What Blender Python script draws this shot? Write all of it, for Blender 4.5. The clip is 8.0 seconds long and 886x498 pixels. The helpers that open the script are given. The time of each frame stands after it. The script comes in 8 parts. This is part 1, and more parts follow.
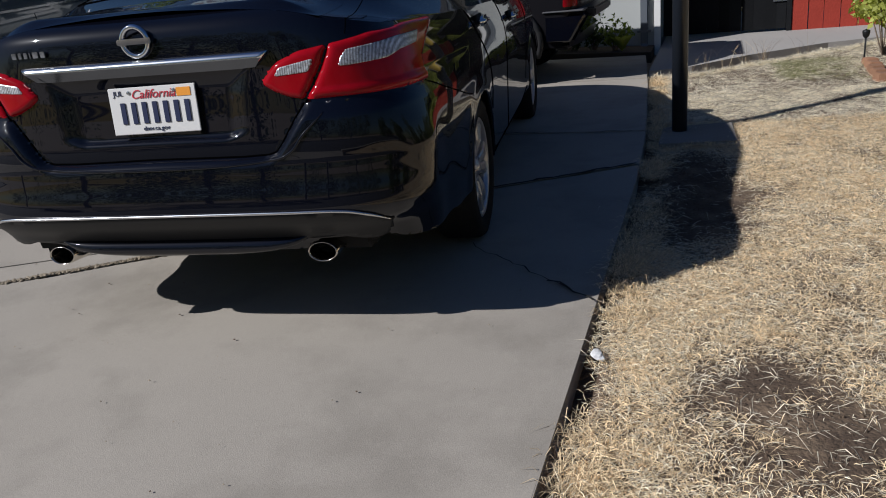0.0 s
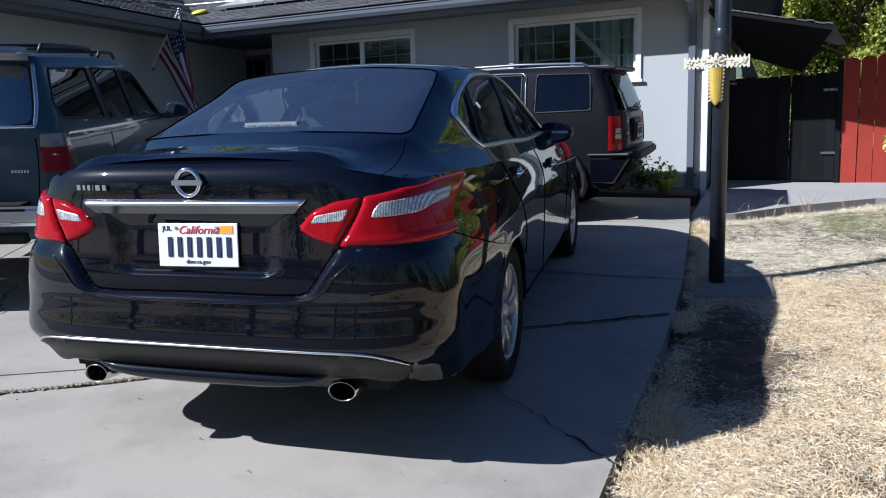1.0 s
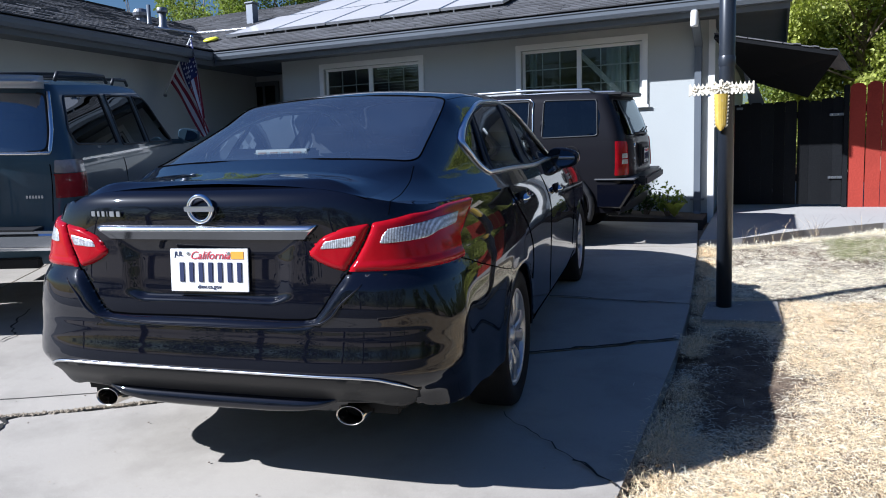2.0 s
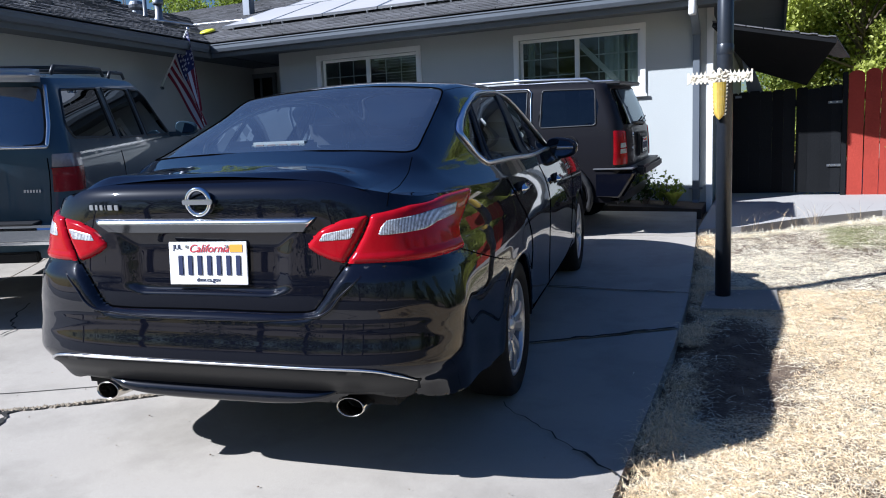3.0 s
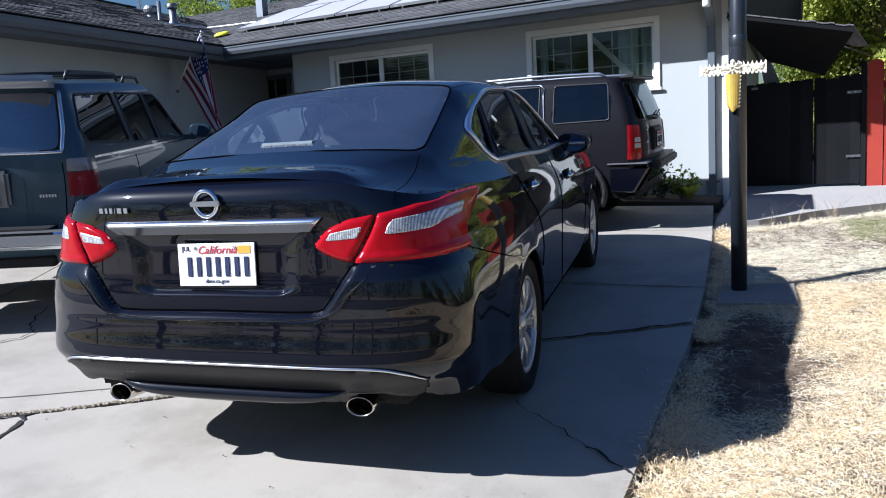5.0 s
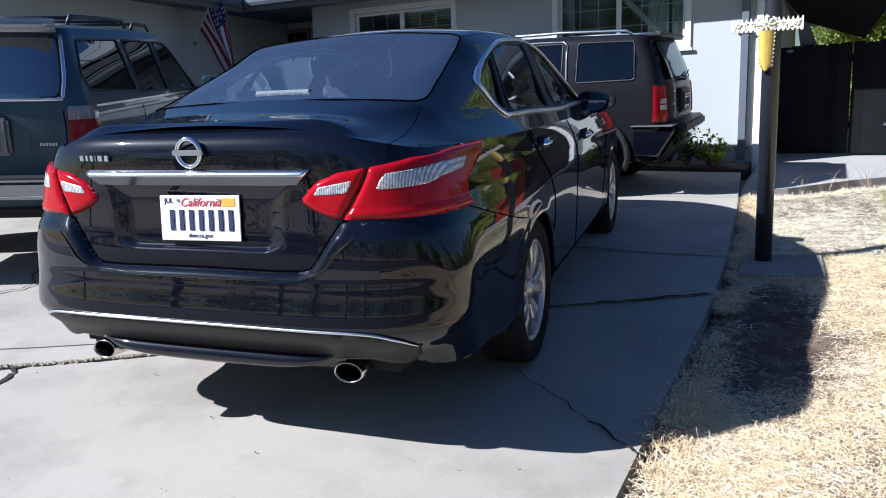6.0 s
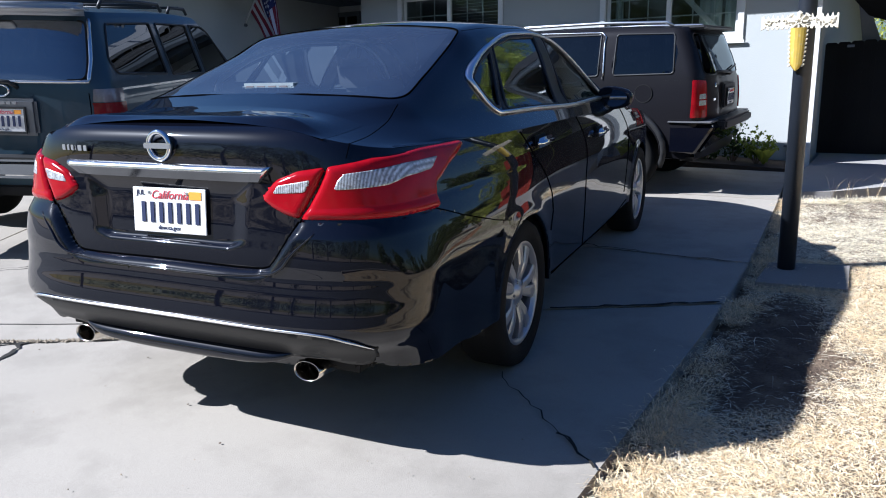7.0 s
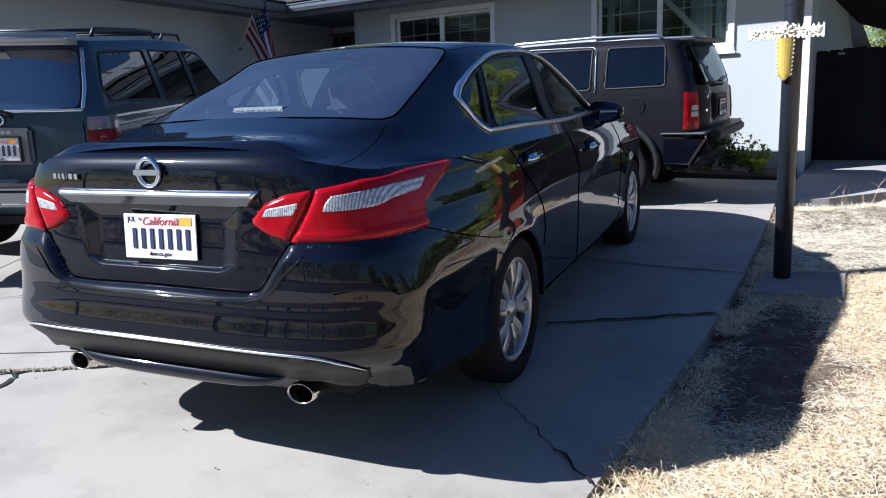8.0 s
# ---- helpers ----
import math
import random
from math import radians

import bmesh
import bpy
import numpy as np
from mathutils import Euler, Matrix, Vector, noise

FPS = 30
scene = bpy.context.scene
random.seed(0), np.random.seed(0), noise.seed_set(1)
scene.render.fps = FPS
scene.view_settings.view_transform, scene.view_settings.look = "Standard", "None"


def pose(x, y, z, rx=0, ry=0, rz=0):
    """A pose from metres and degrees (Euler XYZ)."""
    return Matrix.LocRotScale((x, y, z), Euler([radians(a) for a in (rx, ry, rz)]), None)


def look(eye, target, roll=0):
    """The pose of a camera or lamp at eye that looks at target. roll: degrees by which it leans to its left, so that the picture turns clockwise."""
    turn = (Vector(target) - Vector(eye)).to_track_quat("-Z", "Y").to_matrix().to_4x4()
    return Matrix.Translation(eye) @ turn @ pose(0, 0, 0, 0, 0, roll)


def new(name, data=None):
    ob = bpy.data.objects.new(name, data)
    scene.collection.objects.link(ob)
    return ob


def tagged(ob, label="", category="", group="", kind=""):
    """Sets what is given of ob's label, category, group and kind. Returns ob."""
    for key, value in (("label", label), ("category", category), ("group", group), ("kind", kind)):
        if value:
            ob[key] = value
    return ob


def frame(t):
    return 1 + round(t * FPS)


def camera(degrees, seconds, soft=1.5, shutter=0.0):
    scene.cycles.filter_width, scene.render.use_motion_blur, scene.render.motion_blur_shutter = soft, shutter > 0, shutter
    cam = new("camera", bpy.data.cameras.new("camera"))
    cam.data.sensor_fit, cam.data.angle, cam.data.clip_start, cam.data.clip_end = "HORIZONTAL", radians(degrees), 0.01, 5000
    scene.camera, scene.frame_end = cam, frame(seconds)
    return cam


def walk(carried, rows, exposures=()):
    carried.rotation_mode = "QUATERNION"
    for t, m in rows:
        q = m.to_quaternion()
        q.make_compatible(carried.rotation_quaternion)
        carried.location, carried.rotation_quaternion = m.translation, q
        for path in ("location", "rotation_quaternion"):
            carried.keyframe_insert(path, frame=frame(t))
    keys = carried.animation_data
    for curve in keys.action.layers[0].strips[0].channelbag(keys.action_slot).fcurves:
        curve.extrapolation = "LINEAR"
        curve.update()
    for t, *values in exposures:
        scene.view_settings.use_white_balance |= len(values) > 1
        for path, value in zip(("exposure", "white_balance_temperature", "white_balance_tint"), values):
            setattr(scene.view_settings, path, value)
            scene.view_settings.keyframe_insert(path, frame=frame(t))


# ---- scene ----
cam = camera(61.5, 8.0, 1.0)
PATH = [
    (0, (0.201, -5.431, 0.934), (-0.47, -3.643, 0.339), -5.1),
    (0.5, (0.294, -5.425, 1.042), (-0.506, -3.642, 0.618), -2.0),
    (1, (0.299, -5.435, 1.062), (-0.494, -3.622, 0.774), -1.6),
    (1.5, (0.315, -5.466, 1.07), (-0.495, -3.651, 0.852), -1.4),
    (3, (0.316, -5.464, 1.074), (-0.496, -3.653, 0.825), -2.1),
    (3.5, (0.32, -5.462, 1.073), (-0.494, -3.652, 0.824), -2.3),
    (4, (0.317, -5.455, 1.075), (-0.505, -3.649, 0.825), -2.4),
    (5.5, (0.356, -5.402, 1.06), (-0.52, -3.624, 0.79), -3.1),
    (6, (0.345, -5.236, 1.031), (-0.563, -3.489, 0.682), -1.9),
    (6.5, (0.404, -5.098, 1.04), (-0.559, -3.378, 0.705), -2.7),
    (7, (0.599, -5.028, 1.08), (-0.444, -3.366, 0.692), -0.4),
    (7.5, (0.632, -5.025, 1.086), (-0.429, -3.367, 0.733), -1.7),
    (8, (0.634, -5.012, 1.089), (-0.415, -3.345, 0.744), -1.9),
]
walk(cam, [(t, look(eye, target, roll)) for t, eye, target, roll in PATH],
     exposures=[(0, -0.10, 5620, 12), (0.3, -0.06, 5450, 12), (0.6, 0.28, 5250, 12), (0.8, 0.51, 5200, 12), (1.0, 0.71, 5150, 12), (1.5, 1.02, 5170, 12), (8.0, 1.14, 5190, 12)])

# ---- sky, sun ----
SUN = Vector((-1.125, -0.915, 1.01)).normalized()
world = bpy.data.worlds.new("sky")
scene.world = world
world.use_nodes = True
wn, wl = world.node_tree.nodes, world.node_tree.links
sky = wn.new("ShaderNodeTexSky")
sky.sky_type, sky.sun_disc = 'NISHITA', False
sky.sun_elevation, sky.sun_rotation = math.asin(SUN.z), math.atan2(SUN.x, SUN.y) % (2 * math.pi)
sky.air_density, sky.dust_density, sky.ozone_density = 1.5, 0.7, 4.0
wn["Background"].inputs["Strength"].default_value = 0.032
deep = wn.new("ShaderNodeHueSaturation")
deep.inputs["Saturation"].default_value = 1.2
deep.inputs["Hue"].default_value = 0.514
wl.new(sky.outputs["Color"], deep.inputs["Color"])
wl.new(deep.outputs["Color"], wn["Background"].inputs["Color"])
sun = new("sun", bpy.data.lights.new("sun", 'SUN'))
sun.data.energy, sun.data.angle, sun.data.color = 5.0, radians(0.53), (1.0, 0.92, 0.81)
sun.matrix_world = look(SUN * 40, (0, 0, 0))

# ---- materials ----


def material(name, base, rough=0.6, metal=0.0, vary=0.0, scale=8.0, grain=0.0, grain_scale=120.0, bump=0.0, bump_scale=60.0,
             second=None, spot=0.55, coat=0.0, spec=0.5, island=0.0, objrand=0.0):
    """Principled surface: base colour with broad stains, fine grain and relief, in object metres."""
    m = bpy.data.materials.new(name)
    m.use_nodes = True
    nt = m.node_tree
    nodes, links = nt.nodes, nt.links
    p = nodes["Principled BSDF"]
    p.inputs["Roughness"].default_value, p.inputs["Metallic"].default_value = rough, metal
    p.inputs["Specular IOR Level"].default_value = spec
    p.inputs["Coat Weight"].default_value = coat
    p.inputs["Coat Roughness"].default_value = 0.02
    p.inputs["Coat IOR"].default_value = 1.45
    rgb = nodes.new("ShaderNodeRGB")
    rgb.outputs[0].default_value = (*base, 1)
    col = rgb.outputs[0]
    geo = nodes.new("ShaderNodeNewGeometry")
    at = geo.outputs["Position"]
    if second:
        n = nodes.new("ShaderNodeTexNoise")
        n.inputs["Scale"].default_value, n.inputs["Detail"].default_value, n.inputs["Roughness"].default_value = scale, 6, 0.62
        links.new(at, n.inputs["Vector"])
        r = nodes.new("ShaderNodeMapRange")
        r.inputs["From Min"].default_value, r.inputs["From Max"].default_value = spot - 0.1, spot + 0.1
        links.new(n.outputs["Fac"], r.inputs["Value"])
        mx = nodes.new("ShaderNodeMix")
        mx.data_type = 'RGBA'
        links.new(r.outputs["Result"], mx.inputs["Factor"])
        links.new(col, mx.inputs[6])
        mx.inputs[7].default_value = (*second, 1)
        col = mx.outputs[2]

    def value(source, lo, hi, col):
        r = nodes.new("ShaderNodeMapRange")
        r.inputs["To Min"].default_value, r.inputs["To Max"].default_value = lo, hi
        links.new(source, r.inputs["Value"])
        h = nodes.new("ShaderNodeHueSaturation")
        links.new(r.outputs["Result"], h.inputs["Value"])
        links.new(col, h.inputs["Color"])
        return h.outputs["Color"]
    if vary:
        n = nodes.new("ShaderNodeTexNoise")
        n.inputs["Scale"].default_value, n.inputs["Detail"].default_value = scale * 0.35, 5
        links.new(at, n.inputs["Vector"])
        col = value(n.outputs["Fac"], 1 - vary, 1 + vary, col)
    if grain:
        n = nodes.new("ShaderNodeTexNoise")
        n.inputs["Scale"].default_value, n.inputs["Detail"].default_value = grain_scale, 3
        links.new(at, n.inputs["Vector"])
        col = value(n.outputs["Fac"], 1 - grain, 1 + grain, col)
    if island:
        col = value(geo.outputs["Random Per Island"], 1 - island, 1 + island, col)
    if objrand:
        oi = nodes.new("ShaderNodeObjectInfo")
        col = value(oi.outputs["Random"], 1 - objrand, 1 + objrand, col)
    links.new(col, p.inputs["Base Color"])
    if bump:
        n = nodes.new("ShaderNodeTexNoise")
        n.inputs["Scale"].default_value, n.inputs["Detail"].default_value = bump_scale, 4
        links.new(at, n.inputs["Vector"])
        b = nodes.new("ShaderNodeBump")
        b.inputs["Strength"].default_value, b.inputs["Distance"].default_value = bump, 0.01
        links.new(n.outputs["Fac"], b.inputs["Height"])
        links.new(b.outputs["Normal"], p.inputs["Normal"])
    return m


def glass(name, tint, rough=0.0, ior=1.6, gloss=(1, 1, 1), dust=0.0):
    """A thin pane: clear or tinted, with a mirror-like gloss that grows towards grazing angles."""
    m = bpy.data.materials.new(name)
    m.use_nodes = True
    nodes, links = m.node_tree.nodes, m.node_tree.links
    nodes.remove(nodes["Principled BSDF"])
    t, g, x, f = (nodes.new("ShaderNode" + k) for k in ("BsdfTransparent", "BsdfGlossy", "MixShader", "Fresnel"))
    t.inputs["Color"].default_value = (*tint, 1)
    g.inputs["Roughness"].default_value = rough
    g.inputs["Color"].default_value = (*gloss, 1)
    f.inputs["IOR"].default_value = ior
    links.new(f.outputs[0], x.inputs[0])
    links.new(t.outputs[0], x.inputs[1])
    links.new(g.outputs[0], x.inputs[2])
    last = x
    if dust:
        # a thin film of dust, uneven over the pane; its blue adds sky sheen
        d, y, n, r, geo = (nodes.new("ShaderNode" + k) for k in ("BsdfDiffuse", "MixShader", "TexNoise", "MapRange", "NewGeometry"))
        d.inputs["Color"].default_value = (0.50, 0.58, 0.72, 1)
        n.inputs["Scale"].default_value, n.inputs["Detail"].default_value = 5.0, 5
        r.inputs["To Min"].default_value, r.inputs["To Max"].default_value = dust * 0.6, dust * 1.4
        links.new(geo.outputs["Position"], n.inputs["Vector"])
        links.new(n.outputs["Fac"], r.inputs["Value"])
        links.new(r.outputs["Result"], y.inputs[0])
        links.new(x.outputs[0], y.inputs[1])
        links.new(d.outputs[0], y.inputs[2])
        last = y
    links.new(last.outputs[0], nodes["Material Output"].inputs["Surface"])
    return m


def leaf_material(name, base, vary=0.45):
    m = material(name, base, 0.55, island=vary, spec=0.3)
    nt = m.node_tree
    tr = nt.nodes.new("ShaderNodeBsdfTranslucent")
    tr.inputs["Color"].default_value = (base[0] * 1.6, base[1] * 1.7, base[2] * 0.8, 1)
    mx = nt.nodes.new("ShaderNodeMixShader")
    mx.inputs[0].default_value = 0.35
    nt.links.new(nt.nodes["Principled BSDF"].outputs[0], mx.inputs[1])
    nt.links.new(tr.outputs[0], mx.inputs[2])
    nt.links.new(mx.outputs[0], nt.nodes["Material Output"].inputs["Surface"])
    return m


CONCRETE = material("concrete", (0.375, 0.338, 0.284), 0.88, vary=0.18, scale=2.2, grain=0.30, grain_scale=260, bump=0.16, bump_scale=320,
                    second=(0.30, 0.27, 0.225), spot=0.57, objrand=0.05)
WALKWAY = material("walkway_concrete", (0.38, 0.36, 0.33), 0.9, vary=0.14, scale=3, grain=0.14, grain_scale=160, bump=0.3, bump_scale=200)
PAD = material("dusty_concrete", (0.27, 0.245, 0.21), 0.92, vary=0.3, scale=5, grain=0.25, grain_scale=120, bump=0.3, bump_scale=160)
CRACK = material("crack_dirt", (0.020, 0.018, 0.015), 0.95, vary=0.3, scale=30)
DIRT = material("dry_soil", (0.22, 0.17, 0.118), 0.95, vary=0.25, scale=5, grain=0.35, grain_scale=80, bump=0.9, bump_scale=55,
                second=(0.30, 0.235, 0.16), spot=0.53)
GRIT = material("tan_grit", (0.30, 0.25, 0.18), 0.95, vary=0.4, scale=60)
STRAW = material("dry_grass", (0.84, 0.66, 0.40), 0.7, island=0.42, spec=0.3)
STRAW_PALE = material("bleached_grass", (0.93, 0.84, 0.63), 0.7, island=0.30, spec=0.3)
LAWN_SOIL = material("thatchy_soil", (0.098, 0.066, 0.042), 0.95, vary=0.28, scale=6, grain=0.45, grain_scale=95, bump=1.0, bump_scale=70,
                     second=(0.19, 0.135, 0.085), spot=0.55)
THATCH = material("straw_thatch", (0.46, 0.34, 0.20), 0.95, vary=0.28, scale=6, grain=0.45, grain_scale=95, bump=1.0, bump_scale=70,
                  second=(0.30, 0.23, 0.15), spot=0.62)
WEED = material("green_weed", (0.27, 0.27, 0.11), 0.7, island=0.4, spec=0.3)
ASPHALT = material("asphalt", (0.055, 0.054, 0.052), 0.9, vary=0.25, scale=4, grain=0.35, grain_scale=140, bump=0.4, bump_scale=150)
STUCCO = material("grey_stucco", (0.455, 0.468, 0.448), 0.93, vary=0.06, scale=2.5, grain=0.08, grain_scale=90, bump=0.28, bump_scale=110)
TRIM = material("white_trim", (0.78, 0.77, 0.74), 0.5, vary=0.05, scale=6)
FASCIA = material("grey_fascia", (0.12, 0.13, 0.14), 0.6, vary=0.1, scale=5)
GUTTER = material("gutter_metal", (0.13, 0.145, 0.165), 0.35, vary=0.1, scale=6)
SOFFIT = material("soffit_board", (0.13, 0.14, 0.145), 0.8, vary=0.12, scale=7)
SHINGLE = material("asphalt_shingle", (0.10, 0.098, 0.10), 0.92, vary=0.2, scale=3, grain=0.35, grain_scale=150, bump=0.5, bump_scale=150, island=0.22)
# pale cell colour stands in for the sky that dark panels would reflect
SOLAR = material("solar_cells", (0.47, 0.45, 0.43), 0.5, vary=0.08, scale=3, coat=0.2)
ALUMINIUM = material("aluminium", (0.72, 0.73, 0.74), 0.32, 1.0)
GALVANISED = material("galvanised_metal", (0.20, 0.21, 0.23), 0.45, 0.8, vary=0.2, scale=14)
GATE = material("black_gate_boards", (0.009, 0.0095, 0.0105), 0.8, spec=0.12, vary=0.25, scale=10, grain=0.2, grain_scale=40, bump=0.3, bump_scale=40, objrand=0.3)
RED = material("red_fence_boards", (0.33, 0.045, 0.028), 0.75, spec=0.2, vary=0.18, scale=8, grain=0.15, grain_scale=40, bump=0.3, bump_scale=40, objrand=0.18)
POST = material("black_painted_steel", (0.020, 0.024, 0.032), 0.32, vary=0.3, scale=10, grain=0.2, grain_scale=60, second=(0.045, 0.048, 0.055), spot=0.70)
BRONZE = material("weathered_brass", (0.66, 0.46, 0.08), 0.42, 0.45, vary=0.25, scale=40, second=(0.70, 0.62, 0.45), spot=0.68)
FILIGREE = material("cream_filigree", (0.74, 0.68, 0.54), 0.5, vary=0.15, scale=50)
LEAF = leaf_material("leaf_green", (0.17, 0.21, 0.045))
LEAF_SUN = leaf_material("leaf_yellow_green", (0.35, 0.37, 0.085))
LEAF_DEEP = leaf_material("leaf_deep_green", (0.085, 0.105, 0.03))
LEAF_DARK = leaf_material("leaf_dark", (0.035, 0.06, 0.02))
BARK = material("bark", (0.16, 0.12, 0.085), 0.95, vary=0.3, scale=12, bump=0.8, bump_scale=40)
MULCH = material("mulch", (0.07, 0.05, 0.035), 0.95, vary=0.35, scale=18, bump=0.9, bump_scale=60)
PAINT_BLACK = material("black_pearl_paint", (0.0028, 0.0034, 0.0072), 0.3, 0.0, coat=1.0, spec=0.012)
PAINT_BLACK.node_tree.nodes["Principled BSDF"].inputs["Coat IOR"].default_value = 1.52
PAINT_GREEN = material("dark_green_paint", (0.046, 0.078, 0.108), 0.35, 0.3, vary=0.12, scale=4, coat=0.45, spec=0.1)
PAINT_GREY = material("charcoal_paint", (0.013, 0.0125, 0.015), 0.38, 0.2, vary=0.1, scale=4, coat=0.15, spec=0.1)
PLASTIC = material("black_plastic", (0.02, 0.02, 0.021), 0.5, vary=0.15, scale=30)
# grey base colour stands in for sky reflected on the bumper's top
LEDGE = material("faded_grey_plastic", (0.12, 0.12, 0.125), 0.5, vary=0.2, scale=20)
PLASTIC_GREY = material("dark_grey_plastic", (0.011, 0.0115, 0.013), 0.45, spec=0.3, vary=0.1, scale=30)
RUBBER = material("tyre_rubber", (0.010, 0.010, 0.010), 0.85, spec=0.25, vary=0.2, scale=30, bump=0.2, bump_scale=90)
GAP = material("panel_gap_black", (0.0015, 0.0015, 0.0015), 0.95, spec=0.0)
CHROME = material("chrome", (0.86, 0.87, 0.88), 0.06, 1.0)
BAR_CHROME = material("brushed_bar_chrome", (0.86, 0.87, 0.88), 0.17, 1.0)
PIPE = material("heat_tinted_steel", (0.62, 0.58, 0.52), 0.16, 1.0, vary=0.15, scale=30)
# chrome with a dark reflection put into its colour, for the bar's underface
DIMMED_CHROME = material("smoked_chrome", (0.16, 0.17, 0.19), 0.08, 1.0)
BRIGHT_TRIM = material("bright_trim", (0.80, 0.86, 0.95), 0.30, 1.0)
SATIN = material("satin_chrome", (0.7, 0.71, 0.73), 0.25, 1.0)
RIM = material("silver_wheel", (0.50, 0.51, 0.53), 0.34, 0.75, vary=0.06, scale=40)
BARREL = material("rim_barrel_metal", (0.20, 0.21, 0.24), 0.3, 0.9)
DARK = material("underbody_black", (0.008, 0.008, 0.008), 0.9)
CABIN = material("cabin_cloth", (0.13, 0.135, 0.145), 0.9, vary=0.15, scale=30)
CABIN_TRIM = material("cabin_trim", (0.10, 0.10, 0.105), 0.7)
LENS_RED = material("red_lens", (0.30, 0.0025, 0.008), 0.12, coat=0.3, vary=0.35, scale=34, spec=0.12)
LENS_DARK = material("dark_red_lens", (0.46, 0.006, 0.005), 0.2, coat=0.12, spec=0.1, vary=0.3, scale=26)
LENS_OLD = material("old_red_lens", (0.17, 0.008, 0.012), 0.25, coat=0.4, spec=0.2, vary=0.3, scale=26)
LENS_PALE = material("pale_lamp_housing", (0.26, 0.30, 0.32), 0.3, vary=0.2, scale=60)
LENS_SMOKE = material("smoked_lens", (0.22, 0.19, 0.20), 0.2, 0.2, vary=0.3, scale=90, coat=1.0)
LENS_CLEAR = material("clear_lens", (0.72, 0.74, 0.78), 0.28, 0.35, vary=0.6, scale=110, coat=0.4, second=(0.30, 0.27, 0.27), spot=0.58)
SPOILER = material("silver_grey_paint", (0.42, 0.43, 0.45), 0.4, 0.3, vary=0.06, scale=12, coat=0.3)


def ribbed(m, scale, low):
    """Fine upright ribs moulded into a lens."""
    nt = m.node_tree
    p = nt.nodes["Principled BSDF"]
    wave, geo, mix = nt.nodes.new("ShaderNodeTexWave"), nt.nodes.new("ShaderNodeNewGeometry"), nt.nodes.new("ShaderNodeMix")
    wave.inputs["Scale"].default_value, wave.inputs["Distortion"].default_value = scale, 0.6
    mix.data_type, mix.blend_type = 'RGBA', 'MULTIPLY'
    mix.inputs[0].default_value = low
    nt.links.new(geo.outputs["Position"], wave.inputs["Vector"])
    nt.links.new(p.inputs["Base Color"].links[0].from_socket, mix.inputs[6])
    nt.links.new(wave.outputs["Color"], mix.inputs[7])
    nt.links.new(mix.outputs[2], p.inputs["Base Color"])


ribbed(LENS_CLEAR, 42, 0.6)
PLATE = material("plate_white", (0.80, 0.79, 0.76), 0.4)
INK_BLUE = material("plate_blue", (0.014, 0.022, 0.075), 0.5)
INK_RED = material("plate_red", (0.55, 0.03, 0.05), 0.5)
ORANGE = material("orange_sticker", (0.9, 0.36, 0.03), 0.5)
CURTAIN = material("curtain_cloth", (0.55, 0.60, 0.58), 0.9, vary=0.08, scale=12)
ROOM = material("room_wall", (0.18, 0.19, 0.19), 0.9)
FLAG_RED = material("flag_red", (0.19, 0.016, 0.038), 0.85)
FLAG_WHITE = material("flag_white", (0.56, 0.55, 0.60), 0.85)
FLAG_BLUE = material("flag_blue", (0.02, 0.025, 0.11), 0.85)
YELLOW = material("yellow_plastic", (0.75, 0.72, 0.03), 0.45)
GLASS_CAR = glass("car_glass", (0.74, 0.79, 0.80), 0.0, 1.7, (0.85, 0.93, 1.0))
# high IOR and blue gloss make up for a sky that mirrors too dim
GLASS_REAR = glass("rear_glass", (0.80, 0.86, 0.88), 0.0, 4.2, (0.80, 0.91, 1.0), 0.035)
GLASS_TAILGATE = glass("tailgate_glass", (0.05, 0.055, 0.065), 0.0, 3.0, (0.92, 0.96, 1.0), 0.04)
GLASS_TINT = glass("privacy_glass", (0.03, 0.035, 0.045), 0.0, 1.65, (0.85, 0.92, 1.0))
# IOR lowered to mute the sunlit wall reflected at this angle
GLASS_DULL = glass("dusty_privacy_glass", (0.03, 0.035, 0.045), 0.0, 1.25, (0.75, 0.88, 1.0))
GLASS_HOUSE = glass("window_glass", (0.72, 0.77, 0.76), 0.0, 1.4)
GLASS_MIRROR = material("mirror_glass", (0.30, 0.32, 0.36), 0.02, 1.0)

# ---- building tools ----


def mesh(name, verts, faces, mat, parent=None, label="", smooth=False, category="", group="", kind="", uv=None):
    """One mesh object out of vertices and faces, under parent."""
    me = bpy.data.meshes.new(name)
    me.from_pydata([tuple(map(float, v)) for v in verts], [], [tuple(map(int, f)) for f in faces])
    mats = mat if isinstance(mat, (list, tuple)) else [mat]
    for m in mats:
        me.materials.append(m)
    if smooth:
        me.polygons.foreach_set("use_smooth", [True] * len(me.polygons))
    me.update()
    ob = new(name, me)
    if parent:
        ob.parent = parent
    return tagged(ob, label, category, group, kind)


def part(name, bm, mat, parent, label="", smooth=False):
    """Links a bmesh as one mesh object under a thing or a part."""
    me = bpy.data.meshes.new(name)
    bmesh.ops.recalc_face_normals(bm, faces=bm.faces)
    bm.to_mesh(me)
    bm.free()
    me.materials.append(mat)
    if smooth:
        me.polygons.foreach_set("use_smooth", [True] * len(me.polygons))
    ob = new(name, me)
    if parent:
        ob.parent = parent
    return tagged(ob, label)


def thing(name, m, label, category, group=""):
    ob = new(name)
    ob.empty_display_size = 0.2
    ob.matrix_world = m
    return tagged(ob, label, category, group)


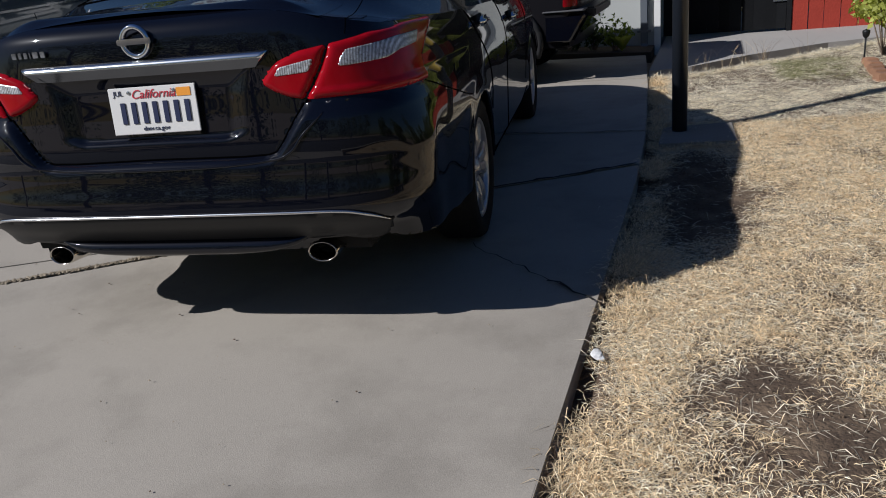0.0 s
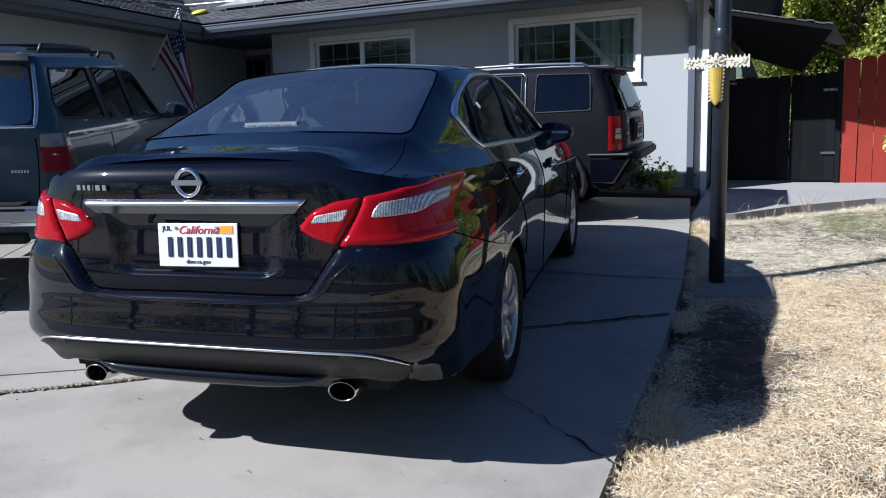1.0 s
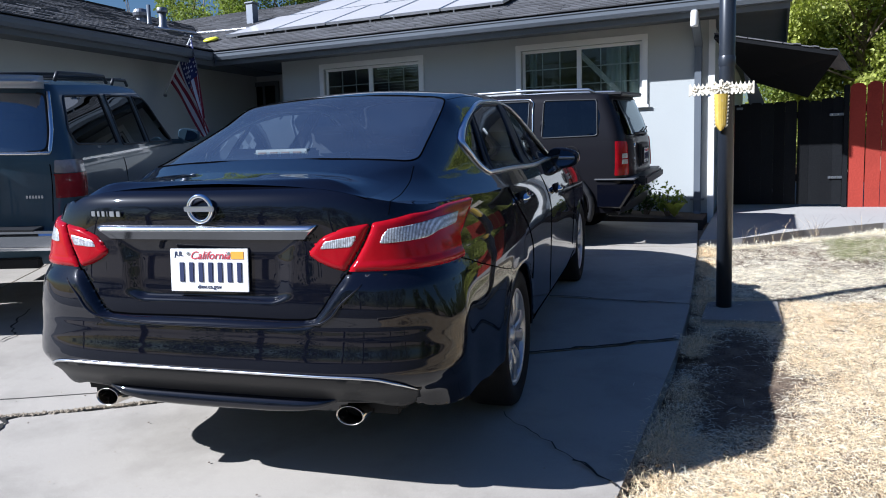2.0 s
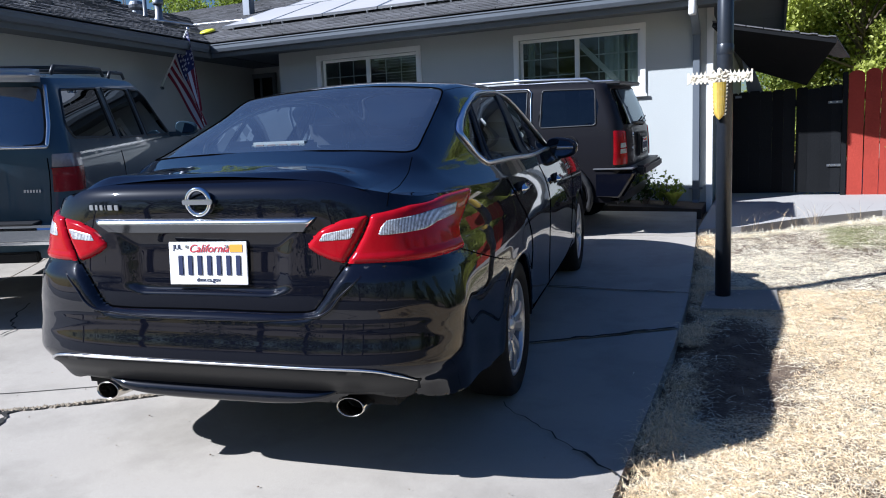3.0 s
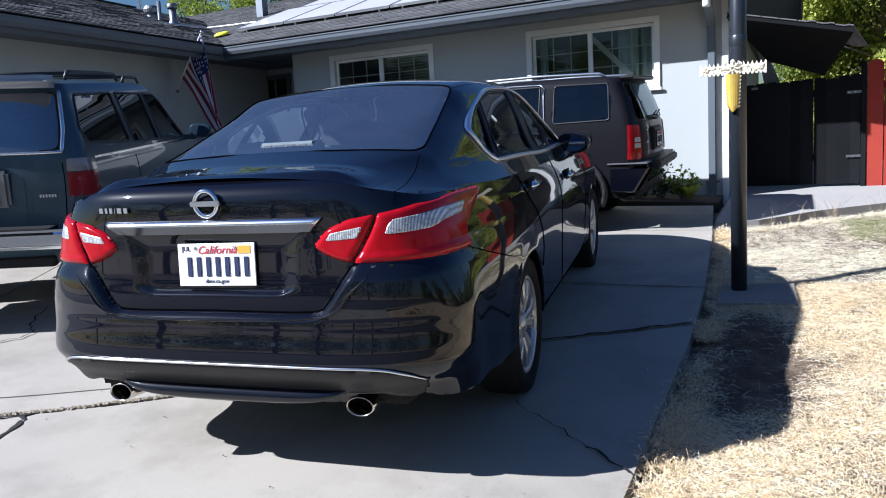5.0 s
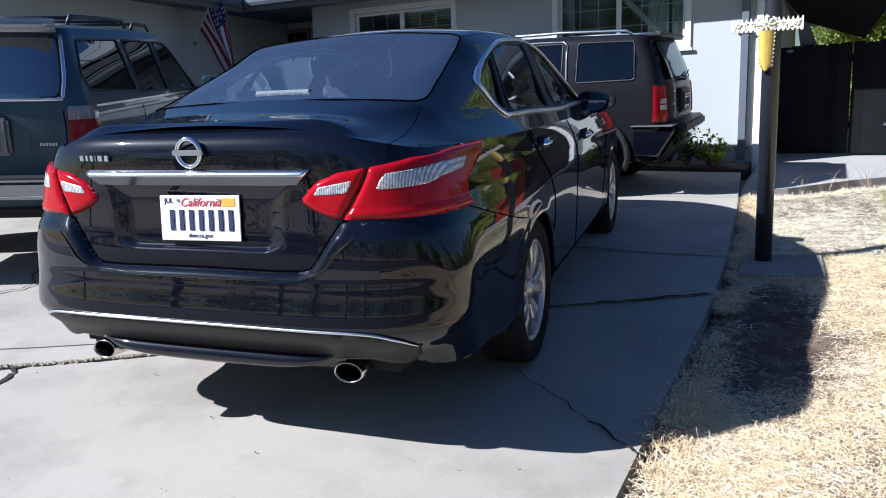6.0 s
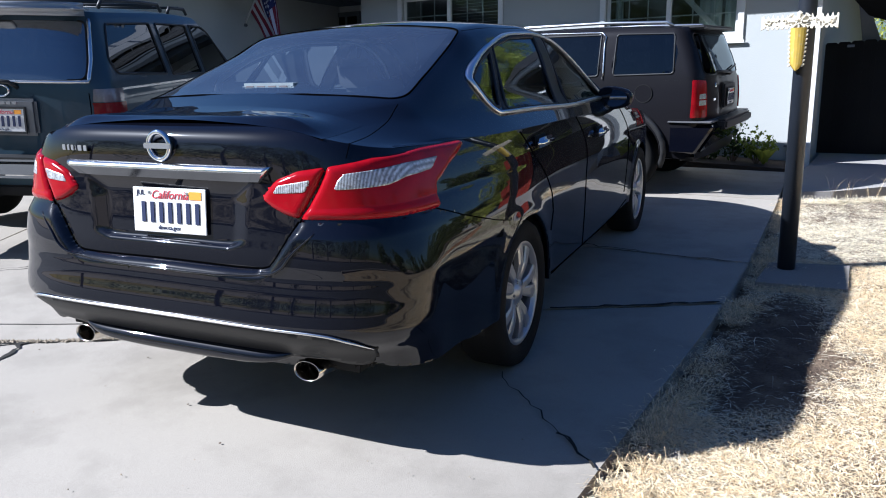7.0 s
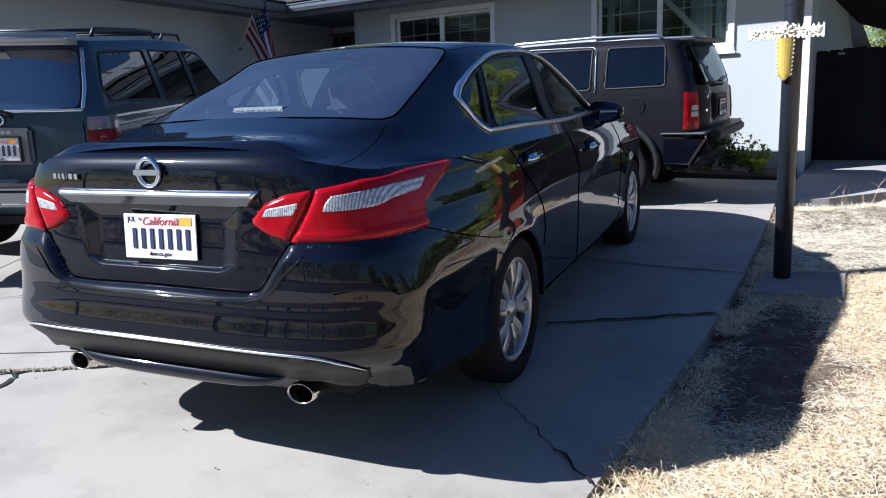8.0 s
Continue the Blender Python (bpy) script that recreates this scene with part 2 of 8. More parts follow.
def box(lo, hi, bevel=0.0, bm=None, m=None, segments=2):
    """An axis-aligned box between two corners, its edges rounded."""
    bm2 = bmesh.new()
    bmesh.ops.create_cube(bm2, size=1)
    c = [(a + b) / 2 for a, b in zip(lo, hi)]
    d = [max(abs(b - a), 1e-4) for a, b in zip(lo, hi)]
    for v in bm2.verts:
        v.co = Vector((v.co.x * d[0] + c[0], v.co.y * d[1] + c[1], v.co.z * d[2] + c[2]))
    if bevel:
        bmesh.ops.bevel(bm2, geom=bm2.edges[:], offset=min(bevel, min(d) * 0.45), segments=segments, affect='EDGES')
    if m is not None:
        bm2.transform(m)
    if bm is None:
        return bm2
    tmp = bpy.data.meshes.new("tmp")
    bm2.to_mesh(tmp)
    bm2.free()
    bm.from_mesh(tmp)
    bpy.data.meshes.remove(tmp)
    return bm


def lathe(profile, steps=40, axis='X', closed=False):
    """A turned body: profile of (radius, along) pairs about an axis."""
    verts, faces = [], []
    n = len(profile)
    for i in range(steps):
        a = 2 * math.pi * i / steps
        for r, h in profile:
            y, z = r * math.cos(a), r * math.sin(a)
            verts.append((h, y, z) if axis == 'X' else (y, z, h) if axis == 'Z' else (y, h, z))
    for i in range(steps):
        j = (i + 1) % steps
        for k in range(n if closed else n - 1):
            k2 = (k + 1) % n
            faces.append((i * n + k, j * n + k, j * n + k2, i * n + k2))
    return verts, faces


def tube(path, radius, sides=8, flat=1.0, close=False):
    """A round bar along a polyline; flat squeezes it."""
    pts = [Vector(p) for p in path]
    verts, faces = [], []
    n = len(pts)
    for i, p in enumerate(pts):
        a = pts[(i - 1) % n] if (i or close) else p
        b = pts[(i + 1) % n] if (i < n - 1 or close) else p
        d = (b - a).normalized()
        up = Vector((0, 0, 1)) if abs(d.z) < 0.95 else Vector((1, 0, 0))
        s = d.cross(up).normalized()
        u = s.cross(d)
        r = radius(i / max(1, n - 1)) if callable(radius) else radius
        for k in range(sides):
            t = 2 * math.pi * k / sides
            verts.append(p + s * math.cos(t) * r + u * math.sin(t) * r * flat)
    for i in range(n if close else n - 1):
        j = (i + 1) % n
        for k in range(sides):
            k2 = (k + 1) % sides
            faces.append((i * sides + k, i * sides + k2, j * sides + k2, j * sides + k))
    if not close:
        faces.append(tuple(reversed(range(sides))))
        faces.append(tuple((n - 1) * sides + k for k in range(sides)))
    return verts, faces


def pchip(points):
    """A smooth curve through (x, y) pairs that does not overshoot."""
    x, y = (np.array(c, float) for c in zip(*points))
    h, d = np.diff(x), np.diff(y) / np.diff(x)
    m = np.zeros(len(x))
    for i in range(1, len(x) - 1):
        if d[i - 1] * d[i] > 0:
            w1, w2 = 2 * h[i] + h[i - 1], h[i] + 2 * h[i - 1]
            m[i] = (w1 + w2) / (w1 / d[i - 1] + w2 / d[i])
    m[0], m[-1] = d[0], d[-1]

    def f(q):
        q = np.clip(np.asarray(q, float), x[0], x[-1])
        i = np.clip(np.searchsorted(x, q) - 1, 0, len(x) - 2)
        t = (q - x[i]) / h[i]
        return ((1 + 2 * t) * (1 - t) ** 2 * y[i] + t * (1 - t) ** 2 * h[i] * m[i]
                + t * t * (3 - 2 * t) * y[i + 1] + t * t * (t - 1) * h[i] * m[i + 1])
    return f


def inside(poly):
    """Signed distance to a polygon, positive inside."""
    P = np.array(poly, float)
    Q = np.roll(P, -1, axis=0)

    def f(a, b):
        a, b = np.asarray(a, float), np.asarray(b, float)
        best, flip = np.full(a.shape, 1e9), np.zeros(a.shape, bool)
        for (px, py), (qx, qy) in zip(P, Q):
            ex, ey = qx - px, qy - py
            t = np.clip(((a - px) * ex + (b - py) * ey) / (ex * ex + ey * ey + 1e-12), 0, 1)
            best = np.minimum(best, np.hypot(a - px - t * ex, b - py - t * ey))
            flip ^= ((py > b) != (qy > b)) & (a < ex * (b - py) / (ey if abs(ey) > 1e-12 else 1e-12) + px)
        return np.where(flip, best, -best)
    return f


def rounded(poly, r=0.02, steps=4):
    """The polygon with its corners rounded off."""
    out = []
    n = len(poly)
    for i in range(n):
        p, a, b = (Vector(poly[k % n]) for k in (i, i - 1, i + 1))
        da, db = (a - p), (b - p)
        k = min(r, da.length * 0.45, db.length * 0.45)
        s, e = p + da.normalized() * k, p + db.normalized() * k
        for j in range(steps + 1):
            t = j / steps
            out.append(tuple(s * (1 - t) ** 2 + p * 2 * t * (1 - t) + e * t * t))
    return out


def smooth_line(pts, steps=6):
    """A smooth curve through flat points."""
    P = [Vector(p) for p in pts]
    P = [P[0] * 2 - P[1]] + P + [P[-1] * 2 - P[-2]]
    out = []
    for a, b, c, d in zip(P, P[1:], P[2:], P[3:]):
        for k in range(steps):
            t = k / steps
            out.append(tuple((b * 2 + (c - a) * t + (a * 2 - b * 5 + c * 4 - d) * t * t + (b * 3 - a - c * 3 + d) * t ** 3) * 0.5))
    return out + [tuple(P[-2])]


class Shell:
    """A car body by its level outlines: rear end, side and front end run round as one coordinate s (0 at the middle of the
    rear, negative to the left), z is the height. Metres; x right, y ahead, the rear axle at y = 0."""

    def __init__(self, w, yr, yf, rr, rf, nr=3.0, nf=2.8, barrel=0.03):
        self.w, self.yr, self.yf, self.rr, self.rf, self.nr, self.nf, self.barrel = w, yr, yf, rr, rf, nr, nf, barrel
        self.swell, self.taper = None, 0.0

    def setup(self, z):
        w0 = float(self.w(z))
        self.lr, self.lf = (w0 + self.rr) * 0.85, (w0 + self.rf) * 0.85
        self.ls = float(self.yf(z) - self.yr(z)) - self.rr - self.rf
        self.smax = self.lr + self.ls + self.lf
        return self

    def pt(self, s, z):
        """The point at (s, z); swell raises the surface along its normal."""
        P = self.plain(s, z)
        if self.swell is None:
            return P
        e = 0.004
        s, z = np.asarray(s, float), np.asarray(z, float)
        n = np.cross(self.plain(s + e, z) - self.plain(s - e, z), self.plain(s, z + e) - self.plain(s, z - e))
        n = n / (np.linalg.norm(n, axis=-1, keepdims=True) + 1e-9)
        return P + n * np.asarray(self.swell(s, z))[..., None]

    def plain(self, s, z):
        s, z = np.broadcast_arrays(np.asarray(s, float), np.asarray(z, float))
        sign, q = np.sign(s), np.abs(s)
        w, yr, yf = self.w(z), self.yr(z), self.yf(z)

        def cap(f, n):
            ph = np.clip(f, 0, 1) * math.pi / 2
            sn, cs = np.sin(ph), np.cos(ph)
            r = (sn ** n + cs ** n) ** (-1 / n)
            return r * sn, r * cs
        xr, cr = cap(q / self.lr, self.nr)
        xf, cf = cap((self.smax - q) / self.lf, self.nf)
        t = np.clip((q - self.lr) / self.ls, 0, 1)
        x = np.where(q < self.lr, xr, np.where(q > self.lr + self.ls, xf, 1.0))
        y = np.where(q < self.lr, yr + self.rr * (1 - cr), np.where(q > self.lr + self.ls, yf - self.rf * (1 - cf),
                     yr + self.rr + t * (yf - self.rf - yr - self.rr)))
        ym, half = (yr + yf) / 2, (yf - yr) / 2
        return np.stack([sign * x * w * (1 - self.barrel * ((y - ym) / half) ** 2) * self.drawn(y), y, z], -1)

    def drawn(self, y):
        """How far the sides draw in behind the rear axle."""
        return 1 - self.taper * np.maximum(0, 0.15 - y) ** 1.5

    def sx(self, x, z):
        """s of the point of the rear end at x."""
        if self.taper:
            q = np.linspace(0, self.lr, 500)
            return math.copysign(float(np.interp(abs(x), self.plain(q, np.full(500, float(z)))[:, 0], q)), x)
        a = np.clip(abs(x) / (float(self.w(z)) * (1 - self.barrel)), 0, 1)
        return math.copysign(self.lr * math.atan2(a, max(0, 1 - a ** self.nr) ** (1 / self.nr)) * 2 / math.pi, x)

    def sy(self, y, z):
        """s of the point of the right side at y."""
        yr, yf = float(self.yr(z)), float(self.yf(z))
        if y < yr + self.rr:
            b = np.clip(1 - (y - yr) / self.rr, 0, 1)
            a = max(0, 1 - b ** self.nr) ** (1 / self.nr)
            return self.lr * math.atan2(a, b) * 2 / math.pi
        if y > yf - self.rf:
            b = np.clip(1 - (yf - y) / self.rf, 0, 1)
            a = max(0, 1 - b ** self.nf) ** (1 / self.nf)
            return self.smax - self.lf * math.atan2(a, b) * 2 / math.pi
        return self.lr + (y - yr - self.rr) / (yf - self.rf - yr - self.rr) * self.ls

    def chart(self, pts):
        """(s, z) of points given as ('x', x, z) on the rear, ('y', y, z) on the right side or ('s', s, z)."""
        return [(v if k == 's' else (self.sx if k == 'x' else self.sy)(v, z), z) for k, v, z in pts]

    def normal(self, s, z):
        e = 0.004
        n = np.cross(self.pt(s + e, z) - self.pt(s - e, z), self.pt(s, z + e) - self.pt(s, z - e))
        return n / (np.linalg.norm(n, axis=-1, keepdims=True) + 1e-9)

    def patch(self, S, Z, keep=(), off=0.0):
        """Vertices and faces of the grid (S, Z), cut cleanly to where all the signed distances are positive."""
        S, Z = S.copy(), Z.copy()
        h = 0.62 * max(np.abs(np.diff(S, axis=0)).max(), 1e-4)
        hz = 0.62 * max(np.abs(np.diff(Z, axis=1)).max(), 1e-4)
        h = min(h, hz) if keep else h
        for f in keep:
            for _ in range(2):
                d = f(S, Z)
                e = 1e-3
                gx, gz = (f(S + e, Z) - f(S - e, Z)) / (2 * e), (f(S, Z + e) - f(S, Z - e)) / (2 * e)
                g2 = np.maximum(gx * gx + gz * gz, 0.25)
                near = np.abs(d) < h
                S, Z = np.where(near, S - d * gx / g2, S), np.where(near, Z - d * gz / g2, Z)
        P = self.pt(S, Z)
        if off:
            P = P + self.normal(S, Z) * (off(S, Z)[..., None] if callable(off) else off)
        ni, nj = S.shape
        cs = (S[:-1, :-1] + S[1:, :-1] + S[:-1, 1:] + S[1:, 1:]) / 4
        cz = (Z[:-1, :-1] + Z[1:, :-1] + Z[:-1, 1:] + Z[1:, 1:]) / 4
        ok = np.ones(cs.shape, bool)
        for f in keep:
            ok &= f(cs, cz) > 0
        idx = np.arange(ni * nj).reshape(ni, nj)
        faces = [(idx[i, j], idx[i + 1, j], idx[i + 1, j + 1], idx[i, j + 1]) for i, j in zip(*np.nonzero(ok))]
        used = sorted({k for f in faces for k in f})
        new_id = {k: n for n, k in enumerate(used)}
        V = P.reshape(-1, 3)[used] if used else np.zeros((0, 3))
        N = self.normal(S, Z).reshape(-1, 3)[used] if used else V
        return V, [tuple(new_id[k] for k in f) for f in faces], N

    def piece(self, poly, off=0.004, depth=0.02, cell=0.014):
        """A piece of the surface inside a chart polygon, proud of it, with sides."""
        f = inside(poly)
        a, b = np.array(poly).min(0), np.array(poly).max(0)
        S, Z = np.meshgrid(np.linspace(a[0], b[0], max(3, int((b[0] - a[0]) / cell) + 2)),
                           np.linspace(a[1], b[1], max(3, int((b[1] - a[1]) / cell) + 2)), indexing='ij')
        V, F, N = self.patch(S, Z, [f], off)
        if depth:
            count = {}
            for fc in F:
                for k in range(4):
                    e = (fc[k], fc[(k + 1) % 4])
                    count[e] = count.get(e, 0) + 1
            rim = [e for e in count if (e[1], e[0]) not in count]
            ring = sorted({v for e in rim for v in e})
            base = {v: len(V) + n for n, v in enumerate(ring)}
            V = np.concatenate([V, V[ring] - N[ring] * depth]) if ring else V
            F = F + [(e[1], e[0], base[e[0]], base[e[1]]) for e in rim]
        return V, F

    def line(self, pts, off=0.0, steps=10):
        """Points on the surface along a chart polyline."""
        out = []
        for (a, b), (c, d) in zip(pts[:-1], pts[1:]):
            for k in range(steps):
                t = k / steps
                out.append((a + (c - a) * t, b + (d - b) * t))
        out.append(pts[-1])
        S, Z = np.array(out).T
        return self.pt(S, Z) + self.normal(S, Z) * (off(S, Z)[..., None] if callable(off) else off)


def leaves(centres, count, size, rng, flat=0.0):
    """Many small leaf blades about the centres (x, y, z, radius)."""
    c = np.array(centres, float)
    pick = rng.integers(0, len(c), count)
    v = rng.normal(size=(count, 3))
    v /= np.linalg.norm(v, axis=1, keepdims=True)
    r = rng.uniform(0.35, 1.0, (count, 1)) ** 0.6
    p = c[pick, :3] + v * r * c[pick, 3:4]
    d = rng.normal(size=(count, 3))
    d[:, 2] -= 0.4
    d /= np.linalg.norm(d, axis=1, keepdims=True)
    e = np.cross(d, rng.normal(size=(count, 3)))
    e /= np.linalg.norm(e, axis=1, keepdims=True) + 1e-9
    s = size * rng.uniform(0.6, 1.4, (count, 1))
    V = np.stack([p, p + d * s * 0.5 + e * s * 0.28, p + d * s, p + d * s * 0.5 - e * s * 0.28], 1).reshape(-1, 3)
    F = np.arange(count * 4).reshape(-1, 4)
    return V, F


def quick_mesh(name, V, F, mat, parent=None, smooth=False):
    """A large mesh out of arrays, all faces with the same number of corners."""
    me = bpy.data.meshes.new(name)
    n, k = F.shape
    me.vertices.add(len(V))
    me.vertices.foreach_set("co", np.asarray(V, np.float32).ravel())
    me.loops.add(n * k)
    me.loops.foreach_set("vertex_index", np.asarray(F, np.int32).ravel())
    me.polygons.add(n)
    me.polygons.foreach_set("loop_start", np.arange(0, n * k, k, dtype=np.int32))
    me.update(calc_edges=True)
    me.materials.append(mat)
    ob = new(name, me)
    if parent:
        ob.parent = parent
    return ob


def text_mesh(name, words, size, mat, parent, m, label="", shear=0.0):
    """Words in the built-in font as a mesh, centred on m."""
    cu = bpy.data.curves.new(name, 'FONT')
    cu.body, cu.size, cu.align_x, cu.align_y, cu.extrude, cu.shear = words, size, 'CENTER', 'CENTER', 0.0006, shear
    tmp = new("tmp_text", cu)
    dg = bpy.context.evaluated_depsgraph_get()
    me = bpy.data.meshes.new_from_object(tmp.evaluated_get(dg))
    bpy.data.objects.remove(tmp)
    bpy.data.curves.remove(cu)
    me.materials.clear()
    me.materials.append(mat)
    me.transform(m)
    ob = new(name, me)
    ob.parent = parent
    return tagged(ob, label)


def ground_z(x, y):
    """The driveway and lawn: they rise towards the house and, on the driveway, to the left."""
    yy = max(y, -5.9)
    xx = max(x, -9.0)
    return 0.035 + 0.06 * yy + (0.012 * max(0.0, -0.3 - xx) + 0.05 * max(0.0, -3.0 - xx)) * min(1.0, max(0.0, (yy + 5.9) / 0.7))


def on_ground(x, y, yaw, lift=0.0):
    """A pose on the sloping ground, turned to the left by yaw degrees."""
    e = 0.5
    gx = (ground_z(x + e, y) - ground_z(x - e, y)) / (2 * e)
    gy = (ground_z(x, y + e) - ground_z(x, y - e)) / (2 * e)
    n = Vector((-gx, -gy, 1)).normalized()
    f = Vector((-math.sin(radians(yaw)), math.cos(radians(yaw)), 0))
    f = (f - n * f.dot(n)).normalized()
    r = f.cross(n)
    m = Matrix((r, f, n)).transposed().to_4x4()
    m.translation = Vector((x, y, ground_z(x, y) + lift))
    return m

# ---- ground, driveway, road ----


def ground_sheet():
    xs = np.concatenate([[-3000, -400, -80, -40], np.arange(-24, 24.1, 0.8), [40, 80, 400, 3000]])
    ys = np.concatenate([[-3000, -400, -80, -40], np.arange(-24, 24.1, 0.8), [40, 80, 400, 3000]])
    verts = []
    for x in xs:
        for y in ys:
            z = ground_z(x, min(y, 9.0)) - 0.10
            if abs(x) > 30 or abs(y) > 30:
                z = -0.6
            verts.append((x, y, z))
    ny = len(ys)
    faces = [(i * ny + j, (i + 1) * ny + j, (i + 1) * ny + j + 1, i * ny + j + 1) for i in range(len(xs) - 1) for j in range(ny - 1)]
    mesh("ground", verts, faces, DIRT, smooth=True, kind="structure", label="bare dry brown soil of the front yard", category="ground")


ground_sheet()


def lawn():
    """The lawn's own uneven soil, beside the driveway."""
    rng = np.random.default_rng(5)
    xs, ys = np.arange(-0.6, 9.01, 0.06), np.arange(-5.88, 5.5, 0.06)
    verts, faces = [], []
    for x in xs:
        for y in ys:
            edge = lawn_edge(y)
            dip = -0.07 * math.exp(-max(0, x - edge) / 0.10)
            z = ground_z(x, y) - 0.025 + dip + 0.022 * noise.noise((x * 1.7, y * 1.7, 3)) + 0.006 * noise.noise((x * 9, y * 9, 1)) + 0.003 * noise.noise((x * 23, y * 23, 4)) + 0.02 * min(1, max(0, x - 0.3))
            verts.append((x, y, z))
    ny = len(ys)
    for i in range(len(xs) - 1):
        for j in range(ny - 1):
            if ys[j] < 2.6 + 0.75 * max(0, xs[i]):
                faces.append((i * ny + j, (i + 1) * ny + j, (i + 1) * ny + j + 1, i * ny + j + 1))
    near = [f for f in faces if verts[f[0]][0] < 2.7 + 0.9 * noise.noise((verts[f[0]][1] * 0.9, 1, 1)) + 0.5 * noise.noise((verts[f[0]][1] * 3, 4, 1)) and verts[f[0]][1] > -5.1 + 0.7 * noise.noise((verts[f[0]][0] * 1.3, 2, 1)) + 0.4 * noise.noise((verts[f[0]][0] * 4, 5, 1))]
    near_set = set(near)
    mesh("lawn_thatch", verts, [f for f in faces if f not in near_set], THATCH, smooth=True, kind="structure", label="matted straw-coloured dead lawn", category="lawn")
    faces = near
    mesh("lawn_soil", verts, faces, LAWN_SOIL, smooth=True, kind="structure", label="bare grey-brown soil between dry grass", category="soil")


def lawn_edge(y):
    """x of the driveway's right-hand edge."""
    return -0.19 - 0.03 * max(0.0, y + 1.2) if y < 0 else -0.226 - 0.075 * y


def clip(poly, a, b, c):
    """The part of a polygon where a x + b y < c."""
    out = []
    for p, q in zip(poly, poly[1:] + poly[:1]):
        dp, dq = a * p[0] + b * p[1] - c, a * q[0] + b * q[1] - c
        if dp <= 0:
            out.append(p)
        if dp * dq < 0:
            t = dp / (dp - dq)
            out.append((p[0] + (q[0] - p[0]) * t, p[1] + (q[1] - p[1]) * t))
    return out


def slabs():
    """The driveway's concrete slabs, parted by open joints."""
    road = new("driveway")
    tagged(road, "weathered grey concrete driveway with cracked slabs", "driveway", kind="structure")
    whole = [(-12, -5.9), (-0.19, -5.9), (-0.19, -1.2), (-0.23, 0.0), (-0.39, 2.25), (-0.55, 4.05), (-12, 4.05)]
    lines = [((0.84, 0.55), (-1.0, -1.38)), ((0.84, 0.55), (-1.0, -5.2)), ((1, 0.03), (-0.9, 0.02)), ((1, 0.05), (-0.9, 2.32)), ((-0.5, 0.87), (-4.1, -4.0))]
    pieces = [whole]
    for n, ((dx, dy), (px, py)) in enumerate(lines):
        a, b = -dy, dx
        c = a * px + b * py
        g = 0.008
        if n == 4:
            pieces = [q for p in pieces for q in ((clip(p, a, b, c - g), clip(p, -a, -b, -c - g)) if p and (min(v[1] for v in p) < -3.5 or max(v[0] for v in p) < -3) else (p,))]
        else:
            pieces = [q for p in pieces for q in (clip(p, a, b, c - g), clip(p, -a, -b, -c - g))]
    rng = random.Random(4)
    for poly in pieces:
        if len(poly) < 3:
            continue
        bm = bmesh.new()
        lift = rng.uniform(-0.004, 0.004)
        vs = [bm.verts.new((x, y, 0)) for x, y in poly]
        f = bm.faces.new(vs)
        if f.normal.z < 0:
            f.normal_flip()
        bmesh.ops.triangulate(bm, faces=bm.faces[:])
        for _ in range(4):
            long = [e for e in bm.edges if e.calc_length() > 0.9]
            if not long:
                break
            bmesh.ops.subdivide_edges(bm, edges=long, cuts=1)
            bmesh.ops.triangulate(bm, faces=bm.faces[:])
        top = bm.faces[:]
        for v in bm.verts:
            v.co.z = ground_z(v.co.x, v.co.y) + lift
        got = bmesh.ops.extrude_face_region(bm, geom=top)
        for v in [g for g in got["geom"] if isinstance(g, bmesh.types.BMVert)]:
            v.co.z -= 0.14
        bmesh.ops.bevel(bm, geom=[e for e in bm.edges if len(e.link_faces) == 2 and abs(e.calc_face_angle(0)) > 1.0 and min(v.co.z - ground_z(v.co.x, v.co.y) for v in e.verts) > -0.05],
                        offset=0.006, segments=2, affect='EDGES')
        part("concrete_slab", bm, CONCRETE, road)
    return road


def crack(path, width, parent, seed):
    """A ragged crack with dirt in it, along a line on the driveway."""
    rng = random.Random(seed)
    pts = []
    for (a, b), (c, d) in zip(path[:-1], path[1:]):
        n = max(3, int(math.hypot(c - a, d - b) / 0.05))
        for k in range(n):
            t = k / n
            pts.append((a + (c - a) * t + rng.gauss(0, 0.010), b + (d - b) * t + rng.gauss(0, 0.010)))
    pts.append(path[-1])
    verts, faces = [], []
    for i, (x, y) in enumerate(pts):
        j, k = max(0, i - 1), min(len(pts) - 1, i + 1)
        d = Vector((pts[k][0] - pts[j][0], pts[k][1] - pts[j][1])).normalized()
        w = width * rng.uniform(0.35, 1.0)
        for s in (-1, 1):
            verts.append((x - d.y * w * s, y + d.x * w * s, ground_z(x, y) + 0.0075))
        if i:
            faces.append((2 * i - 2, 2 * i - 1, 2 * i + 1, 2 * i))
    mesh("crack", verts, faces, CRACK, parent, "dark dirt-filled crack")


lawn()
driveway = slabs()
crack([(-0.40, -2.65), (-0.31, -2.71), (-0.20, -2.81)], 0.008, driveway, 9)
crack([(-0.85, -2.27), (-0.61, -2.46), (-0.50, -2.57), (-0.37, -2.67), (-0.20, -2.81)], 0.0036, driveway, 1)
crack([(-1.6, 0.10), (-1.19, 0.03), (-0.8, 0.0), (-0.33, 0.02)], 0.010, driveway, 2)
crack([(-3.15, -3.09), (-3.10, -3.15), (-3.05, -3.22), (-2.95, -3.41), (-2.75, -3.8), (-2.65, -4.6)], 0.018, driveway, 3)
crack([(-4.80, -1.70), (-4.62, -1.95), (-4.50, -2.07), (-4.31, -2.17), (-4.31, -2.29), (-4.5, -2.6)], 0.009, driveway, 4)
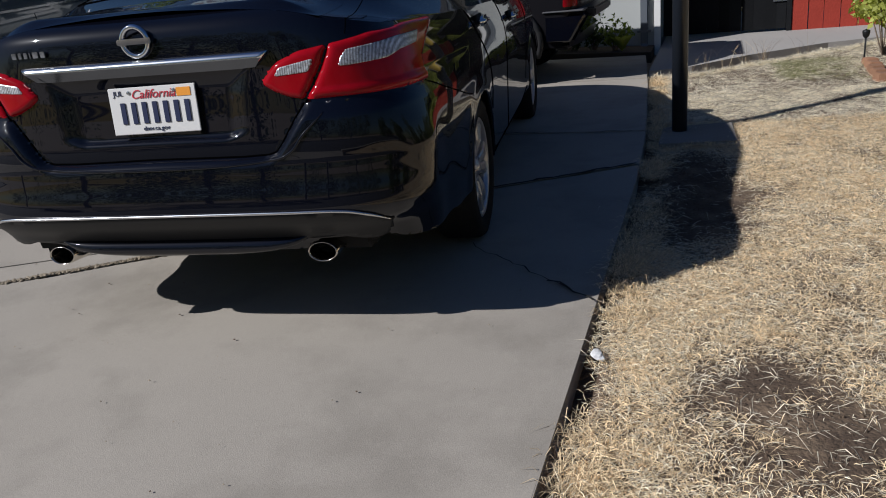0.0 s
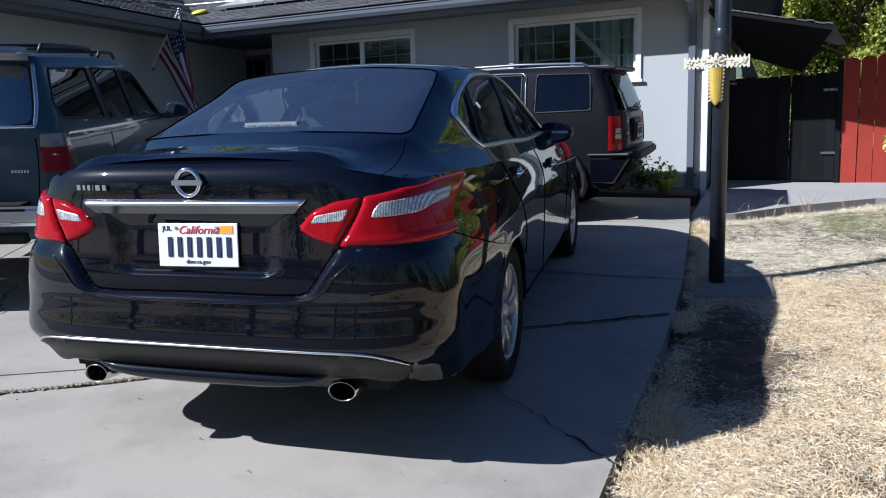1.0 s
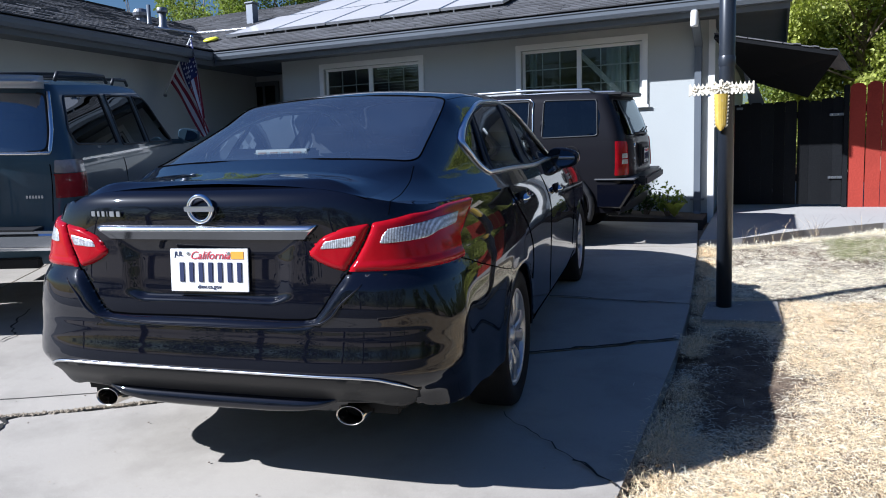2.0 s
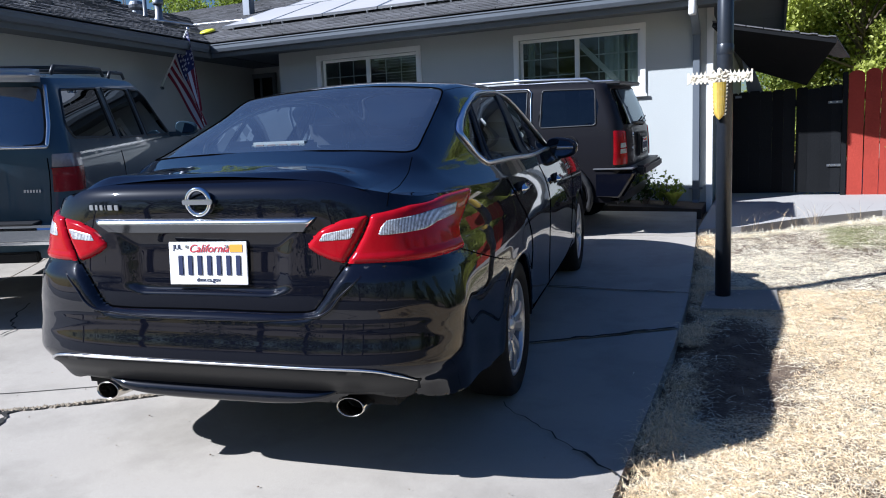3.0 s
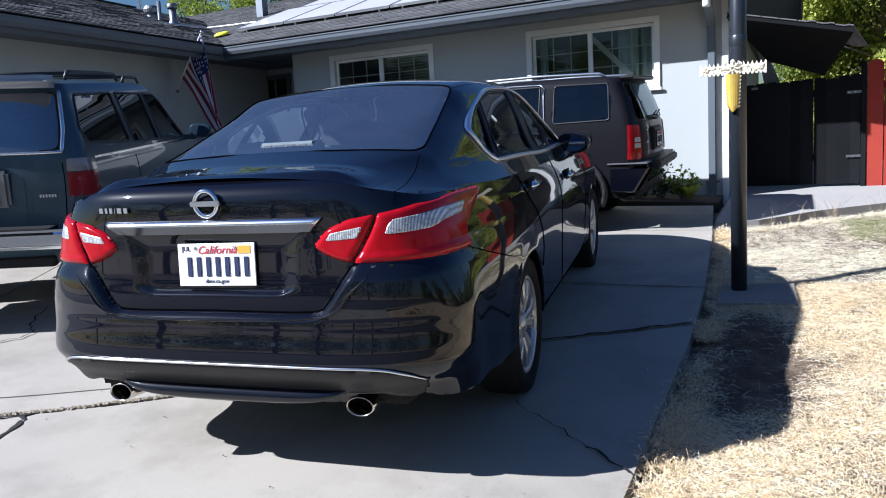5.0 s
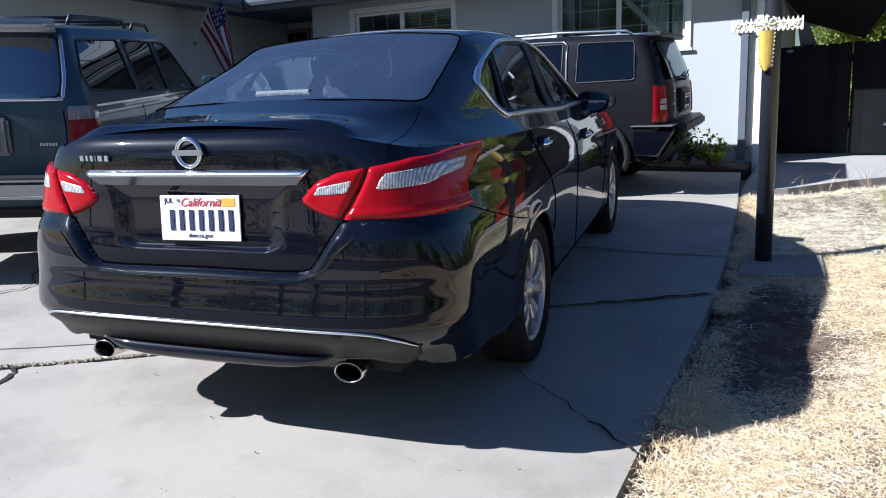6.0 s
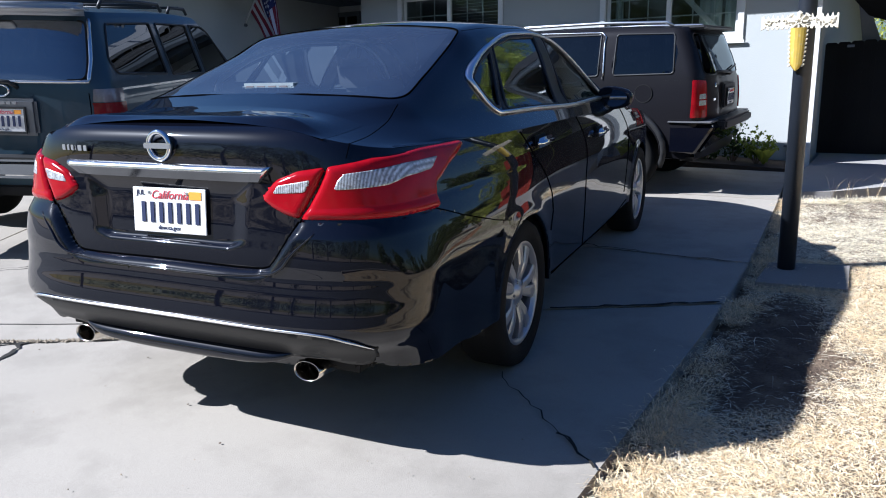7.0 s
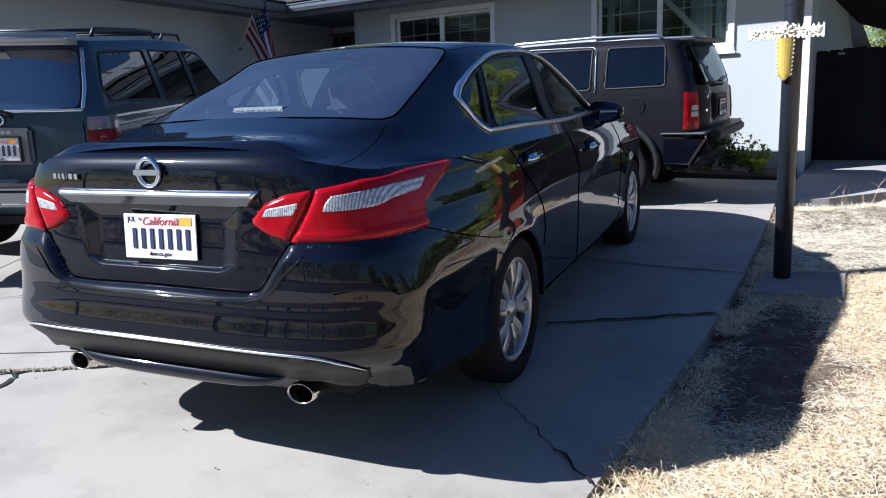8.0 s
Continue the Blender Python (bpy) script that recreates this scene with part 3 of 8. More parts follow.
crack([(-1.0, -1.38), (-0.6, -1.12), (-0.22, -0.86)], 0.021, driveway, 7)
crack([(-3.9, -3.66), (-3.18, -3.14), (-2.76, -2.80), (-2.53, -2.645), (-2.0, -2.28)], 0.012, driveway, 8)


def grit(name, points, size, mt, label, seed):
    """Small loose stones and crumbs lying on the concrete."""
    rng = np.random.default_rng(seed)
    P = np.array([(x, y, ground_z(x, y) + 0.008) for x, y in points])
    n = len(P)
    base = np.array([(1, 0, -0.4), (-0.6, 0.8, -0.4), (-0.5, -0.9, -0.4), (0.1, 0.1, 0.8)])
    V = P[:, None, :] + (base[None] + rng.normal(0, 0.28, (n, 4, 3))) * (size * rng.uniform(0.4, 1.9, n))[:, None, None]
    F = (np.arange(n) * 4)[:, None, None] + np.array([(0, 1, 3), (1, 2, 3), (2, 0, 3)])[None]
    tagged(quick_mesh(name, V.reshape(-1, 3), F.reshape(-1, 3), mt), label, "grit", kind="stuff")


def loose_grit():
    rng = random.Random(12)
    line = []
    for k in range(2600):
        t = rng.uniform(0, 1)
        line.append((-3.9 + 1.9 * t + rng.gauss(0, 0.006), -3.66 + 1.38 * t + 0.02 * math.sin(3.14 * t) + rng.gauss(0, 0.006)))
    grit("joint_grit", line, 0.0055, GRIT, "tan gravel and dirt packed in the slab joint", 31)
    spots = [(rng.uniform(-3.4, -0.3), rng.uniform(-4.2, -2.4)) for k in range(70)]
    grit("driveway_grit", spots, 0.0022, GRIT, "small tan crumbs scattered on the driveway", 32)




def road_and_walk():
    # unseen street set close behind the viewpoint to darken the bumper's reflections
    bm = box((-200, -14.5, -0.50), (200, -5.92, -0.345))
    tagged(part("road", bm, ASPHALT, None), "grey asphalt street", "road", kind="structure")
    for x0, x1, y in ((-0.15, 200, -5.9), (-200, -12.05, -5.9), (-200, 200, -14.6)):
        bm = box((x0, y - 0.02, -0.5), (x1, y + 0.13, -0.27), 0.02)
        tagged(part("kerb", bm, CONCRETE, None), "concrete kerb along the street", "kerb", kind="structure")
    # the walk to the side gate
    poly = [(-0.42, 2.75), (0.0, 2.95), (0.59, 3.55), (1.42, 4.15), (3.2, 4.75), (9.0, 5.2), (9.0, 9.0), (-0.42, 9.0)]
    verts = [(x, y, ground_z(x, y) + 0.004) for x, y in poly] + [(x, y, ground_z(x, y) - 0.15) for x, y in poly]
    n = len(poly)
    faces = [tuple(range(n))] + [(i, i + n, (i + 1) % n + n, (i + 1) % n) for i in range(n)]
    mesh("walkway", verts, faces, WALKWAY, kind="structure", label="pale concrete walk leading to the side gate", category="walkway")


road_and_walk()

# ---- house ----
WALL_Y, EAVE_Y, EAVE_Z, WING_X, EAVE_X, BASE = 4.8, 4.2, 2.948, -8.62, -7.97, 0.2
WINDOWS = [(-6.283, -4.603, 1.855, 2.632, "window_1"), (-3.007, -1.337, 1.855, 2.63, "window_2")]
SLOPE = 0.36


def wall_run(name, x0, x1, y0, y1, z0, z1, holes, label):
    """A wall along x between two depths, with real openings."""
    bm = bmesh.new()
    x = x0
    for a, b, c, d, _ in sorted(holes):
        box((x, y0, z0), (a, y1, z1), bm=bm)
        box((a, y0, z0), (b, y1, c), bm=bm)
        box((a, y0, d), (b, y1, z1), bm=bm)
        x = b
    box((x, y0, z0), (x1, y1, z1), bm=bm)
    bmesh.ops.remove_doubles(bm, verts=bm.verts[:], dist=1e-4)
    return tagged(part(name, bm, STUCCO, None), label, "wall", kind="structure")


wall_run("wall_south", -7.08, -0.47, WALL_Y, WALL_Y + 0.18, BASE - 0.2, 3.05, WINDOWS, "light grey stucco house wall with two windows")
for nm, lo, hi in (("wall_east", (-0.65, WALL_Y + 0.184, BASE - 0.2), (-0.47, 14.0, 3.05)),
                   ("wall_wing", (WING_X - 0.18, -0.5, 0.0), (WING_X, 6.3, 3.05)),
                   ("wall_wing_south", (-15.0, -0.68, -0.4), (WING_X, -0.504, 3.05)),
                   ("wall_porch_back", (WING_X + 0.004, 6.12, 0.2), (-6.9, 6.3, 3.05)),
                   ("wall_porch_side", (-7.08, WALL_Y + 0.184, 0.2), (-6.904, 6.116, 3.05)),
                   ("wall_north", (-15.0, 14.0, 0.0), (-0.47, 14.18, 3.05)),
                   ("wall_west", (-15.18, -0.5, -0.4), (-15.0, 14.0, 3.05))):
    tagged(part(nm, box(lo, hi), STUCCO, None), "grey stucco house wall", "wall", kind="structure")
tagged(part("trim_corner", box((-0.505, WALL_Y - 0.028, BASE), (-0.425, WALL_Y - 0.002, 2.80), 0.004), TRIM, None), "white corner board beside the downspout", "trim", kind="structure")
tagged(part("porch_floor", box((WING_X, WALL_Y - 0.5, 0.1), (-7.08, 6.12, 0.62), 0.01), WALKWAY, None), "concrete porch step at the entrance", "floor", kind="structure")
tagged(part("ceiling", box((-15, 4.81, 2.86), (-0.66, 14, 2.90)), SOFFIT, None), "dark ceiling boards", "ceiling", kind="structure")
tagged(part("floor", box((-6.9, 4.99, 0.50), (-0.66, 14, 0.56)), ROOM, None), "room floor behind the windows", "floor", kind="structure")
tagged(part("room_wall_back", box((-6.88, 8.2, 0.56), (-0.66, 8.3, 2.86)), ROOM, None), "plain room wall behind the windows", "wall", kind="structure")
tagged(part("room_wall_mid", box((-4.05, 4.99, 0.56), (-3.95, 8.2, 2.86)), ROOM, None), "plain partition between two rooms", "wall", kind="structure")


def sliding_window(x0, x1, z0, z1, name):
    """White-framed sliding window: surround, middle bar, glazing bars, two panes."""
    w = new(name)
    tagged(w, "white-framed sliding window with glazing bars", "window", kind="structure")
    y = WALL_Y
    bm = bmesh.new()
    t = 0.075
    for lo, hi in (((x0 - t, y - 0.025, z1), (x1 + t, y + 0.02, z1 + t)), ((x0 - t, y - 0.025, z0 - t), (x1 + t, y + 0.02, z0)),
                   ((x0 - t, y - 0.025, z0), (x0, y + 0.02, z1)), ((x1, y - 0.025, z0), (x1 + t, y + 0.02, z1))):
        box(lo, hi, 0.006, bm)
    part("window_trim", bm, TRIM, w, "white wooden surround")
    part("window_sill", box((x0 - t - 0.02, y - 0.05, z0 - t - 0.03), (x1 + t + 0.02, y - 0.026, z0 - t + 0.01), 0.005), TRIM, w, "white sill")
    bm = bmesh.new()
    f = 0.04
    xm = (x0 + x1) / 2 - 0.02
    for lo, hi in (((x0 + .002, y + 0.05, z1 - f), (x1 - .002, y + 0.10, z1 - .002)), ((x0 + .002, y + 0.05, z0 + .002), (x1 - .002, y + 0.10, z0 + f)),
                   ((x0 + .002, y + 0.05, z0 + f), (x0 + f, y + 0.10, z1 - f)), ((x1 - f, y + 0.05, z0 + f), (x1 - .002, y + 0.10, z1 - f)),
                   ((xm - 0.03, y + 0.035, z0 + f), (xm + 0.03, y + 0.10, z1 - f))):
        box(lo, hi, 0.005, bm)
    part("window_frame", bm, TRIM, w, "white sliding frame")
    for a, b in ((x0 + f, xm - 0.03), (xm + 0.03, x1 - f)):
        pane = part("pane", box((a, y + 0.072, z0 + f), (b, y + 0.076, z1 - f)), GLASS_HOUSE, w, "clear glass pane")
        pane.visible_shadow = False
        for k in (1, 2):
            xx = a + (b - a) * k / 3
            part("glazing_bar", box((xx - 0.007, y + 0.079, z0 + f), (xx + 0.007, y + 0.089, z1 - f)), TRIM, w)
            zz = z0 + f + (z1 - z0 - 2 * f) * k / 3
            part("glazing_bar", box((a, y + 0.079, zz - 0.007), (b, y + 0.089, zz + 0.007)), TRIM, w)
    return w


for spec in WINDOWS:
    sliding_window(*spec)


def curtain(x0, x1, z0, z1, y, folds, label):
    n = folds * 8
    verts, faces = [], []
    for i in range(n + 1):
        t = i / n
        d = 0.022 * math.sin(t * folds * 2 * math.pi) + 0.006 * math.sin(t * folds * 5.1)
        for z in (z0, z1):
            for s in (0, 0.004):
                verts.append((x0 + (x1 - x0) * t, y + d + s, z))
    for i in range(n):
        a, b = 4 * i, 4 * i + 4
        faces += [(a, b, b + 2, a + 2), (a + 1, a + 3, b + 3, b + 1), (a + 2, b + 2, b + 3, a + 3), (a, a + 1, b + 1, b)]
    mesh("curtain", verts, faces, CURTAIN, label=label, smooth=True, category="curtain")


curtain(-1.85, -1.58, 1.62, 2.72, 5.02, 3, "pale grey-green curtain drawn beside the pane")
curtain(-1.54, -1.36, 1.62, 2.72, 5.02, 2, "narrow pale curtain at the window's end")
curtain(-2.95, -2.84, 1.62, 2.72, 5.02, 2, "dark-looking curtain edge beside the pane")
part_brace = part("window_brace", box((-0.42, -0.012, -0.035), (0.42, 0.012, 0.035), 0.004, m=pose(-1.92, 5.0, 2.25, 0, 46, 0)), TRIM, None)
tagged(part_brace, "white board leaning across the inside of the window", "board")


def blinds(x0, x1, z0, z1):
    root = thing("window_blind", pose(0, 0, 0), "lowered horizontal blind behind the glass", "blind")
    z = z0
    while z < z1:
        part("slat", box((x0, 5.0, z), (x1, 5.022, z + 0.003), m=None), CURTAIN, root)
        z += 0.045
    part("head_rail", box((x0, 4.99, z1), (x1, 5.03, z1 + 0.04), 0.004), TRIM, root)


blinds(-5.43, -4.68, 1.88, 2.58)


def entrance():
    """The dark entrance in the corner: a door and a narrow window in white frames."""
    d = new("door_1")
    tagged(d, "dark front door in shade at the back of the porch", "door", kind="structure")
    part("door_leaf", box((-7.9, 6.06, 0.62), (-7.12, 6.115, 2.66), 0.008), PLASTIC_GREY, d)
    for z0, z1 in ((0.8, 1.5), (1.6, 2.5)):
        for x0 in (-7.9, -7.5):
            part("door_panel", box((x0, 6.045, z0), (x0 + 0.3, 6.058, z1), 0.006), PLASTIC_GREY, d)
    part("door_handle", box((-7.93, 6.0, 1.58), (-7.9, 6.058, 1.72), 0.01), SATIN, d, "satin metal handle")
    w = new("window_3")
    tagged(w, "narrow porch window in a pale frame", "window", kind="structure")
    bm = bmesh.new()
    for lo, hi in (((-8.78, 6.07, 2.62), (-8.10, 6.116, 2.70)), ((-8.78, 6.07, 1.2), (-8.10, 6.116, 1.28)), ((-8.78, 6.07, 1.28), (-8.70, 6.116, 2.62)),
                   ((-8.18, 6.07, 1.28), (-8.10, 6.116, 2.62)), ((-8.46, 6.07, 1.28), (-8.42, 6.116, 2.62))):
        box(lo, hi, 0.005, bm)
    part("window_frame", bm, FASCIA, w)
    part("pane", box((-8.70, 6.10, 1.28), (-8.18, 6.106, 2.62)), GLASS_TINT, w)


entrance()


def roof_plane(name, origin, along, up, width, run, label, hip0=0.0, hip1=0.0, seed=1):
    """A roof slope: a deck with overlapping courses of shingles. hip0, hip1: how far the ends draw in per metre of run."""
    root = new(name)
    tagged(root, label, "roof", kind="structure")
    o, a, u = Vector(origin), Vector(along).normalized(), Vector(up).normalized()
    n = a.cross(u)
    if n.z < 0:
        n = -n

    def at(x, v, h):
        return o + a * x + u * v + n * h
    e0, e1 = hip0 * run, width - hip1 * run
    verts = [at(0, 0, -0.03), at(width, 0, -0.03), at(e1, run, -0.03), at(e0, run, -0.03), at(0, 0, -0.1), at(width, 0, -0.1), at(e1, run, -0.1), at(e0, run, -0.1)]
    mesh("roof_deck", verts, [(0, 1, 2, 3), (7, 6, 5, 4), (0, 4, 5, 1), (1, 5, 6, 2), (2, 6, 7, 3), (3, 7, 4, 0)], SOFFIT, root)
    rng = random.Random(seed)
    V, F = [], []
    row, v = 0, 0.0
    while v < run - 0.02:
        x = hip0 * v - rng.uniform(0, 0.3)
        xe = width - hip1 * v
        while x < xe:
            w = rng.uniform(0.22, 0.36)
            x0, x1 = max(x, hip0 * v), min(x + w - 0.006, xe)
            if x1 - x0 > 0.03:
                t = rng.uniform(0.010, 0.020)
                d = rng.uniform(-0.008, 0.004)
                k = len(V)
                for xx in (x0, x1):
                    V += [at(xx, v + d, 0.0), at(xx, v + d, t), at(xx, v + 0.17, 0.002), at(xx, v + 0.17, -0.02)]
                F += [(k, k + 4, k + 5, k + 1), (k + 1, k + 5, k + 6, k + 2), (k, k + 1, k + 2, k + 3), (k + 4, k + 7, k + 6, k + 5)]
            x += w
        v += 0.142
        row += 1
    ob = mesh("shingles", V, F, SHINGLE, root, "weathered dark grey asphalt shingles", kind="stuff")
    return root


UP = Vector((0, 1, SLOPE)).normalized()
roof_plane("roof_main", (-14.5, EAVE_Y - 0.04, EAVE_Z + 0.03), (1, 0, 0), UP, 14.5 + 0.42, 5.3, "dark grey shingle roof slope over the main house", seed=2)
roof_plane("roof_back", (-14.5, EAVE_Y + 10.2, EAVE_Z + 0.03), (1, 0, 0), (0, -1, SLOPE), 14.92, 5.3, "rear shingle slope of the main roof", seed=4)
roof_plane("roof_wing", (EAVE_X + 0.04, -1.1, EAVE_Z + 0.03), (0, 1, 0), (-1, 0, SLOPE), 5.3 + 1.6, 3.75, "dark grey shingle roof slope over the side wing", hip1=-0.9, seed=3)
roof_plane("roof_wing_back", (EAVE_X - 7.1, -1.1, EAVE_Z + 0.03), (0, 1, 0), (1, 0, SLOPE), 6.9, 3.75, "far shingle slope of the wing roof", seed=6)
gx0, gx1, gz = -15.0, WING_X, EAVE_Z + 0.05
gxm, gtop = EAVE_X - 3.53, EAVE_Z + SLOPE * 3.5 - 0.05
V = [(x, y, z) for y in (-0.68, -0.504) for x, z in ((gx0, 3.054), (gx1, 3.054), (gx1, gz + 0.1), (gxm, gtop), (gx0, gz + 0.1))]
mesh("wall_gable", V, [(0, 1, 2, 3, 4), (9, 8, 7, 6, 5)] + [(q, q + 5, (q + 1) % 5 + 5, (q + 1) % 5) for q in range(5)], STUCCO, kind="structure", label="grey stucco gable end of the side wing", category="wall")


def eaves():
    """Fascia boards, gutters and soffits along both eaves."""
    for nm, lo, hi, mt, lb in (
            ("fascia_main", (EAVE_X + 0.03, EAVE_Y, EAVE_Z - 0.20), (0.42, EAVE_Y + 0.03, EAVE_Z - 0.01), FASCIA, "grey painted fascia board"),
            ("fascia_wing", (EAVE_X - 0.03, -1.1, EAVE_Z - 0.20), (EAVE_X, EAVE_Y + 0.03, EAVE_Z - 0.01), FASCIA, "grey painted fascia board"),
            ("fascia_east", (0.39, EAVE_Y + 0.034, EAVE_Z - 0.20), (0.42, 14.4, EAVE_Z - 0.01), FASCIA, "grey painted fascia board"),
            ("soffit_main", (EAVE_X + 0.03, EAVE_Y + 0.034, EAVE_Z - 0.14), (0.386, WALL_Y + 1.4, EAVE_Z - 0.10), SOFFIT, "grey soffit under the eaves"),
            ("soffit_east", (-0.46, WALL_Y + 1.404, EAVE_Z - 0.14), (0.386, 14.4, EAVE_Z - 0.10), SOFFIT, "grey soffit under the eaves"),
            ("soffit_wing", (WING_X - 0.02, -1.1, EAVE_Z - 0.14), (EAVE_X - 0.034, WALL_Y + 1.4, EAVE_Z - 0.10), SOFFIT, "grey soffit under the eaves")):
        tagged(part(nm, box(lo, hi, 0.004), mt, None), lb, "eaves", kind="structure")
    prof = [(0.0, 0.0), (-0.075, 0.005), (-0.10, 0.05), (-0.105, 0.115), (-0.115, 0.12), (-0.115, 0.105), (-0.10, 0.10), (-0.07, 0.02), (0.0, 0.012)]
    for nm, a, b, axis in (("gutter_main", -7.86, 0.44, 'x'), ("gutter_wing", -1.1, 4.08, 'y')):
        V, F = [], []
        for e in (a, b):
            for d, h in prof:
                V.append((e, EAVE_Y + d, EAVE_Z - 0.13 + h) if axis == 'x' else (EAVE_X - d, e, EAVE_Z - 0.13 + h))
        n = len(prof)
        F = [(k, k + n, (k + 1) % n + n, (k + 1) % n) for k in range(n)] + [tuple(range(n)), tuple(range(2 * n - 1, n - 1, -1))]
        mesh(nm, V, F, GUTTER, kind="structure", label="dark grey metal gutter", category="gutter")


eaves()


def downspout():
    g = thing("downspout", pose(0, 0, 0), "grey-blue metal downspout on the house corner", "downspout")
    part("pipe", box((-0.67, WALL_Y - 0.075, 0.36), (-0.58, WALL_Y - 0.012, 2.52), 0.008), GUTTER, g)
    part("shoe", box((-0.04, -0.03, -0.13), (0.04, 0.03, 0.05), 0.008, m=pose(-0.625, WALL_Y - 0.085, 0.33, -30, 0, 0)), GUTTER, g)
    for z in (0.52, 1.9):
        part("strap", box((-0.71, WALL_Y - 0.082, z), (-0.54, WALL_Y - 0.003, z + 0.025), 0.003), GALVANISED, g, "thin metal strap")
    part("neck", box((-0.05, -0.03, -0.30), (0.05, 0.03, 0.30), 0.008, m=pose(-0.625, WALL_Y - 0.28, 2.62, 62, 0, 0)), GUTTER, g)


downspout()


def gutter_fitting():
    # plain white fitting under the gutter; it gives no light
    g = thing("eave_floodlight", pose(-0.62, EAVE_Y - 0.05, EAVE_Z - 0.125), "small white cylindrical fitting under the gutter", "light")
    v, f = lathe([(0.0, -0.19), (0.042, -0.19), (0.046, -0.17), (0.044, -0.02), (0.035, 0.0), (0, 0.0)], 20, 'Z')
    mesh("lamp_body", v, f, TRIM, g, smooth=True)


gutter_fitting()


def solar_array():
    """Panels on rails over the main roof."""
    base = Vector((0, EAVE_Y - 0.04, EAVE_Z + 0.03))
    a, u = Vector((1, 0, 0)), UP
    n = a.cross(u)
    for r in range(2):
        for c in range(5):
            x0 = -8.45 + c * 1.02 + (0.0 if r == 0 else 0.25)
            v0 = 1.05 + r * 1.68
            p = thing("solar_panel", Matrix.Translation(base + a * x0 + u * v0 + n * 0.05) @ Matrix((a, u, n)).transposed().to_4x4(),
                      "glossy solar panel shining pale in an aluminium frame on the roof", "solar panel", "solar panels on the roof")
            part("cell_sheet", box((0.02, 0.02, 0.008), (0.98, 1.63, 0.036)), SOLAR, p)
            bm = bmesh.new()
            for lo, hi in (((0, 0, 0), (1.0, 0.02, 0.04)), ((0, 1.63, 0), (1.0, 1.65, 0.04)), ((0, 0.02, 0), (0.02, 1.63, 0.04)), ((0.98, 0.02, 0), (1.0, 1.63, 0.04))):
                box(lo, hi, bm=bm)
            part("panel_frame", bm, ALUMINIUM, p)
            for k in (0.2, 0.8):
                part("mount_foot", box((k - 0.012, 0.02, -0.045), (k + 0.012, 0.05, -0.001), 0.003), ALUMINIUM, p)


solar_array()


def roof_things():
    def on_main(x, v):
        return Vector((x, EAVE_Y - 0.04, EAVE_Z + 0.03)) + UP * v

    def on_wing(y, v):
        return Vector((EAVE_X + 0.04, y, EAVE_Z + 0.03)) + Vector((-1, 0, SLOPE)).normalized() * v
    p = on_wing(5.0, 1.92)
    g = thing("roof_vent_pipe", Matrix.Translation(p), "galvanised flue pipe with a flared cap", "roof vent")
    v, f = lathe([(0.13, -0.06), (0.095, 0.0), (0.062, 0.08), (0.062, 0.28), (0.0, 0.28)], 24, 'Z')
    mesh("flue", v, f, GALVANISED, g, smooth=True)
    v, f = lathe([(0.0, 0.28), (0.088, 0.28), (0.092, 0.295), (0.092, 0.35), (0.08, 0.365), (0.0, 0.37)], 24, 'Z')
    mesh("cap", v, f, GALVANISED, g, smooth=True)
    p = on_wing(5.0, 2.45)
    g = thing("turbine_vent", Matrix.Translation(p), "round galvanised roof turbine", "roof vent")
    v, f = lathe([(0.10, -0.08), (0.09, 0.05), (0.135, 0.09), (0.145, 0.145), (0.12, 0.20), (0.055, 0.225), (0, 0.23)], 18, 'Z')
    mesh("turbine", v, f, GALVANISED, g)
    p = on_wing(4.95, 2.2)
    g = thing("plumbing_stack", Matrix.Translation(p), "thin dark plumbing stack", "roof vent")
    v, f = lathe([(0.08, -0.05), (0.035, 0.03), (0.035, 0.34), (0.028, 0.34), (0.028, 0.25)], 16, 'Z')
    mesh("stack", v, f, GUTTER, g, smooth=True)
    p = on_main(-9.3, 3.0)
    g = thing("box_vent", Matrix.Translation(p), "tall pale sheet-metal roof vent", "roof vent")
    part("stack", box((-0.085, -0.085, -0.1), (0.085, 0.085, 0.36), 0.01), GALVANISED, g)
    part("cap", box((-0.11, -0.11, 0.362), (0.11, 0.11, 0.40), 0.012), GALVANISED, g)
    p = on_main(-8.75, 1.02)
    v, f = lathe([(0.0, 0.045), (0.09, 0.04), (0.13, 0.025), (0.14, 0.0), (0.13, 0.002), (0.08, 0.03), (0, 0.034)], 28, 'Z')
    g = mesh("throwing_disc", v, f, YELLOW, label="yellow plastic throwing disc lying on the roof", smooth=True, category="toy")
    g.matrix_world = Matrix.Translation(p + Vector((0, -0.02, 0.03))) @ pose(0, 0, 0, 20, 0, 0)
    pts = [on_wing(4.3, 1.4) + Vector((0, 0, 0.05)), on_main(-10.0, 2.1) + Vector((0, 0, 0.06)), on_main(-8.6, 1.9) + Vector((0, 0, 0.05))]
    v, f = tube(pts, 0.014, 8)
    mesh("conduit", v, f, ALUMINIUM, label="thin metal conduit running over the roof valley", category="conduit")


roof_things()

# ---- vehicles ----


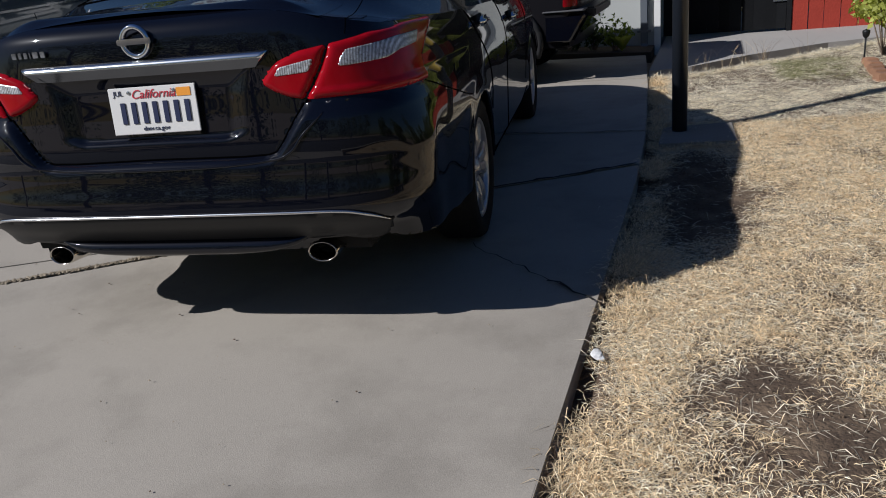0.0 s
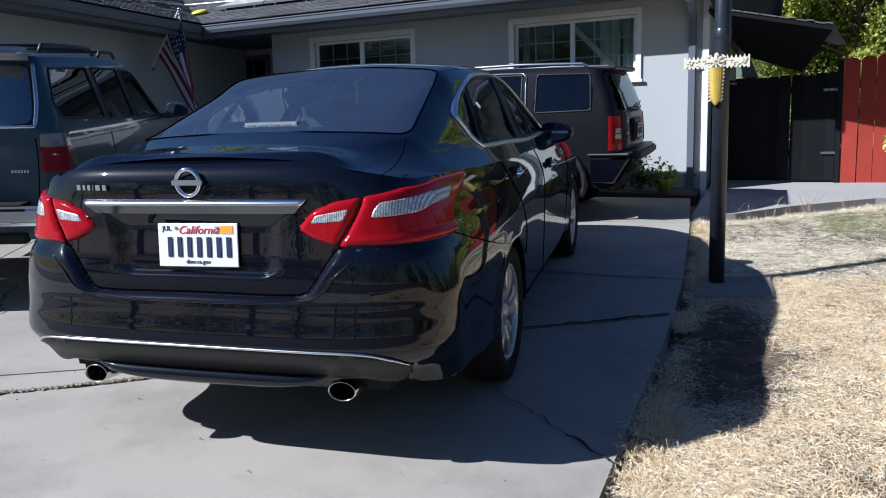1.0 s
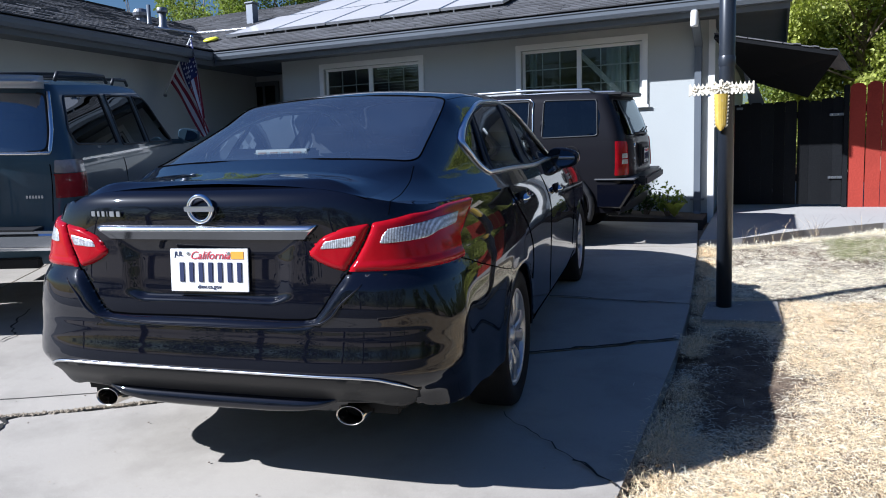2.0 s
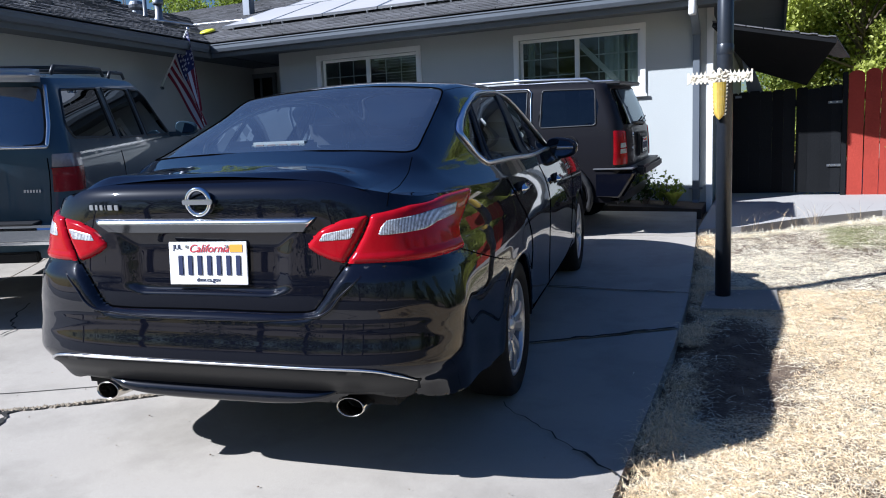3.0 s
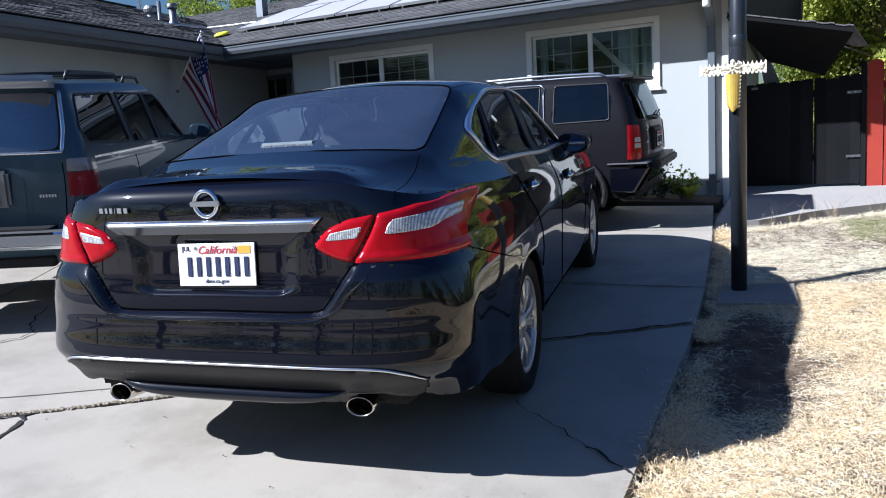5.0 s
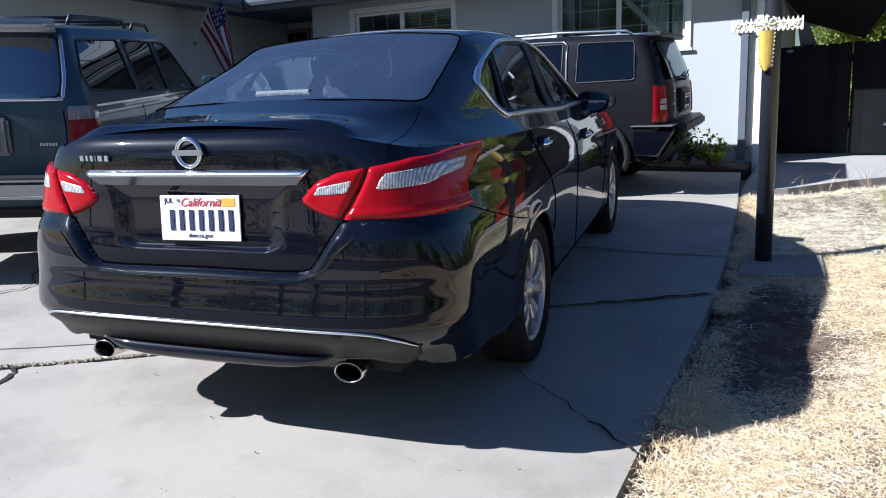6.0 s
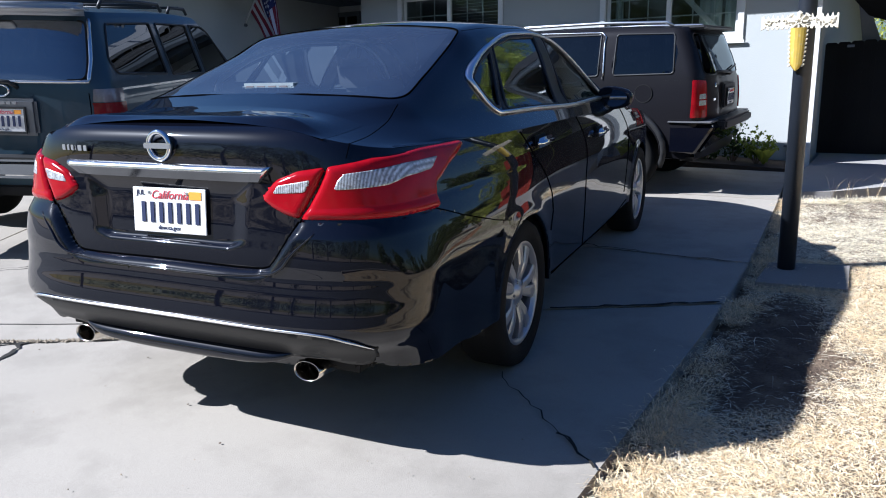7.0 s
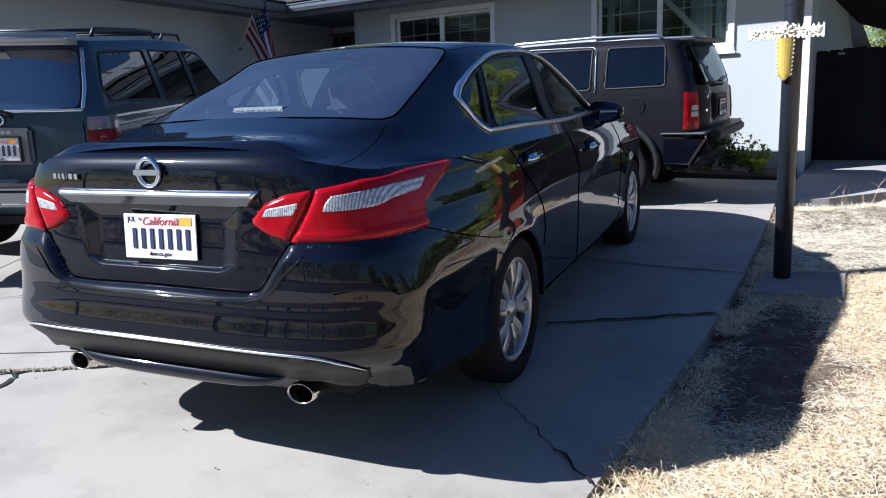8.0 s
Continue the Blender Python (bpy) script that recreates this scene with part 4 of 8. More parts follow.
def wheel(root, x, y, radius, width, rim_r, spokes, side, split=True):
    """Tyre, rim, spokes and hub; side 1: the outer face looks to the right."""
    w = new("wheel")
    w.parent = root
    w.matrix_local = pose(x, y, radius - 0.008, 0, 0, 0) @ (Matrix.Identity(4) if side > 0 else Matrix.Rotation(math.pi, 4, 'Z'))
    h = width / 2
    prof = [(rim_r, -h * 0.8), (rim_r + 0.02, -h * 0.95), (radius * 0.86, -h), (radius * 0.95, -h * 0.92), (radius * 0.992, -h * 0.72), (radius, -h * 0.3),
            (radius, h * 0.3), (radius * 0.992, h * 0.72), (radius * 0.95, h * 0.92), (radius * 0.86, h), (rim_r + 0.02, h * 0.95), (rim_r, h * 0.8)]
    v, f = lathe(prof, 56)
    mesh("tyre", v, f, RUBBER, w, "black rubber tyre", smooth=True)
    v, f = lathe([(rim_r + 0.004, h * 0.8), (rim_r - 0.006, h * 0.86), (rim_r - 0.016, h * 0.80), (rim_r - 0.022, h * 0.62)], 56)
    mesh("rim", v, f, RIM, w, "silver rim", smooth=True)
    v, f = lathe([(rim_r - 0.022, h * 0.62), (rim_r - 0.03, h * 0.3), (rim_r - 0.035, -h * 0.7), (0.0, -h * 0.7)], 56)
    mesh("rim_barrel", v, f, BARREL if split else PLASTIC_GREY, w, "dark inside of the rim", smooth=True)
    v, f = lathe([(rim_r - 0.04, h * 0.05), (0.0, h * 0.05)], 40)
    mesh("brake_disc", v, f, DARK, w, "dark brake disc")
    step = 2 * math.pi / spokes
    bm = bmesh.new()
    for k in range(spokes):
        a = k * step
        for s in ((-1, 1) if split else (0,)):
            r0, r1 = 0.045, rim_r - 0.012
            d0, d1 = a + s * 0.10 * step, a + s * 0.195 * step
            w0, w1 = (0.019, 0.033) if split else (0.028, 0.034)
            p0, p1 = Vector((0, math.cos(d0), math.sin(d0))) * r0, Vector((0, math.cos(d1), math.sin(d1))) * r1
            t = (p1 - p0).normalized()
            n = Vector((1, 0, 0)).cross(t)
            vs = []
            for p, ww, xo in ((p0, w0, h * 0.62), ((p0 + p1) / 2, (w0 + w1) / 2, h * 0.80), (p1, w1, h * 0.76)):
                for e, dx in ((-1, -0.006), (-0.6, 0.0), (0.6, 0.0), (1, -0.006)):
                    vs.append(bm.verts.new(p + n * ww * e + Vector((xo + dx, 0, 0))))
                vs.append(bm.verts.new(p + n * ww + Vector((xo - 0.03, 0, 0))))
                vs.append(bm.verts.new(p - n * ww + Vector((xo - 0.03, 0, 0))))
            for i in range(2):
                for j in range(6):
                    bm.faces.new((vs[i * 6 + j], vs[i * 6 + (j + 1) % 6], vs[i * 6 + 6 + (j + 1) % 6], vs[i * 6 + 6 + j]))
    part("spokes", bm, RIM, w, "silver spokes", smooth=False)
    v, f = lathe([(0.0, h * 0.78), (0.028, h * 0.77), (0.034, h * 0.70), (0.07, h * 0.62), (0.075, h * 0.3)], 28)
    mesh("hub_cap", v, f, RIM, w, "silver hub cap", smooth=True)
    for k in range(5):
        a = (k + 0.5) * 2 * math.pi / 5
        v, f = lathe([(0.0, h * 0.70), (0.009, h * 0.70), (0.010, h * 0.55)], 8)
        v = [(p[0], p[1] + 0.055 * math.cos(a), p[2] + 0.055 * math.sin(a)) for p in v]
        mesh("wheel_nut", v, f, SATIN, w)
    return w


class Car:
    """A car of a lower body with a deck (boot lid, bonnet) and a glasshouse with its roof, glass and wheels."""

    def __init__(self, root, paint, body, deck, house, roof, cabin, axle, sill, arch, windows, zb=0.27, zh=1.02, cell=0.03, glass_rear=GLASS_CAR, glass_side=GLASS_CAR,
                 rear_poly=None, screen_poly=None):
        self.root, self.body, self.house, self.paint = root, body, house, paint
        self.deck_edge, self.deck_mid, self.deck_pow = deck
        self.roof_edge, self.roof_mid, self.roof_pow = roof
        body.setup(0.7)
        house.setup(zh)
        # lower body
        n = int(2 * body.smax / cell)
        s = np.linspace(-body.smax, body.smax, n)
        top = self.top(body, s, lambda a, y: self.deck(a, y))
        k = max(14, int((top.max() - zb) / cell))
        t = np.linspace(0, 1, k)
        S = np.repeat(s[:, None], k, 1)
        Z = zb + (top[:, None] - zb) * t[None, :]
        keep = []
        for y in axle:
            cs = body.sy(y, 0.5)

            def ring(a, b, cs=cs):
                return np.hypot(np.abs(a) - cs, b - arch[1]) - arch[0]
            keep.append(ring)
        self.arch_s = [body.sy(y, 0.5) for y in axle]
        V, F, N = body.patch(S, Z, keep)
        mesh("body", V, F, paint, root, smooth=True)
        for cs in self.arch_s:
            for sg in (1, -1):
                a = np.linspace(math.radians(-35), math.radians(215), 40)
                a = a[(arch[1] + arch[0] * np.sin(a)) > zb]
                P = body.pt(sg * (cs + arch[0] * np.cos(a)), arch[1] + arch[0] * np.sin(a))
                v, f = tube([tuple(p) for p in P], 0.011, 6)
                mesh("arch_lip", v, f, paint, root, smooth=True)
        # deck with a hole for the cabin
        self.sheet("deck", body, self.deck, paint, cabin)
        # glasshouse
        n = int(2 * house.smax / 0.02)
        s = np.linspace(-house.smax, house.smax, n)
        top = self.top(house, s, lambda a, y: self.roofz(a, y))
        k = max(16, int((top.max() - zh) / 0.02))
        S = np.repeat(s[:, None], k, 1)
        Z = zh + (top[:, None] - zh) * np.linspace(0, 1, k)[None, :]
        self.holes = []
        keep = []
        for name, poly, mt, both in windows:
            P = rounded(house.chart(poly), 0.03)
            f = inside(P)
            if both:
                keep.append(lambda a, b, f=f: -f(np.abs(a), b))
            else:
                keep.append(lambda a, b, f=f: -f(a, b))
            self.holes.append((name, P, mt, both))
        self.ends = []
        for name, half, mt in (rear_poly or []):
            right = house.chart(half)
            P = rounded(right + [(-a, b) for a, b in reversed(right)], 0.05)
            keep.append(lambda a, b, f=inside(P): -f(a, b))
            self.ends.append((name, P, mt))
        for name, half, mt in (screen_poly or []):
            right = [(house.smax - a, b) for a, b in half]
            f = inside(rounded(right + [(house.smax + (house.smax - a), b) for a, b in reversed(right)], 0.05))
            keep.append(lambda a, b, f=f: -f(np.abs(a), b))
            P = rounded(right + [(house.smax + 0.001, half[-1][1]), (house.smax + 0.001, half[0][1])], 0.004)
            for sg in (1, -1):
                S2, Z2 = np.meshgrid(np.linspace(right[0][0] - 0.05, house.smax, 30), np.linspace(half[0][1], half[-1][1], 14), indexing='ij')
                V, F, N = house.patch(S2 * sg, Z2, [lambda a, b, f=f: f(np.abs(a), b)], -0.004)
                ob = mesh("windscreen", V, F, mt, root, "clear windscreen", smooth=True)
        V, F, N = house.patch(S, Z, keep)
        mesh("glasshouse", V, F, paint, root, smooth=True)
        self.sheet("roof", house, self.roofz, paint, None)
        for name, P, mt, both in self.holes:
            for sg in ((1, -1) if both else (1,)):
                V, F = house.piece([(sg * a, b) for a, b in P] if sg > 0 else [(-a, b) for a, b in reversed(P)], -0.004, 0.0, 0.02)
                if mt is GLASS_TINT:
                    mid_p = V.mean(0)
                    flat = np.linalg.svd(V - mid_p)[2][2]
                    V = V - ((V - mid_p) @ flat)[:, None] * flat * 0.55
                mesh(name, V, F, mt, root, "dark side glass" if mt is GLASS_TINT else "side glass", smooth=True)
                line = [tuple(p) for p in house.line([((sg * a), b) for a, b in P + P[:1]], 0.001, 1)]
                v, f = tube(line[:-1], 0.009, 6, close=True)
                mesh("window_seal", v, f, PLASTIC, root, "black rubber seal", smooth=True)
        for name, P, mt in self.ends:
            V, F = house.piece(P, -0.003, 0.0, 0.02)
            mesh(name, V, F, mt, root, "sloping rear glass", smooth=True)
            line = [tuple(p) for p in house.line(P + P[:1], 0.0, 1)]
            v, f = tube(line[:-1], 0.007, 6, close=True)
            mesh("window_seal", v, f, DARK, root, "black rubber seal", smooth=True)
        # underside and wheel wells
        y0, y1 = float(body.yr(0.4)) + 0.18, float(body.yf(0.4)) - 0.2
        w = float(body.w(0.4))
        bm = box((-w + 0.24, y0, zb - 0.02), (w - 0.24, y1, min(0.62, zb + 0.34)), 0.03)
        part("underbody", bm, DARK, root, "black underbody")
        yc = sorted(axle)
        bm = box((-w + 0.03, yc[0] + arch[0] + 0.03, zb - 0.03), (w - 0.03, yc[1] - arch[0] - 0.03, zb + 0.05), 0.02)
        part("floor_pan", bm, DARK, root, "black floor pan")

    def deck(self, a, y):
        e, m = self.deck_edge(y), self.deck_mid(y)
        return m + (e - m) * np.abs(a) ** self.deck_pow

    def roofz(self, a, y):
        e, m = self.roof_edge(y), self.roof_mid(y)
        return m + (e - m) * np.abs(a) ** self.roof_pow

    def top(self, shell, s, f):
        """Height of the upper edge all round."""
        z = np.full(s.shape, 1.0 if shell is self.body else float(self.roof_edge(1.0)))
        for _ in range(8):
            P = shell.pt(s, z)
            a = np.clip(np.abs(P[:, 0]) / (shell.w(z) * (1 - shell.barrel * ((P[:, 1] - (shell.yr(z) + shell.yf(z)) / 2) / ((shell.yf(z) - shell.yr(z)) / 2)) ** 2)), 0, 1)
            z = f(a, P[:, 1])
        return z

    def sheet(self, name, shell, f, mt, hole):
        """The sheet that closes a shell from above, edge to edge."""
        n = 41
        al = np.linspace(-1, 1, n)
        m = 70
        V = np.zeros((n, m, 3))
        for i, a in enumerate(al):
            sr = math.copysign(shell.lr * math.atan2(abs(a), max(0, 1 - abs(a) ** shell.nr) ** (1 / shell.nr)) * 2 / math.pi, a)
            sf = math.copysign(shell.smax - shell.lf * math.atan2(abs(a), max(0, 1 - abs(a) ** shell.nf) ** (1 / shell.nf)) * 2 / math.pi, a)
            zr, zf = self.top(shell, np.array([sr]), f), self.top(shell, np.array([sf]), f)
            p0, p1 = shell.pt(sr, zr[0]), shell.pt(sf, zf[0])
            t = np.linspace(0, 1, m)
            y = p0[1] + (p1[1] - p0[1]) * t
            z = f(np.full(m, abs(a)), y)
            ez = f(np.ones(m), y)
            yr, yf = shell.yr(ez), shell.yf(ez)
            x = a * shell.w(ez) * (1 - shell.barrel * ((y - (yr + yf) / 2) / ((yf - yr) / 2)) ** 2)
            bl = np.clip(np.minimum(t, 1 - t) / 0.12, 0, 1)
            bl = bl * bl * (3 - 2 * bl)
            x = x * bl + (p0[0] + (p1[0] - p0[0]) * t) * (1 - bl) if abs(a) < 0.999 else x
            V[i, :, 0], V[i, :, 1], V[i, :, 2] = x, y, z
            V[i, 0], V[i, -1] = p0, p1
        idx = np.arange(n * m).reshape(n, m)
        F = []
        for i in range(n - 1):
            for j in range(m - 1):
                c = V[i:i + 2, j:j + 2].mean((0, 1))
                if hole and hole[0] < c[1] < hole[1] and abs(c[0]) < hole[2]:
                    continue
                F.append((idx[i, j], idx[i + 1, j], idx[i + 1, j + 1], idx[i, j + 1]))
        mesh(name, V.reshape(-1, 3), F, mt, self.root, smooth=True)

    def piece(self, name, poly, mt, off=0.004, depth=0.02, both=False, shell=None, label="", cell=0.014, parent=None, r=0.0):
        shell = shell or self.body
        P = shell.chart(poly)
        if r:
            P = rounded(P, r)
        out = []
        for sg in ((1, -1) if both else (1,)):
            Q = P if sg > 0 else [(-a, b) for a, b in reversed(P)]
            V, F = shell.piece(Q, off, depth, cell)
            out.append(mesh(name, V, F, mt, parent or self.root, label, smooth=False))
        return out

    def seam(self, poly, both=True, shell=None, r=0.0035, mt=None, name="panel_gap", steps=8, off=0.0005, label="narrow dark panel gap"):
        shell = shell or self.body
        P = shell.chart(poly)
        for sg in ((1, -1) if both else (1,)):
            v, f = tube([tuple(p) for p in shell.line([(sg * a, b) for a, b in P], off, steps)], r, 6)
            mesh(name, v, f, mt or GAP, self.root, label, smooth=True)


def number_plate(root, m, frame_mat, sticker=True):
    """A plate with its writing as plain bars, in a thin frame."""
    p = new("number_plate")
    p.parent = root
    p.matrix_local = m
    tagged(p, "white number plate with blue bars")
    part("plate", box((-0.153, -0.0022, -0.077), (0.153, 0.0022, 0.077), 0.002), PLATE, p)
    for k in range(7):
        x = -0.118 + k * 0.0375
        part("bar", box((x + 0.003, -0.0055, -0.042), (x + 0.021, -0.0023, 0.028), 0.001), INK_BLUE, p)
    text_mesh("state_name", "California", 0.040, INK_RED, p, pose(0.005, -0.0035, 0.052, 90, 0, 0), "red script state name", 0.35)
    text_mesh("web_line", "dmv.ca.gov", 0.021, INK_BLUE, p, pose(0, -0.0035, -0.059, 90, 0, 0), "small blue line of writing")
    text_mesh("month_mark", "JUL", 0.024, INK_BLUE, p, pose(-0.117, -0.0035, 0.058, 90, 0, 0))
    if sticker:
        part("sticker", box((0.088, -0.0040, 0.040), (0.136, -0.0023, 0.067)), ORANGE, p, "orange sticker")
    for x in (-0.08, 0.08):
        v, f = lathe([(0.0, -0.006), (0.006, -0.005), (0.007, -0.002)], 10, 'Y')
        mesh("screw", [(a + x, b, c + 0.060) for a, b, c in v], f, SATIN, p)
    if frame_mat:
        bm = bmesh.new()
        for lo, hi in (((-0.165, -0.006, 0.074), (0.165, 0.004, 0.088)), ((-0.165, -0.006, -0.088), (0.165, 0.004, -0.074)),
                       ((-0.165, -0.006, -0.074), (-0.151, 0.004, 0.074)), ((0.151, -0.006, -0.074), (0.165, 0.004, 0.074))):
            box(lo, hi, 0.002, bm)
        part("plate_frame", bm, frame_mat, p, "dark plate frame")
    return p


def bars(root, name, m, widths, height, mt, gap=0.012):
    """A badge whose lettering is plain bars."""
    bm = bmesh.new()
    x = -(sum(widths) + gap * (len(widths) - 1)) / 2
    for w in widths:
        box((x, -0.004, -height / 2), (x + w, 0.003, height / 2), 0.0015, bm)
        x += w + gap
    bm.transform(m)
    part(name, bm, mt, root, "raised metal badge")


def seat(root, x, y, z, mt, head=True):
    bm = box((x - 0.25, y - 0.25, z), (x + 0.25, y + 0.25, z + 0.16), 0.05)
    part("seat_cushion", bm, mt, root)
    bm = box((-0.24, -0.06, 0), (0.24, 0.06, 0.62), 0.05, m=pose(x, y - 0.25, z + 0.12, 12, 0, 0))
    part("seat_back", bm, mt, root)
    if head:
        bm = box((-0.13, -0.045, 0.66), (0.13, 0.045, 0.86), 0.045, m=pose(x, y - 0.25, z + 0.12, 12, 0, 0), segments=3)
        part("headrest", bm, mt, root)


def door_mirror(root, x, y, z, mt, side):
    bm = bmesh.new()
    bmesh.ops.create_uvsphere(bm, u_segments=24, v_segments=14, radius=1.0)
    for v in bm.verts:
        q = Vector([math.copysign(abs(c) ** 0.72, c) for c in v.co])
        taper = 1.0 - 0.18 * side * q.x
        v.co = Vector((q.x * 0.112, max(-0.030, q.y * 0.095), q.z * 0.072 * taper))
    bm.transform(pose(x + side * 0.11, y, z, 0, 0, -side * 6))
    g = part("door_mirror", bm, mt, root, "glossy mirror housing", smooth=True)
    v, f = lathe([(0.0, 0.0), (1.0, 0.0), (1.0, 0.004), (0.0, 0.004)], 24, 'Y')
    v = [(a * 0.094, b - 0.033, c * 0.054) for a, b, c in v]
    o = mesh("mirror_glass", v, f, GLASS_MIRROR, g, "mirror glass")
    o.matrix_local = pose(x + side * 0.11, y, z, -2, 0, -side * 12)
    part("mirror_arm", box((-0.08, -0.03, -0.03), (0.08, 0.04, 0.02), 0.015, m=pose(x - side * 0.02, y + 0.02, z - 0.055)), mt, g)


class Upper:
    """The upper skin of a car in one sheet: shoulder, glass, pillars, roof and decks. a runs from -1 (left edge) over 0 (middle)
    to 1 (right edge), y along the car. Each section is a smooth curve drawn by six control points."""
    CUTS = np.array([0, .18, .46, .64, .81, 1])

    def __init__(self, body, edge, ratios, heights):
        self.body, self.edge, self.ratios, self.heights = body, edge, ratios, heights
        al = np.linspace(0, 1, 241)
        self.al, p0, p1 = al, [], []
        for a in al:
            for rows, nn, front in ((p0, body.nr, False), (p1, body.nf, True)):
                s = (body.lf if front else body.lr) * math.atan2(a, max(0, 1 - a ** nn) ** (1 / nn)) * 2 / math.pi
                s = body.smax - s if front else s
                z = 1.0
                for _ in range(10):
                    z = float(self.section(a, body.plain(s, z)[1])[1])
                rows.append(body.pt(s, z))
        self.p0, self.p1 = np.array(p0), np.array(p1)

    def section(self, a, y):
        """x and z of the section at y, before the ends are drawn in."""
        a, y = np.broadcast_arrays(np.abs(np.asarray(a, float)), np.asarray(y, float))
        ez = self.edge(y)
        b = self.body
        yr, yf = b.yr(ez), b.yf(ez)
        xe = b.w(ez) * (1 - b.barrel * ((y - (yr + yf) / 2) / ((yf - yr) / 2)) ** 2) * b.drawn(y)
        cx = [xe] + [r(y) * xe for r in self.ratios] + [0 * xe]
        cz = [ez] + [h(y) for h in self.heights]
        cx.append(-cx[4])
        cz.append(cz[4])
        x, z = np.zeros(a.shape), np.zeros(a.shape)
        for k in range(5):
            hi, lo = self.CUTS[5 - k], self.CUTS[4 - k]
            t = np.clip((hi - a) / (hi - lo), 0, 1) * (0.5 if k == 4 else 1.0)
            on = (a <= hi) & (a >= lo)
            for c, out in ((cx, x), (cz, z)):
                s = c[0] if k == 0 else (c[k] + c[k + 1]) / 2
                e = (c[k + 1] + c[k + 2]) / 2
                v = (1 - t) ** 2 * s + 2 * t * (1 - t) * c[k + 1] + t * t * e
                out[on] = v[on]
        return x, z

    def pt(self, a, y):
        a, y = np.broadcast_arrays(np.asarray(a, float), np.asarray(y, float))
        q = np.clip(np.abs(a), 0, 1)
        p0 = np.stack([np.interp(q, self.al, self.p0[:, k]) for k in range(3)], -1)
        p1 = np.stack([np.interp(q, self.al, self.p1[:, k]) for k in range(3)], -1)
        x, z = self.section(q, y)
        t = (y - p0[..., 1]) / (p1[..., 1] - p0[..., 1])
        d = np.clip(np.minimum(t, 1 - t) / 0.12, 0, 1)
        d = d * d * (3 - 2 * d)
        x = x * d + (p0[..., 0] + (p1[..., 0] - p0[..., 0]) * np.clip(t, 0, 1)) * (1 - d)
        end = np.clip(1 - np.clip(t, 0, 1) / 0.02, 0, 1)
        z = z * (1 - end) + p0[..., 2] * end
        return np.stack([np.sign(a) * x, y, z], -1)

    normal = Shell.normal

    def side(self, y, z):
        """(a, y) of the point of the right side at height z."""
        a = np.linspace(0.36, 1, 600)
        h = self.pt(a, np.full(600, float(y)))[:, 2]
        return (float(np.interp(z, h[::-1], a[::-1])), y)

    def over(self, x, y):
        """(a, y) of the point at x, seen from above."""
        a = np.linspace(0, 1, 900)
        return (float(np.interp(x, self.pt(a, np.full(900, float(y)))[:, 0], a)), y)

    def grid(self, n=181, m=230):
        al = np.linspace(-1, 1, n)
        t = np.linspace(0, 1, m) ** 1.35
        y0, y1 = np.interp(np.abs(al), self.al, self.p0[:, 1]), np.interp(np.abs(al), self.al, self.p1[:, 1])
        return np.repeat(al[:, None], m, 1), y0[:, None] + (y1 - y0)[:, None] * t[None, :]

    patch, piece, line = Shell.patch, Shell.piece, Shell.line


class Saloon(Car):
    """The low four-door car: a rounded lower shell and the upper skin."""

    def __init__(self, root, body, upper, paint):
        self.root, self.body, self.upper, self.paint = root, body, upper, paint


